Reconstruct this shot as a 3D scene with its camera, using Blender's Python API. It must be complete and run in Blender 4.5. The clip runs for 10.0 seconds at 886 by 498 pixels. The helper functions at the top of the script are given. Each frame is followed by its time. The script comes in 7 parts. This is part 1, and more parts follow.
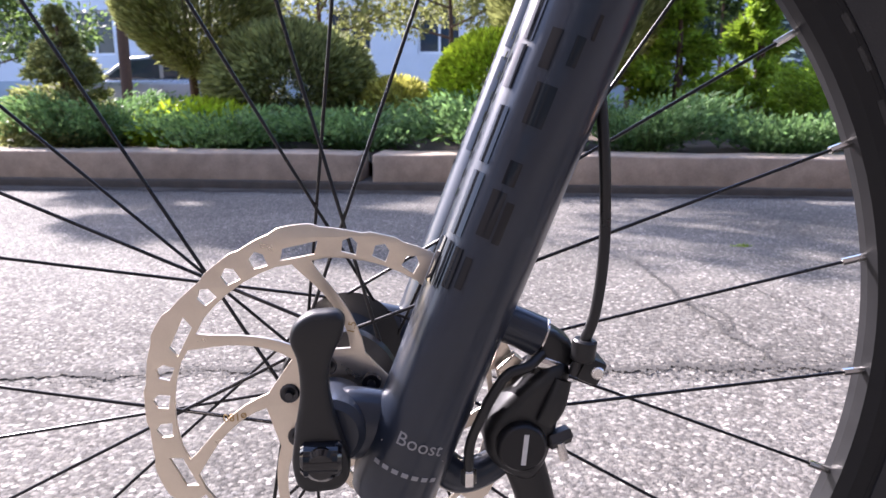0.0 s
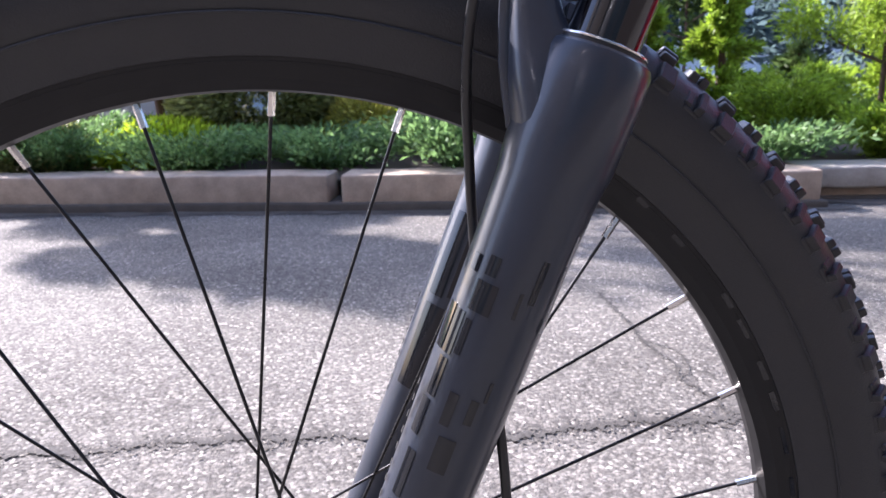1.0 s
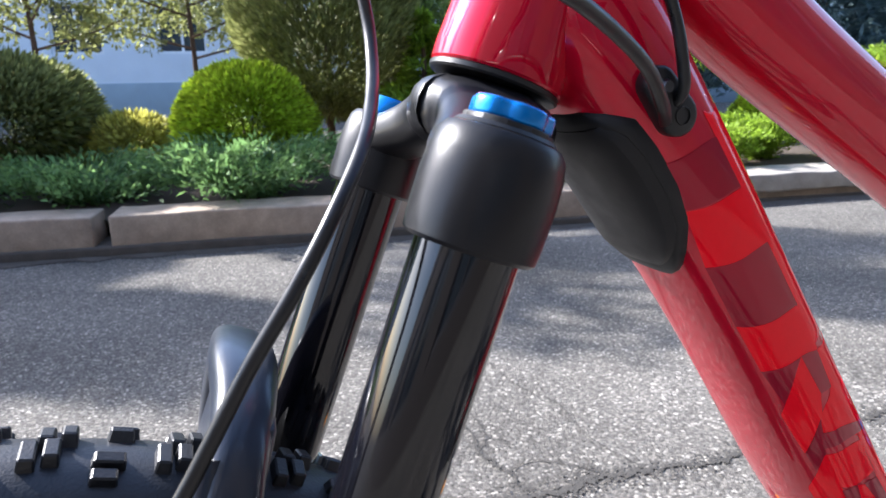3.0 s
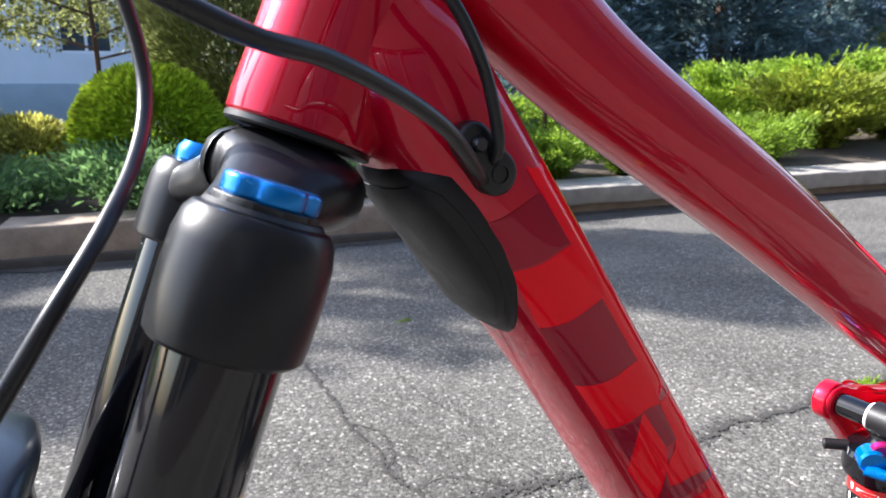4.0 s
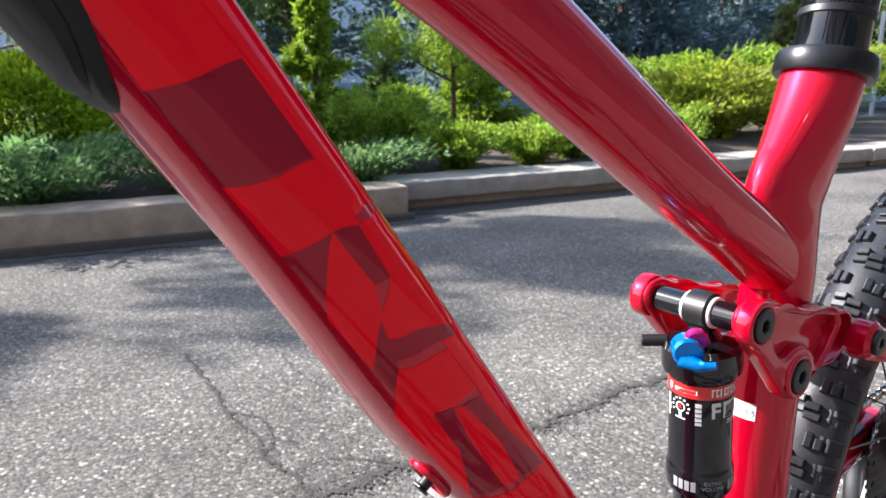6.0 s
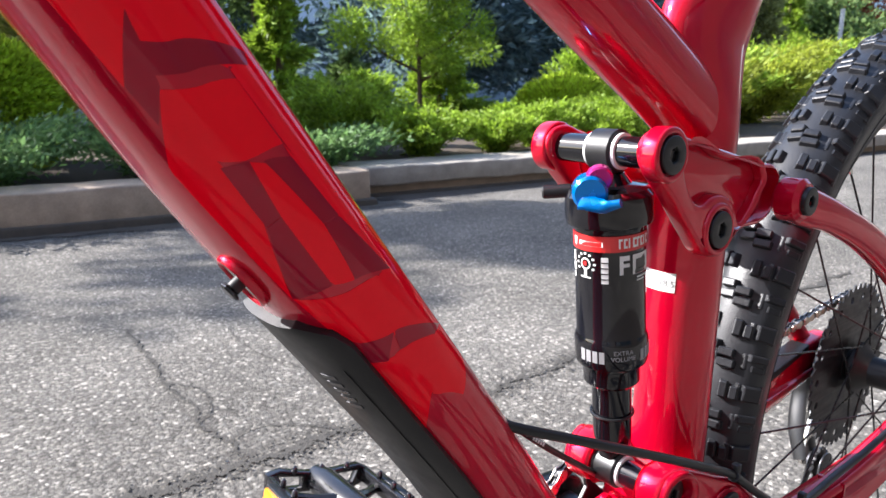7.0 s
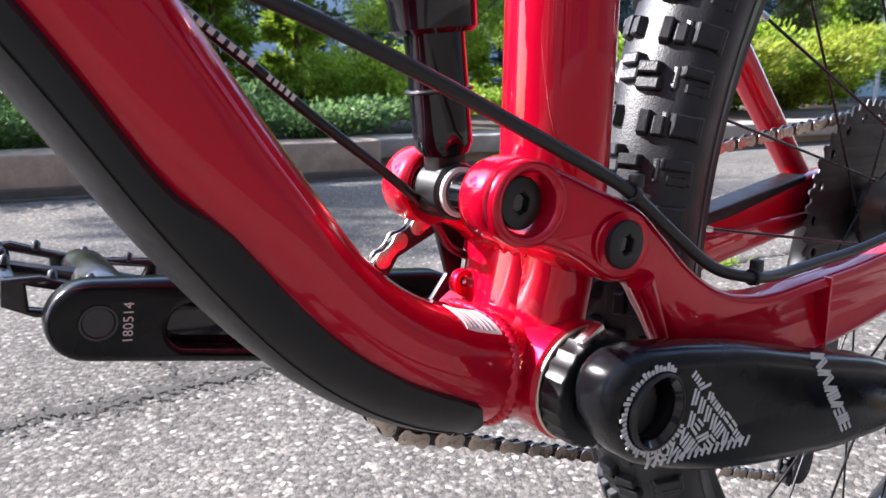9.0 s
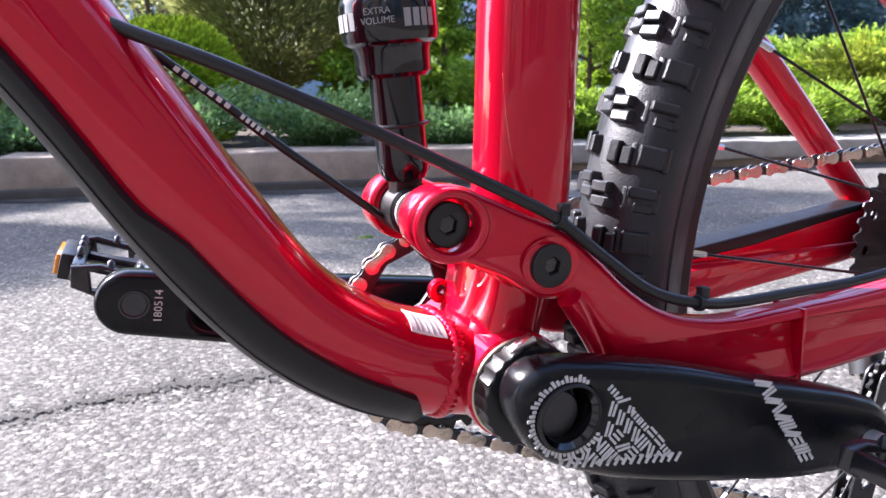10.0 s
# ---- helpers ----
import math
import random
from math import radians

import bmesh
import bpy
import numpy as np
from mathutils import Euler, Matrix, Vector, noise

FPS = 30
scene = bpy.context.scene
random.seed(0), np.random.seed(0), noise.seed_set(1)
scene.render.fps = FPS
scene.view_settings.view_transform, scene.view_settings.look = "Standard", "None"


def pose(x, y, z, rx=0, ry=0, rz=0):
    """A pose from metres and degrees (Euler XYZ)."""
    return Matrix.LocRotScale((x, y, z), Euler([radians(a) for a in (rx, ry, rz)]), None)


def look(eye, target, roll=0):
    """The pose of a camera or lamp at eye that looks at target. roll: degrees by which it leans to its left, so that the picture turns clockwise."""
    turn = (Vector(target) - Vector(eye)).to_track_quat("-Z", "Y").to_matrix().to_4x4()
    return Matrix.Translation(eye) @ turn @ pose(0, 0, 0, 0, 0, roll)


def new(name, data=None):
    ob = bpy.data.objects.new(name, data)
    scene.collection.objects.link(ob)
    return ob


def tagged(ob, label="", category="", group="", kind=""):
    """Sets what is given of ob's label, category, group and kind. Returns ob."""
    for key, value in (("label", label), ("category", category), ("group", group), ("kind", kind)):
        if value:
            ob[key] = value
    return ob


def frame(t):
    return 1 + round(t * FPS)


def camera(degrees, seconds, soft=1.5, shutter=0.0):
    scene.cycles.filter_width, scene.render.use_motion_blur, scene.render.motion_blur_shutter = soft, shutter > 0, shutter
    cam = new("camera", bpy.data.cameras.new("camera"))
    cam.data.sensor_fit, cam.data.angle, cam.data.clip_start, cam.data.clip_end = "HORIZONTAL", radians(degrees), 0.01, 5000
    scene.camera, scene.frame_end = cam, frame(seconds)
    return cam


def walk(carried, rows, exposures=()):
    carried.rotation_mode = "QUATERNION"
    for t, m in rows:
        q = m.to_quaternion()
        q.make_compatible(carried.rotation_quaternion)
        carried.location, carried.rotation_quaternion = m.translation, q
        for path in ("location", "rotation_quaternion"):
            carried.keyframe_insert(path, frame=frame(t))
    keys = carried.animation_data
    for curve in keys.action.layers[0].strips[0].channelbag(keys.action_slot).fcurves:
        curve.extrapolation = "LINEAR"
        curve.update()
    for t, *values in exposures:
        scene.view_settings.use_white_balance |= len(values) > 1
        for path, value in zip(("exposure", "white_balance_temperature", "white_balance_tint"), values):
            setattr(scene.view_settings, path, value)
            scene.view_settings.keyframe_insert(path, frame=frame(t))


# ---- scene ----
cam = camera(65.42, 10.0)
cam.data.dof.use_dof, cam.data.dof.focus_distance, cam.data.dof.aperture_fstop = True, 0.36, 26.0
PATH = [
    (0.0, pose(0.0314, -0.3634, 0.5137, 77.52, -0.00, -3.65)),
    (0.5, pose(0.0364, -0.3732, 0.5986, 77.19, 0.68, -4.72)),
    (1.0, pose(0.0607, -0.3689, 0.6678, 77.08, 1.04, -6.03)),
    (1.5, pose(0.0781, -0.3407, 0.7414, 76.86, 0.98, -8.06)),
    (2.0, pose(0.0825, -0.3132, 0.8071, 76.82, 1.07, -9.59)),
    (2.5, pose(0.1006, -0.2829, 0.8424, 76.78, 1.36, -15.12)),
    (3.0, pose(0.1255, -0.2529, 0.8616, 76.48, 1.11, -23.02)),
    (4.3, pose(0.1920, -0.2445, 0.8787, 77.19, 0.28, -30.79)),
    (4.5, pose(0.2029, -0.2437, 0.8689, 77.36, 0.33, -31.91)),
    (5.0, pose(0.2337, -0.2439, 0.8463, 76.87, -0.14, -33.28)),
    (5.5, pose(0.2612, -0.2473, 0.8152, 76.84, 0.27, -34.79)),
    (7.0, pose(0.3599, -0.2560, 0.6724, 76.93, 0.33, -38.63)),
    (7.5, pose(0.4013, -0.2458, 0.5891, 76.59, 0.65, -39.60)),
    (8.0, pose(0.4525, -0.2350, 0.5319, 76.22, 0.68, -40.19)),
    (8.5, pose(0.4964, -0.2255, 0.4878, 76.50, 0.38, -40.48)),
    (9.0, pose(0.5342, -0.2373, 0.4683, 76.90, 0.32, -35.93)),
    (9.5, pose(0.5594, -0.2691, 0.4696, 76.96, 0.18, -29.49)),
    (10.0, pose(0.5877, -0.3167, 0.4818, 77.36, 0.09, -23.72)),
]
walk(cam, PATH, [(0.0, 2.02, 6020, 25), (1.5, 2.07, 5850, 23), (2.5, 1.95, 5820, 16), (4.5, 1.52, 6000, 12), (7.0, 1.69, 6030, 13), (9.0, 1.77, 5980, 16), (10.0, 2.14, 5830, 20)])

# ---- world and sun ----
SUN_AZ, SUN_EL = radians(-41), radians(36)
world = bpy.data.worlds.new("sky")
scene.world = world
world.use_nodes = True
wn = world.node_tree
sky = wn.nodes.new("ShaderNodeTexSky")
sky.sky_type = "NISHITA"
sky.sun_disc = False
sky.sun_elevation, sky.sun_rotation = SUN_EL, SUN_AZ
sky.air_density, sky.dust_density = 1.0, 1.5
wn.nodes["Background"].inputs["Strength"].default_value = 0.14
wn.links.new(sky.outputs["Color"], wn.nodes["Background"].inputs["Color"])
sun_data = bpy.data.lights.new("sun", "SUN")
sun_data.energy, sun_data.angle, sun_data.color = 5.0, radians(0.55), (1.0, 0.94, 0.85)
sun = new("sun", sun_data)
sun.matrix_world = look((-6, 6, 8), Vector((-6, 6, 8)) - Vector((math.sin(SUN_AZ) * math.cos(SUN_EL), math.cos(SUN_AZ) * math.cos(SUN_EL), math.sin(SUN_EL))))


# ---- materials ----
def mat(name, color, rough=0.5, metal=0.0, coat=0.0, spec=0.5, var=0.12, scale=40.0, bump=0.0, bump_scale=None, rough_var=0.08, sheen=0.0, island=0.0, rand=0.0, trans=0.0, coat_rough=0.05, coat_ior=1.4):
    """Principled surface with two scales of colour variation, uneven gloss and fine relief."""
    m = bpy.data.materials.new(name)
    m.use_nodes = True
    nt = m.node_tree
    nodes, links = nt.nodes, nt.links
    b = nodes["Principled BSDF"]
    b.inputs["Metallic"].default_value = metal
    b.inputs["Coat Weight"].default_value = coat
    b.inputs["Coat Roughness"].default_value = coat_rough
    b.inputs["Coat IOR"].default_value = coat_ior
    b.inputs["Specular IOR Level"].default_value = spec
    b.inputs["Sheen Weight"].default_value = sheen
    b.inputs["Transmission Weight"].default_value = trans
    geo = nodes.new("ShaderNodeNewGeometry")
    n1 = nodes.new("ShaderNodeTexNoise")
    n1.inputs["Scale"].default_value, n1.inputs["Detail"].default_value = scale, 4
    n2 = nodes.new("ShaderNodeTexNoise")
    n2.inputs["Scale"].default_value, n2.inputs["Detail"].default_value = scale * 11, 3
    for n in (n1, n2):
        links.new(geo.outputs["Position"], n.inputs["Vector"])
    mixn = nodes.new("ShaderNodeMath")
    mixn.operation = "MULTIPLY_ADD"
    links.new(n2.outputs["Fac"], mixn.inputs[0])
    mixn.inputs[1].default_value = 0.5
    links.new(n1.outputs["Fac"], mixn.inputs[2])
    val = nodes.new("ShaderNodeMapRange")
    val.inputs["From Min"].default_value, val.inputs["From Max"].default_value = 0.35, 1.15
    val.inputs["To Min"].default_value, val.inputs["To Max"].default_value = 1 - var, 1 + var
    links.new(mixn.outputs[0], val.inputs["Value"])
    last = val.outputs["Result"]
    for amount, source in ((island, geo.outputs["Random Per Island"]), (rand, None)):
        if amount:
            if source is None:
                source = nodes.new("ShaderNodeObjectInfo").outputs["Random"]
            r = nodes.new("ShaderNodeMapRange")
            r.inputs["To Min"].default_value, r.inputs["To Max"].default_value = 1 - amount, 1 + amount
            links.new(source, r.inputs["Value"])
            mu = nodes.new("ShaderNodeMath")
            mu.operation = "MULTIPLY"
            links.new(last, mu.inputs[0])
            links.new(r.outputs["Result"], mu.inputs[1])
            last = mu.outputs[0]
    vm = nodes.new("ShaderNodeVectorMath")
    vm.operation = "SCALE"
    vm.inputs[0].default_value = color
    links.new(last, vm.inputs["Scale"])
    links.new(vm.outputs["Vector"], b.inputs["Base Color"])
    rr = nodes.new("ShaderNodeMapRange")
    rr.inputs["From Min"].default_value, rr.inputs["From Max"].default_value = 0.3, 0.7
    rr.inputs["To Min"].default_value, rr.inputs["To Max"].default_value = max(0.02, rough - rough_var), rough + rough_var
    links.new(n1.outputs["Fac"], rr.inputs["Value"])
    links.new(rr.outputs["Result"], b.inputs["Roughness"])
    if bump:
        nb = nodes.new("ShaderNodeTexNoise")
        nb.inputs["Scale"].default_value, nb.inputs["Detail"].default_value = bump_scale or scale * 6, 3
        links.new(geo.outputs["Position"], nb.inputs["Vector"])
        bp = nodes.new("ShaderNodeBump")
        bp.inputs["Strength"].default_value, bp.inputs["Distance"].default_value = bump, 0.002
        links.new(nb.outputs["Fac"], bp.inputs["Height"])
        links.new(bp.outputs["Normal"], b.inputs["Normal"])
    return m


RED = mat("candy_red_paint", (0.56, 0.001, 0.023), rough=0.36, spec=0.02, metal=0.42, coat=1.0, coat_ior=1.5, var=0.05, scale=25, rough_var=0.03, coat_rough=0.015)
RED_BRIGHT = mat("bright_red_decal", (1.0, 0.001, 0.014), rough=0.36, spec=0.0, metal=0.0, coat=0.9, coat_ior=1.33, var=0.04, scale=25, rough_var=0.03, coat_rough=0.015)
RED_DARK = mat("dark_red_decal", (0.34, 0.001, 0.022), rough=0.32, spec=0.02, metal=0.5, coat=1.0, var=0.04, scale=25, rough_var=0.03, coat_rough=0.015)
FORK = mat("matte_black_fork", (0.016, 0.022, 0.036), rough=0.36, spec=0.4, coat=0.5, coat_rough=0.14, var=0.15, scale=30, bump=0.06, bump_scale=1500)
CROWN = mat("satin_black_alloy", (0.009, 0.009, 0.011), rough=0.34, spec=0.3, coat=0.16, coat_rough=0.16, var=0.15, scale=40, bump=0.05, bump_scale=2500)
CRANK = mat("polished_black_alloy", (0.005, 0.0055, 0.007), rough=0.24, spec=0.3, var=0.15, scale=40, bump=0.04, bump_scale=2500)
STANCHION = mat("gloss_black_anodised", (0.004, 0.004, 0.006), rough=0.09, metal=0.0, coat=0.4, spec=0.5, var=0.1, scale=60, rough_var=0.02)
PEDAL = mat("gloss_black_cage", (0.012, 0.012, 0.014), rough=0.2, spec=0.6, var=0.1, scale=60)
GLOSS_DECAL = mat("gloss_black_decal", (0.012, 0.013, 0.016), rough=0.07, spec=0.45, var=0.1, scale=60, rough_var=0.02)
RUBBER = mat("tyre_rubber", (0.014, 0.0148, 0.018), rough=0.42, var=0.18, scale=45, bump=0.15, bump_scale=900, rough_var=0.1, rand=0.12)
PLASTIC = mat("black_plastic", (0.009, 0.009, 0.010), rough=0.4, var=0.15, scale=50, bump=0.05, bump_scale=1800)
GUARD = mat("soft_black_guard", (0.010, 0.010, 0.0115), rough=0.45, spec=0.35, var=0.12, scale=60, bump=0.12, bump_scale=2600)
HOSE = mat("black_hose", (0.011, 0.011, 0.012), rough=0.35, var=0.1, scale=80)
RIM = mat("black_rim", (0.009, 0.009, 0.010), rough=0.48, spec=0.3, var=0.12, scale=40)
SPOKE = mat("black_spoke", (0.02, 0.02, 0.022), rough=0.3, metal=0.6, var=0.1, scale=60)
STEEL = mat("brushed_steel", (0.74, 0.65, 0.54), rough=0.34, metal=1.0, var=0.06, scale=90, bump=0.04, bump_scale=2200)
SILVER = mat("bright_nickel", (0.75, 0.72, 0.68), rough=0.22, metal=1.0, var=0.08, scale=90)
CHAIN = mat("chain_steel", (0.66, 0.56, 0.46), rough=0.3, metal=1.0, var=0.15, scale=120)
COG = mat("black_cog_steel", (0.030, 0.030, 0.033), rough=0.38, metal=0.6, var=0.2, scale=120)
DARK_STEEL = mat("dark_steel", (0.07, 0.07, 0.075), rough=0.33, metal=0.9, var=0.2, scale=120)
BLUE = mat("blue_anodised", (0.0, 0.2, 0.62), rough=0.22, metal=0.55, coat=0.5, var=0.06, scale=60)
PINK = mat("pink_anodised", (0.5, 0.02, 0.2), rough=0.25, metal=0.6, var=0.06, scale=60)
WHITE = mat("white_print_and_glint", (0.78, 0.78, 0.76), rough=0.5, var=0.05, scale=80)
GREY_PRINT = mat("grey_print", (0.3, 0.3, 0.31), rough=0.45, var=0.1, scale=80)
SILVER_PRINT = mat("silver_print", (0.62, 0.62, 0.62), rough=0.4, var=0.12, scale=300)
GOLD_PRINT = mat("etched_gold", (0.45, 0.3, 0.12), rough=0.4, metal=0.6, var=0.1, scale=90)
LABEL = mat("white_sticker", (0.78, 0.78, 0.77), rough=0.35, coat=0.3, var=0.04, scale=60)
RED_PRINT = mat("red_print", (0.6, 0.02, 0.02), rough=0.35, coat=0.6, var=0.05, scale=60)
AMBER = mat("amber_reflector", (0.75, 0.28, 0.01), rough=0.2, coat=1.0, var=0.25, scale=350, bump=0.3, bump_scale=700)
STONE = mat("kerb_stone", (0.34, 0.26, 0.19), rough=0.85, var=0.42, scale=9, bump=0.6, bump_scale=120, rand=0.14)
STONE_TOP = mat("kerb_stone_worn_top", (0.36, 0.32, 0.27), rough=0.8, var=0.36, scale=9, bump=0.5, bump_scale=120, rand=0.1)
SOIL = mat("planting_soil", (0.07, 0.05, 0.035), rough=0.95, var=0.4, scale=6, bump=0.8, bump_scale=60)
BARK = mat("bark", (0.1, 0.06, 0.04), rough=0.9, var=0.35, scale=20, bump=0.8, bump_scale=80)
PLASTER = mat("pale_plaster", (0.66, 0.69, 0.73), rough=0.9, var=0.06, scale=1.5, bump=0.2, bump_scale=40)
PLINTH = mat("blue_grey_plinth", (0.3, 0.36, 0.4), rough=0.85, var=0.1, scale=2, bump=0.2, bump_scale=40)
PVC = mat("white_window_frame", (0.75, 0.75, 0.75), rough=0.4, var=0.04, scale=10)
BACKDROP_FRAME = mat("dark_window_frame", (0.06, 0.06, 0.065), rough=0.5, var=0.1, scale=8)
GLASS = mat("window_glass", (0.03, 0.045, 0.06), rough=0.05, spec=0.5, var=0.3, scale=0.8, rough_var=0.02)
DARK_WALL = mat("dark_backdrop_wall", (0.05, 0.042, 0.038), rough=0.8, var=0.3, scale=2.5, bump=0.4, bump_scale=30)
CAR = mat("silver_car_paint", (0.36, 0.38, 0.42), rough=0.3, metal=0.5, coat=1.0, var=0.04, scale=4)
POLE = mat("pale_painted_metal", (0.55, 0.55, 0.53), rough=0.5, var=0.1, scale=8)


def leaf_mat(name, color, island=0.45):
    m = mat(name, color, rough=0.55, spec=0.35, var=0.3, scale=3.0, island=island)
    nt = m.node_tree
    b = nt.nodes["Principled BSDF"]
    tr = nt.nodes.new("ShaderNodeBsdfTranslucent")
    mx = nt.nodes.new("ShaderNodeMixShader")
    mx.inputs["Fac"].default_value = 0.46
    nt.links.new(b.inputs["Base Color"].links[0].from_socket, tr.inputs["Color"])
    out = nt.nodes["Material Output"]
    nt.links.new(b.outputs["BSDF"], mx.inputs[1])
    nt.links.new(tr.outputs["BSDF"], mx.inputs[2])
    nt.links.new(mx.outputs["Shader"], out.inputs["Surface"])
    return m


LEAF_BRIGHT = leaf_mat("yellow_green_leaves", (0.40, 0.52, 0.03))
LEAF_MID = leaf_mat("green_leaves", (0.25, 0.37, 0.032))
LEAF_THUJA = leaf_mat("thuja_leaves", (0.27, 0.29, 0.10))
LEAF_OLIVE = leaf_mat("olive_juniper_needles", (0.27, 0.32, 0.03))
LEAF_JUNIPER = leaf_mat("juniper_needles", (0.15, 0.26, 0.085))
LEAF_BLUE = leaf_mat("blue_spruce_needles", (0.12, 0.18, 0.18))
LEAF_GOLD = leaf_mat("gold_leaves", (0.48, 0.46, 0.1))
LEAF_DARK = leaf_mat("dark_leaves", (0.14, 0.21, 0.06))
LEAF_RED = leaf_mat("red_leaves", (0.3, 0.07, 0.03))


def asphalt_mat():
    m = bpy.data.materials.new("worn_asphalt")
    m.use_nodes = True
    nt = m.node_tree
    nodes, links = nt.nodes, nt.links
    b = nodes["Principled BSDF"]
    geo = nodes.new("ShaderNodeNewGeometry")
    vor = nodes.new("ShaderNodeTexVoronoi")
    vor.inputs["Scale"].default_value = 135
    vor2 = nodes.new("ShaderNodeTexVoronoi")
    vor2.inputs["Scale"].default_value = 380
    big = nodes.new("ShaderNodeTexNoise")
    big.inputs["Scale"].default_value, big.inputs["Detail"].default_value = 1.3, 5
    fine = nodes.new("ShaderNodeTexNoise")
    fine.inputs["Scale"].default_value, fine.inputs["Detail"].default_value = 420, 3
    warp = nodes.new("ShaderNodeTexNoise")
    warp.inputs["Scale"].default_value, warp.inputs["Detail"].default_value = 240, 2
    links.new(geo.outputs["Position"], warp.inputs["Vector"])
    bent = nodes.new("ShaderNodeVectorMath")
    bent.operation = "MULTIPLY_ADD"
    links.new(warp.outputs["Color"], bent.inputs[0])
    bent.inputs[1].default_value = (0.009, 0.009, 0.0)
    links.new(geo.outputs["Position"], bent.inputs[2])
    for n in (vor, vor2):
        links.new(bent.outputs["Vector"], n.inputs["Vector"])
    for n in (big, fine):
        links.new(geo.outputs["Position"], n.inputs["Vector"])
    sep = nodes.new("ShaderNodeSeparateColor")
    links.new(vor.outputs["Color"], sep.inputs["Color"])
    ramp = nodes.new("ShaderNodeValToRGB")
    e = ramp.color_ramp.elements
    e[0].position, e[0].color = 0.0, (0.088, 0.083, 0.076, 1)
    e[1].position, e[1].color = 1.0, (0.46, 0.43, 0.38, 1)
    for p, c in ((0.30, (0.122, 0.114, 0.103, 1)), (0.72, (0.168, 0.157, 0.140, 1)), (0.92, (0.225, 0.21, 0.184, 1))):
        el = e.new(p)
        el.color = c
    links.new(sep.outputs["Red"], ramp.inputs["Fac"])
    patch = nodes.new("ShaderNodeMapRange")
    patch.inputs["From Min"].default_value, patch.inputs["From Max"].default_value = 0.3, 0.7
    patch.inputs["To Min"].default_value, patch.inputs["To Max"].default_value = 0.78, 1.2
    links.new(big.outputs["Fac"], patch.inputs["Value"])
    vm = nodes.new("ShaderNodeVectorMath")
    vm.operation = "SCALE"
    links.new(ramp.outputs["Color"], vm.inputs[0])
    links.new(patch.outputs["Result"], vm.inputs["Scale"])
    binder = nodes.new("ShaderNodeMapRange")
    binder.inputs["From Min"].default_value, binder.inputs["From Max"].default_value = 0.30, 0.75
    binder.inputs["To Min"].default_value, binder.inputs["To Max"].default_value = 1.10, 0.72
    links.new(vor.outputs["Distance"], binder.inputs["Value"])
    joint = nodes.new("ShaderNodeVectorMath")
    joint.operation = "SCALE"
    links.new(vm.outputs["Vector"], joint.inputs[0])
    links.new(binder.outputs["Result"], joint.inputs["Scale"])
    links.new(joint.outputs["Vector"], b.inputs["Base Color"])
    rr = nodes.new("ShaderNodeMapRange")
    glint = nodes.new("ShaderNodeMapRange")
    glint.inputs["From Min"].default_value, glint.inputs["From Max"].default_value = 0.86, 0.97
    glint.inputs["To Min"].default_value, glint.inputs["To Max"].default_value = 0.03, 0.35
    links.new(sep.outputs["Blue"], glint.inputs["Value"])
    links.new(glint.outputs["Result"], b.inputs["Specular IOR Level"])
    rr.inputs["To Min"].default_value, rr.inputs["To Max"].default_value = 0.42, 1.0
    links.new(sep.outputs["Green"], rr.inputs["Value"])
    links.new(rr.outputs["Result"], b.inputs["Roughness"])
    add = nodes.new("ShaderNodeMath")
    add.operation = "MULTIPLY_ADD"
    links.new(vor2.outputs["Distance"], add.inputs[0])
    add.inputs[1].default_value = 0.5
    links.new(vor.outputs["Distance"], add.inputs[2])
    add2 = nodes.new("ShaderNodeMath")
    add2.operation = "MULTIPLY_ADD"
    links.new(fine.outputs["Fac"], add2.inputs[0])
    add2.inputs[1].default_value = 0.4
    links.new(add.outputs[0], add2.inputs[2])
    bp = nodes.new("ShaderNodeBump")
    bp.invert = True
    bp.inputs["Strength"].default_value, bp.inputs["Distance"].default_value = 0.55, 0.006
    links.new(add2.outputs[0], bp.inputs["Height"])
    links.new(bp.outputs["Normal"], b.inputs["Normal"])
    return m


ASPHALT = asphalt_mat()
CRACK = mat("crack_dirt", (0.05, 0.046, 0.04), rough=0.95, var=0.4, scale=60, bump=0.8, bump_scale=300)
TAR = mat("kerb_gutter_dirt", (0.09, 0.075, 0.06), rough=0.95, var=0.4, scale=12, bump=0.8, bump_scale=200)


# ---- mesh helpers ----
def part(name, bm, material, parent=None, label="", angle=35):
    """Links a bmesh (or a finished mesh) as one object, under a thing or a part."""
    if isinstance(bm, bpy.types.Mesh):
        me = bm
    else:
        me = bpy.data.meshes.new(name)
        bmesh.ops.recalc_face_normals(bm, faces=bm.faces[:])
        bm.to_mesh(me)
        bm.free()
    if not me.materials:
        me.materials.append(material)
    me.shade_smooth()
    me.set_sharp_from_angle(angle=radians(angle))
    ob = new(name, me)
    if parent is not None:
        ob.parent = parent
        if parent.data is None:
            ob.matrix_parent_inverse = Matrix.Translation(-parent.location)
    if label:
        tagged(ob, label)
    return ob


def piece(name, me, m, parent):
    """A repeat that shares mesh data, at the pose m."""
    ob = new(name, me)
    ob.parent = parent
    ob.matrix_basis = m
    return ob


def thing(name, at, label, category, group="", kind=""):
    ob = new(name)
    ob.location = at
    ob.empty_display_size = 0.05
    return tagged(ob, label, category, group, kind)


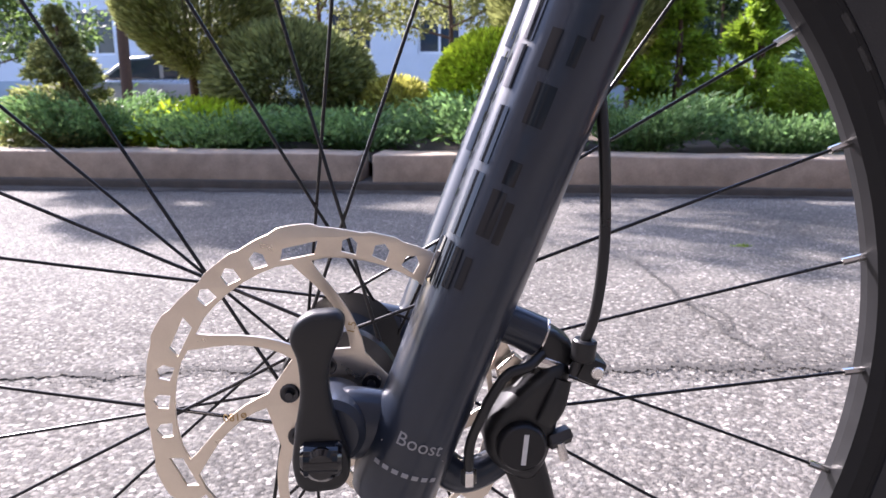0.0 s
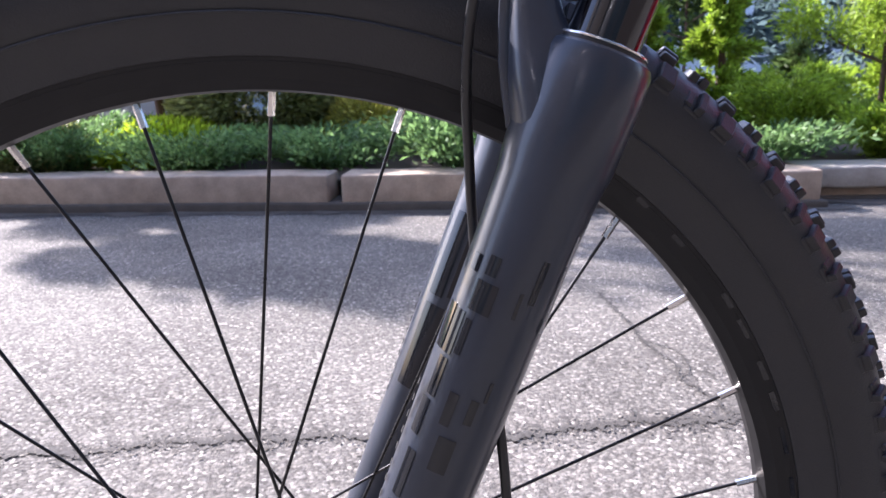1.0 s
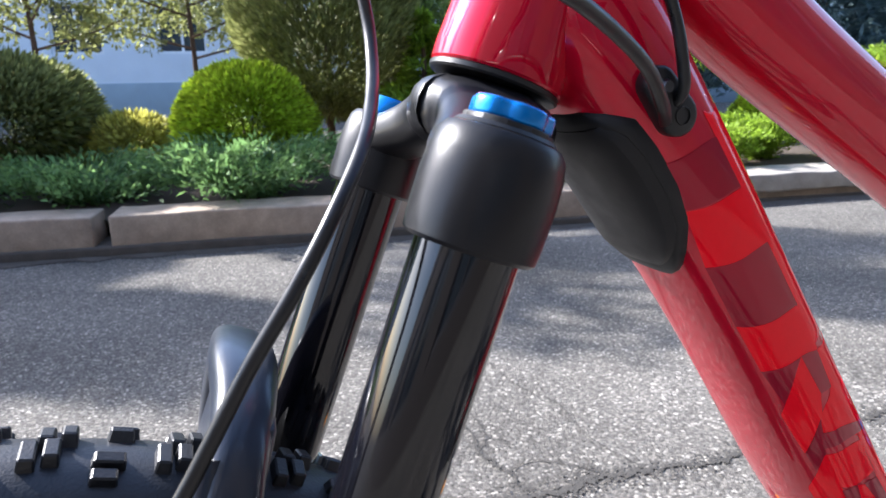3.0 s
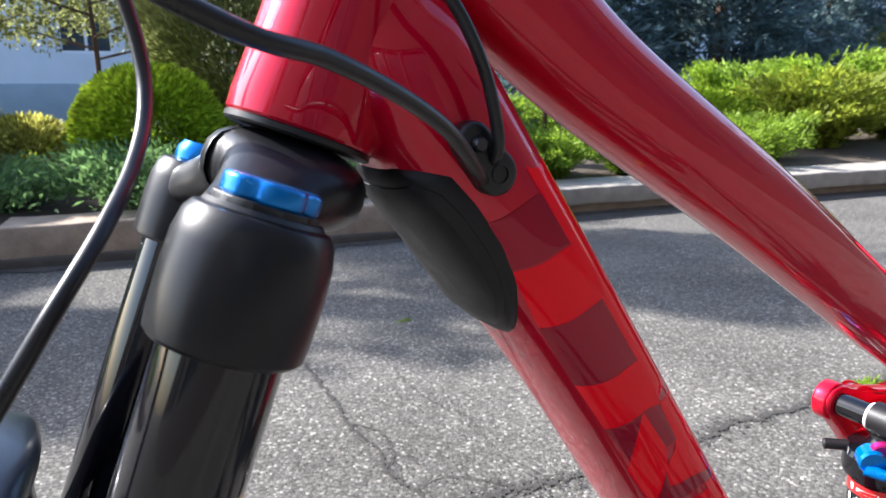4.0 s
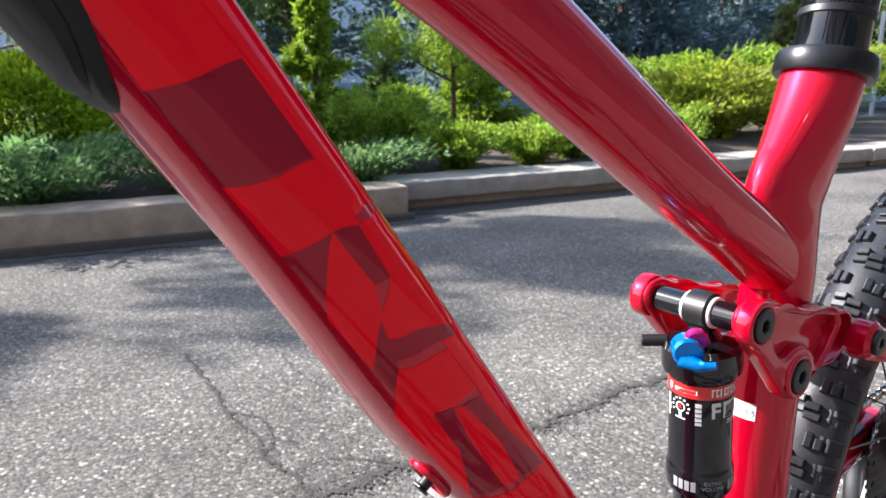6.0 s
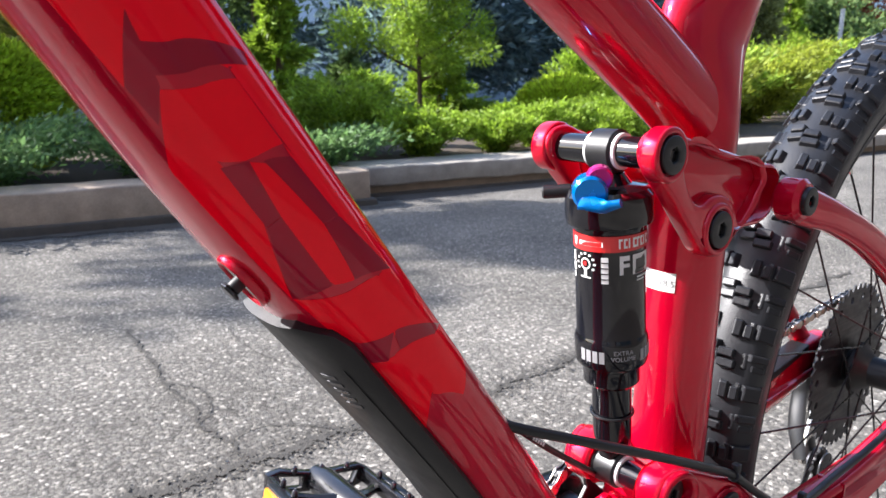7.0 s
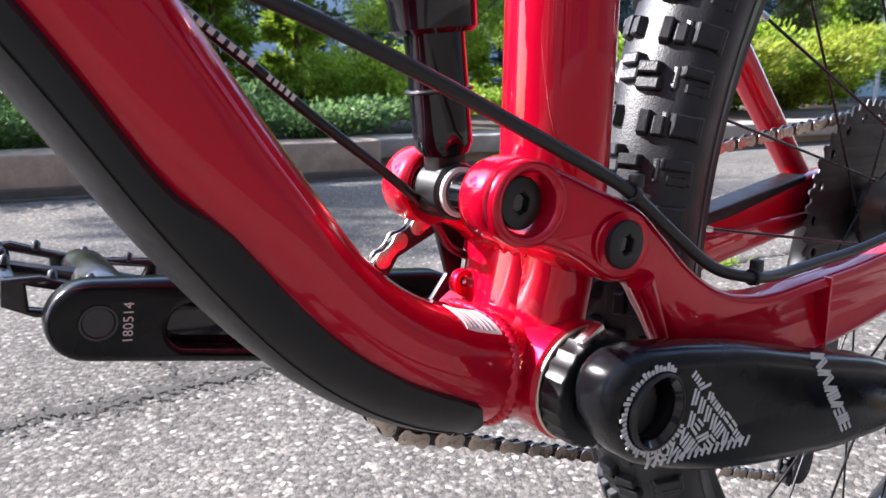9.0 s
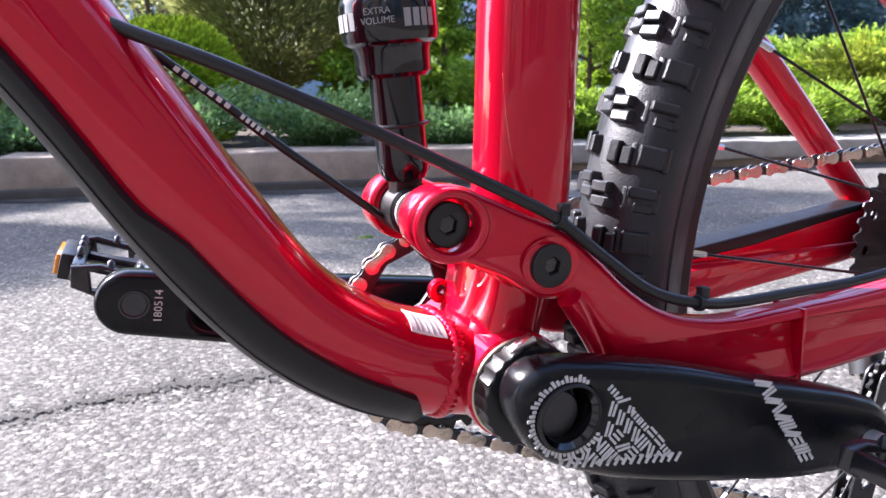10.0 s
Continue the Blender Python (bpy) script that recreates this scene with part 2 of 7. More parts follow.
def spline(ctrl, n=8):
    """Catmull-Rom through rows of numbers."""
    c = [np.array(p, float) for p in ctrl]
    c = [2 * c[0] - c[1]] + c + [2 * c[-1] - c[-2]]
    out = []
    for i in range(1, len(c) - 2):
        for k in range(n):
            t = k / n
            out.append(0.5 * (2 * c[i] + (c[i + 1] - c[i - 1]) * t + (2 * c[i - 1] - 5 * c[i] + 4 * c[i + 1] - c[i + 2]) * t ** 2 + (3 * c[i] - c[i - 1] - 3 * c[i + 1] + c[i + 2]) * t ** 3))
    out.append(c[-2])
    return out


def tube_axes(rows, ref):
    """Along rows (x, y, z, ...): point, tangent, normal and binormal."""
    pts = [Vector(r[:3]) for r in rows]
    res = []
    for i, p in enumerate(pts):
        t = (pts[min(i + 1, len(pts) - 1)] - pts[max(i - 1, 0)]).normalized()
        b = (Vector(ref) - t * t.dot(Vector(ref))).normalized()
        res.append((p, t, b.cross(t), b))
    return res


def ring_point(fr, row, a, power, grow=0.0):
    p, t, n, b = fr
    ca, sa = math.cos(a), math.sin(a)
    e = 2.0 / power
    x = math.copysign(abs(ca) ** e, ca) * (row[3] + grow)
    y = math.copysign(abs(sa) ** e, sa) * (row[4] + grow)
    return p + n * x + b * y


def sweep(rows, seg=16, ref=(0, 1, 0), power=2.0, cap=True):
    """A tube along rows (x, y, z, half height, half width)."""
    bm = bmesh.new()
    fr = tube_axes(rows, ref)
    rings = [[bm.verts.new(ring_point(f, r, 2 * math.pi * k / seg, power)) for k in range(seg)] for f, r in zip(fr, rows)]
    for a, b in zip(rings, rings[1:]):
        for k in range(seg):
            bm.faces.new((a[k], a[(k + 1) % seg], b[(k + 1) % seg], b[k]))
    if cap:
        bm.faces.new(rings[0][::-1])
        bm.faces.new(rings[-1])
    return bm


def shell(rows, a0, a1, seg, grow, thick, ref=(0, 1, 0), power=2.0, soft=False):
    """A patch lying on a swept tube between two angles (each a number or one per row), with thickness."""
    bm = bmesh.new()
    fr = tube_axes(rows, ref)
    grids = []
    for layer in (1, 0):
        grid = []
        for i, (f, r) in enumerate(zip(fr, rows)):
            s0 = a0[i] if isinstance(a0, list) else a0
            s1 = a1[i] if isinstance(a1, list) else a1
            ends = min(1.0, min(i, len(rows) - 1 - i) / 2.0 + 0.25) if soft else 1.0
            tops = [thick * (min(1.0, (1.0 - abs(2 * k / seg - 1)) * 4 + 0.25) if soft else 1.0) * ends for k in range(seg + 1)]
            grid.append([bm.verts.new(ring_point(f, r, s0 + (s1 - s0) * k / seg, power, grow + layer * tops[k])) for k in range(seg + 1)])
        grids.append(grid)
    top, low = grids
    for i in range(len(rows) - 1):
        for k in range(seg):
            bm.faces.new((top[i][k], top[i][k + 1], top[i + 1][k + 1], top[i + 1][k]))
    for i in range(len(rows) - 1):
        bm.faces.new((top[i][0], top[i + 1][0], low[i + 1][0], low[i][0]))
        bm.faces.new((top[i][seg], low[i][seg], low[i + 1][seg], top[i + 1][seg]))
    for k in range(seg):
        bm.faces.new((top[0][k], low[0][k], low[0][k + 1], top[0][k + 1]))
        bm.faces.new((top[-1][k], top[-1][k + 1], low[-1][k + 1], low[-1][k]))
    return bm


def lathe(profile, origin, axis=(0, 1, 0), seg=28, bm=None):
    """A turned body: profile rows (radius, height along the axis)."""
    bm = bm or bmesh.new()
    q = Vector(axis).to_track_quat("Z", "Y").to_matrix()
    o = Vector(origin)
    rings = []
    for r, h in profile:
        if r < 1e-6:
            rings.append([bm.verts.new(o + q @ Vector((0, 0, h)))])
        else:
            rings.append([bm.verts.new(o + q @ Vector((r * math.cos(2 * math.pi * k / seg), r * math.sin(2 * math.pi * k / seg), h))) for k in range(seg)])
    for a, b in zip(rings, rings[1:]):
        for k in range(seg):
            j = (k + 1) % seg
            if len(a) == 1 and len(b) == 1:
                continue
            if len(a) == 1:
                bm.faces.new((a[0], b[k], b[j]))
            elif len(b) == 1:
                bm.faces.new((a[k], a[j], b[0]))
            else:
                bm.faces.new((a[k], a[j], b[j], b[k]))
    return bm


def solid(r, h0, h1, c=0.0008):
    """Profile of a disc or rod with softened edges."""
    return [(0, h0), (r - c, h0), (r, h0 + c), (r, h1 - c), (r - c, h1), (0, h1)]


def pipe(r0, r1, h0, h1, c=0.0008):
    return [(r0, h0), (r1 - c, h0), (r1, h0 + c), (r1, h1 - c), (r1 - c, h1), (r0, h1), (r0, h0)]


def box(size, m=None, bevel=0.0, seg=2, taper=1.0):
    """A box with rounded edges; taper narrows its top."""
    bm = bmesh.new()
    bmesh.ops.create_cube(bm, size=1.0)
    for v in bm.verts:
        k = taper if v.co.z > 0 else 1.0
        v.co = Vector((v.co.x * size[0] * k, v.co.y * size[1] * k, v.co.z * size[2]))
    if bevel:
        bmesh.ops.bevel(bm, geom=bm.edges[:], offset=bevel, segments=seg, affect="EDGES", profile=0.5)
    if m is not None:
        bm.transform(m)
    return bm


def join(*bms):
    out = bmesh.new()
    for b in bms:
        me = bpy.data.meshes.new("tmp")
        b.to_mesh(me)
        b.free()
        out.from_mesh(me)
        bpy.data.meshes.remove(me)
    return out


SIDE = Matrix(((1, 0, 0, 0), (0, 0, -1, 0), (0, 1, 0, 0), (0, 0, 0, 1)))  # drawing plane onto the side of the bicycle


def outline_mesh(loops, thick, bevel=0.0, m=SIDE, smooth=False, res=6):
    """A plate from closed outlines (later ones are holes), softened by bevel."""
    cu = bpy.data.curves.new("outline", "CURVE")
    cu.dimensions, cu.fill_mode = "2D", "BOTH"
    cu.extrude, cu.bevel_depth, cu.bevel_resolution, cu.offset = max(thick / 2 - bevel, 0.00005), bevel, 2, -bevel
    cu.resolution_u = res
    for loop in loops:
        if smooth:
            sp = cu.splines.new("BEZIER")
            sp.bezier_points.add(len(loop) - 1)
            for bp, (x, y) in zip(sp.bezier_points, loop):
                bp.co = (x, y, 0)
                bp.handle_left_type = bp.handle_right_type = "AUTO"
        else:
            sp = cu.splines.new("POLY")
            sp.points.add(len(loop) - 1)
            for pt, (x, y) in zip(sp.points, loop):
                pt.co = (x, y, 0, 1)
        sp.use_cyclic_u = True
    return curve_mesh(cu, m)


def curve_mesh(cu, m):
    ob = bpy.data.objects.new("tmp", cu)
    scene.collection.objects.link(ob)
    dg = bpy.context.evaluated_depsgraph_get()
    dg.update()
    me = bpy.data.meshes.new_from_object(ob.evaluated_get(dg))
    bpy.data.objects.remove(ob)
    bpy.data.curves.remove(cu)
    me.transform(m)
    bm = bmesh.new()
    bm.from_mesh(me)
    bmesh.ops.remove_doubles(bm, verts=bm.verts[:], dist=2e-6)
    bm.to_mesh(me)
    bm.free()
    return me


def words(text, size, m, thick=0.0002, spacing=1.0, shear=0.0):
    cu = bpy.data.curves.new("words", "FONT")
    cu.body, cu.size, cu.extrude, cu.align_x, cu.align_y = text, size, thick / 2, "CENTER", "CENTER"
    cu.space_character, cu.shear = spacing, shear
    return curve_mesh(cu, m)


def circle(x, y, r, n=24, a0=0.0):
    return [(x + r * math.cos(a0 + 2 * math.pi * k / n), y + r * math.sin(a0 + 2 * math.pi * k / n)) for k in range(n)]


def capsule(x0, y0, r0, x1, y1, r1, n=12):
    """Outline of two circles joined by straight flanks."""
    d = math.atan2(y1 - y0, x1 - x0)
    s = math.acos(max(-1, min(1, (r0 - r1) / math.hypot(x1 - x0, y1 - y0))))
    a = [(x1 + r1 * math.cos(d - s + 2 * s * k / n), y1 + r1 * math.sin(d - s + 2 * s * k / n)) for k in range(n + 1)]
    b = [(x0 + r0 * math.cos(d + s + (2 * math.pi - 2 * s) * k / n), y0 + r0 * math.sin(d + s + (2 * math.pi - 2 * s) * k / n)) for k in range(n + 1)]
    return a + b


def hose(name, ctrl, r, material, parent, label="", n=10, seg=12):
    rows = [np.append(p, (r, r)) for p in spline(ctrl, n)]
    return part(name, sweep(rows, seg, ref=(0.13, 1, 0.21)), material, parent, label, 60)


def hex_hole(x, y, r, a0=0.3):
    return circle(x, y, r, 6, a0)


# ---- ground, kerb and planting bed ----
def ground_z(y):
    return -0.014 - 0.02 * min(max(y, 0.0), 4.6)


bm = bmesh.new()
ys = (-600, -60, -8, -1, 0, 1, 2, 3, 4.6, 12, 60, 900)
xs = (-900, -60, -8, -2, 0, 2, 4, 8, 20, 80, 900)
grid = [[bm.verts.new((x, y, ground_z(y))) for x in xs] for y in ys]
for i in range(len(ys) - 1):
    for k in range(len(xs) - 1):
        bm.faces.new((grid[i][k], grid[i][k + 1], grid[i + 1][k + 1], grid[i + 1][k]))
ground = part("ground", bm, ASPHALT)
tagged(ground, "grey weathered asphalt with coarse sparkling aggregate and cracks", "asphalt", kind="structure")


def crack(ctrl, width, seed, crumbs=0):
    """A ragged band of dirt lying in a crack of the asphalt, with crumbled edges and loose bits along it."""
    rnd = random.Random(seed)
    pts = [Vector((p[0], p[1], 0)) for p in spline([(x, y, 0) for x, y in ctrl], 60)]
    bm = bmesh.new()
    prev = None
    for i, p in enumerate(pts):
        t = (pts[min(i + 1, len(pts) - 1)] - pts[max(i - 1, 0)]).normalized()
        side = Vector((-t.y, t.x, 0))
        p = p + side * (noise.noise((p.x * 9, p.y * 9, seed)) * 1.6 + noise.noise((p.x * 40, p.y * 40, seed)) * 1.5 + noise.noise((p.x * 110, p.y * 110, seed)) * 0.8) * min(width, 0.012)
        swell = 0.35 + 0.9 * abs(noise.noise((p.x * 6, p.y * 6, seed + 5)))
        w0, w1 = width * swell * rnd.uniform(0.2, 1.3), width * swell * rnd.uniform(0.2, 1.3)
        z = ground_z(p.y) + 0.004
        pair = [bm.verts.new((*(p + side * w0).to_2d(), z)), bm.verts.new((*(p - side * w1).to_2d(), z))]
        if prev:
            bm.faces.new((prev[0], prev[1], pair[1], pair[0]))
        prev = pair
        for _ in range(crumbs):
            c = p + side * rnd.gauss(0, width * 1.5) + t * rnd.uniform(-0.02, 0.02)
            r = width * rnd.uniform(0.08, 0.3)
            n = rnd.randint(4, 6)
            a0 = rnd.random() * 6
            bm.faces.new([bm.verts.new((c.x + r * rnd.uniform(0.6, 1.2) * math.cos(a0 + 6.283 * k / n), c.y + r * rnd.uniform(0.6, 1.2) * math.sin(a0 + 6.283 * k / n), ground_z(c.y) + 0.0045)) for k in range(n)])
    return part("crack", bm, CRACK, ground)


crack([(-1.6, 0.97), (-0.71, 0.98), (-0.54, 0.967), (-0.38, 0.98), (-0.22, 0.982), (-0.08, 0.969), (0.15, 0.93), (0.37, 0.912), (0.51, 0.945), (0.62, 0.934), (0.70, 0.929), (0.79, 0.926), (0.90, 0.912), (0.97, 0.926), (1.07, 0.913), (1.24, 0.875), (1.415, 0.863), (1.56, 0.873), (1.715, 0.88), (1.9, 0.86), (2.25, 0.86), (2.7, 0.80), (3.2, 0.78)], 0.017, 1, 3)
crack([(0.86, 1.95), (0.83, 1.6), (0.81, 1.44), (0.825, 1.28), (0.80, 1.15), (0.825, 1.03), (0.81, 0.94)], 0.0075, 2, 3)
crack([(0.815, 1.44), (0.87, 1.33), (0.845, 1.2), (0.80, 1.15)], 0.005, 4, 2)
crack([(0.82, 1.03), (0.90, 1.06), (0.98, 0.99), (1.02, 0.92)], 0.0045, 5, 2)
crack([(1.10, 1.75), (1.08, 1.5), (1.12, 1.3), (1.09, 1.1), (1.12, 0.9)], 0.004, 3, 1)


def kerb_y(x):
    return 4.12 - 0.18 * x


def kerb_y2(x):
    return 4.33 - 0.16 * x


kerb = tagged(new("kerb"), "row of worn pale stone kerb blocks edging a planting bed", "kerb", kind="structure")


def stone(x0, x1, line, z0, z1, deep, material, fwd=0.0, name="kerb_stone", seed=0):
    """One kerb block between two stations, its front on the line."""
    rnd = random.Random(seed)
    a, b = Vector((x0, line(x0) - fwd, 0)), Vector((x1, line(x1) - fwd, 0))
    length = (b - a).length
    rot = Matrix.Rotation(math.atan2(b.y - a.y, b.x - a.x), 4, "Z")
    bm = box((length, deep, z1 - z0), bevel=0.014, seg=3)
    bmesh.ops.subdivide_edges(bm, edges=[e for e in bm.edges if abs(e.verts[0].co.x - e.verts[1].co.x) > length * 0.5], cuts=24)
    for v in bm.verts:
        v.co += Vector((0, 1, 1)) * noise.noise(v.co * 5 + Vector((seed * 7, 0, 0))) * 0.008
    bm.transform(Matrix.Translation((a + b) / 2 + Vector((0, deep / 2, (z0 + z1) / 2))) @ rot)
    return part(name, bm, material, kerb, angle=50)


edges = [-12.2, -9.2, -6.2, -3.18, -0.2]
for i in range(len(edges) - 1):
    stone(edges[i] + (0.05 if i else 0), edges[i + 1], kerb_y, -0.05, 0.15, 0.34, STONE, seed=i)
stone(-0.11, 2.86, kerb_y, -0.05, 0.15, 0.34, STONE, seed=9)
stone(-12.2, 2.9, kerb_y, -0.12, -0.03, 0.4, TAR, fwd=0.02, name="kerb_footing", seed=11)
right = [2.95, 5.6, 8.4, 11.4, 15.0, 19.0, 24.0, 30.0]
for i in range(len(right) - 1):
    stone(right[i], right[i + 1] - 0.02, kerb_y2, 0.0, 0.135, 0.5, STONE_TOP, seed=20 + i)
    stone(right[i] + 0.04, right[i + 1] - 0.03, kerb_y2, -0.12, 0.01, 0.4, STONE, fwd=-0.05, seed=40 + i)

stone(2.98, 29.9, kerb_y2, -0.14, -0.055, 0.4, TAR, fwd=-0.02, name="kerb_footing", seed=12)

# dirt along the kerb's foot
bm = bmesh.new()
rnd = random.Random(5)
prev = None
for i in range(140):
    x = -12 + 15 * i / 139
    y = kerb_y(x)
    pair = [bm.verts.new((x, y + 0.05, -0.076)), bm.verts.new((x, y - 0.05 - 0.09 * rnd.random(), ground_z(y - 0.1) + 0.005))]
    if prev:
        bm.faces.new((prev[0], prev[1], pair[1], pair[0]))
    prev = pair
part("gutter_dirt", bm, TAR, ground)
bm = bmesh.new()
prev = None
for i in range(160):
    x = 3.0 + 14 * i / 159
    y = kerb_y2(x)
    pair = [bm.verts.new((x, y + 0.12, -0.07)), bm.verts.new((x, y - 0.06 - 0.12 * rnd.random(), ground_z(y - 0.1) + 0.005))]
    if prev:
        bm.faces.new((prev[0], prev[1], pair[1], pair[0]))
    prev = pair
part("gutter_dirt", bm, TAR, ground)

bm = bmesh.new()
rows = []
for i in range(60):
    x = -14 + 46 * i / 59
    y0 = (kerb_y(x) if x < 2.9 else kerb_y2(x)) + 0.28
    rows.append([bm.verts.new((x, y0 + d, 0.07 + h + 0.03 * noise.noise((x * 2, d, 0)))) for d, h in ((0, 0), (0.5, 0.05), (1.5, 0.08), (3, 0.06), (5.5, 0.0), (5.6, -0.2))])
for a, b in zip(rows, rows[1:]):
    for k in range(5):
        bm.faces.new((a[k], b[k], b[k + 1], a[k + 1]))
bed = part("planting_bed", bm, SOIL)
tagged(bed, "dark soil planting bed behind the kerb, covered in low shrubs", "planting bed", kind="structure")


# ---- plants ----
def leaf_cloud(points, normals, length, width, seed, droop=0.0, spread=0.6):
    """Many small bent leaf sprays at points, growing along normals; returns a mesh."""
    rs = np.random.RandomState(seed)
    n = len(points)
    d = normals + rs.normal(0, spread, (n, 3))
    d[:, 2] -= droop
    d /= np.linalg.norm(d, axis=1, keepdims=True) + 1e-9
    side = np.cross(d, rs.normal(0, 1, (n, 3)))
    side /= np.linalg.norm(side, axis=1, keepdims=True) + 1e-9
    ln = length * rs.uniform(0.6, 1.4, (n, 1))
    w = width * rs.uniform(0.6, 1.3, (n, 1))
    lift = np.cross(side, d) * ln * rs.uniform(-0.25, 0.25, (n, 1))
    mid = points + d * ln * 0.5 + lift
    v = np.stack([points, mid + side * w * 0.5, points + d * ln, mid - side * w * 0.5], 1).reshape(-1, 3)
    me = bpy.data.meshes.new("leaves")
    me.from_pydata([tuple(p) for p in v], [], [(4 * i, 4 * i + 1, 4 * i + 2, 4 * i + 3) for i in range(n)])
    return me


def lumpy(n, seed, rx, rz, lumps=14, depth=0.35, power=1.0, z_bias=0.0):
    """Points and outward directions in the outer part of a lumpy ball."""
    rs = np.random.RandomState(seed)
    d = rs.normal(0, 1, (n, 3))
    d /= np.linalg.norm(d, axis=1, keepdims=True)
    c = rs.normal(0, 1, (lumps, 3))
    c /= np.linalg.norm(c, axis=1, keepdims=True)
    f = np.max(d @ c.T, axis=1)
    rad = (0.82 + 0.2 * np.clip((f - 0.6) / 0.4, 0, 1)) * (1 - depth * rs.uniform(0, 1, n) ** 2)
    p = d * rad[:, None] * np.array([rx, rx, rz])
    return p, d


def shrub(name, x, y, z, rx, rz, material, n, seed, label, leaf=(0.05, 0.02), spread=0.6, lumps=14, category="shrub", group=""):
    ob = thing(name, (x, y, z), label, category, group)
    p, d = lumpy(int(n * 1.6), seed, rx, rz, lumps, 0.5)
    p[:, 2] += rz * 0.92
    p[:, 2] = np.maximum(p[:, 2], 0.02)
    me = leaf_cloud(p + np.array([x, y, z]), d, leaf[0] * 1.2, leaf[1] * 1.3, seed, spread=spread)
    part("crown", me, material, ob, angle=180)
    stems = bmesh.new()
    for k in range(6):
        a = 2 * math.pi * k / 6 + seed
        rows = [(x + 0.03 * math.cos(a), y + 0.03 * math.sin(a), z - 0.05, 0.02, 0.02), (x + rx * 0.3 * math.cos(a), y + rx * 0.3 * math.sin(a), z + rz * 0.5, 0.014, 0.014), (x + rx * 0.55 * math.cos(a), y + rx * 0.55 * math.sin(a), z + rz * 1.1, 0.005, 0.005)]
        stems = join(stems, sweep(rows, 6, ref=(0.3, 1, 0.1)))
    part("stem", stems, BARK, ob)
    return ob


def lollipop(x, y, z, trunk, rx, rz, material, n, seed, label, fork=1):
    """A clipped thuja on a bare stem."""
    ob = thing("thuja_tree", (x, y, z), label, "tree")
    for k in range(fork):
        off = (k - (fork - 1) / 2) * 0.12
        rows = spline([(x + off * 0.4, y, z - 0.1, 0.06, 0.06), (x + off, y, z + trunk * 0.5, 0.045, 0.045), (x + off * 1.6, y, z + trunk + 0.3, 0.035, 0.035), (x + off * 2, y, z + trunk + rz, 0.012, 0.012)], 4)
        part("trunk", sweep(rows, 10, ref=(0.2, 1, 0.1)), BARK, ob)
    p, d = lumpy(n, seed, rx, rz, 26, 0.4)
    wide = np.where(p[:, 2] < 0, np.sqrt(np.clip(1 - (p[:, 2] / rz) ** 2 * 0.55, 0.05, 1)), 1.0)
    p[:, :2] *= wide[:, None]
    d = d * np.array([0.6, 0.6, 0.3]) + np.array([0, 0, 0.75])
    me = leaf_cloud(p + np.array([x, y, z + trunk + rz]), d, 0.09, 0.02, seed, spread=0.25)
    part("crown", me, material, ob, angle=180)
    return ob


def conifer(name, x, y, z, h, r, material, n, seed, label, trunk=0.3, layers=12, leaf=(0.14, 0.03), droop=0.25, ragged=0.35, category="tree"):
    """A cone of drooping boughs round a straight trunk."""
    ob = thing(name, (x, y, z), label, category)
    rows = [(x, y, z - 0.1, 0.03 + h * 0.02, 0.03 + h * 0.02), (x + 0.02, y, z + h * 0.5, 0.02 + h * 0.01, 0.02 + h * 0.01), (x, y, z + h * 0.97, 0.006, 0.006)]
    part("trunk", sweep(rows, 10, ref=(0.2, 1, 0.1)), BARK, ob)
    rs = np.random.RandomState(seed)
    boughs = layers * 7
    bz = trunk + (h - trunk) * rs.uniform(0, 1, boughs) ** 1.15
    ba = rs.uniform(0, 2 * math.pi, boughs)
    bl = r * (1.03 - (bz - trunk) / (h - trunk)) * rs.uniform(1 - ragged, 1.1, boughs)
    k = rs.randint(0, boughs, n)
    t = rs.uniform(0.12, 1, n) ** 0.7
    out = np.stack([np.cos(ba[k]), np.sin(ba[k]), np.zeros(n)], 1)
    p = out * (bl[k] * t)[:, None]
    p[:, 2] = bz[k] + bl[k] * (0.18 * t - droop * t ** 2)
    p += rs.normal(0, 1, (n, 3)) * (bl[k] * 0.11 * (1.1 - 0.5 * t))[:, None] * np.array([1, 1, 0.7])
    me = leaf_cloud(p + np.array([x, y, z]), out + np.array([0, 0, 0.15]), leaf[0], leaf[1], seed + 1, spread=0.5)
    part("crown", me, material, ob, angle=180)
    return ob


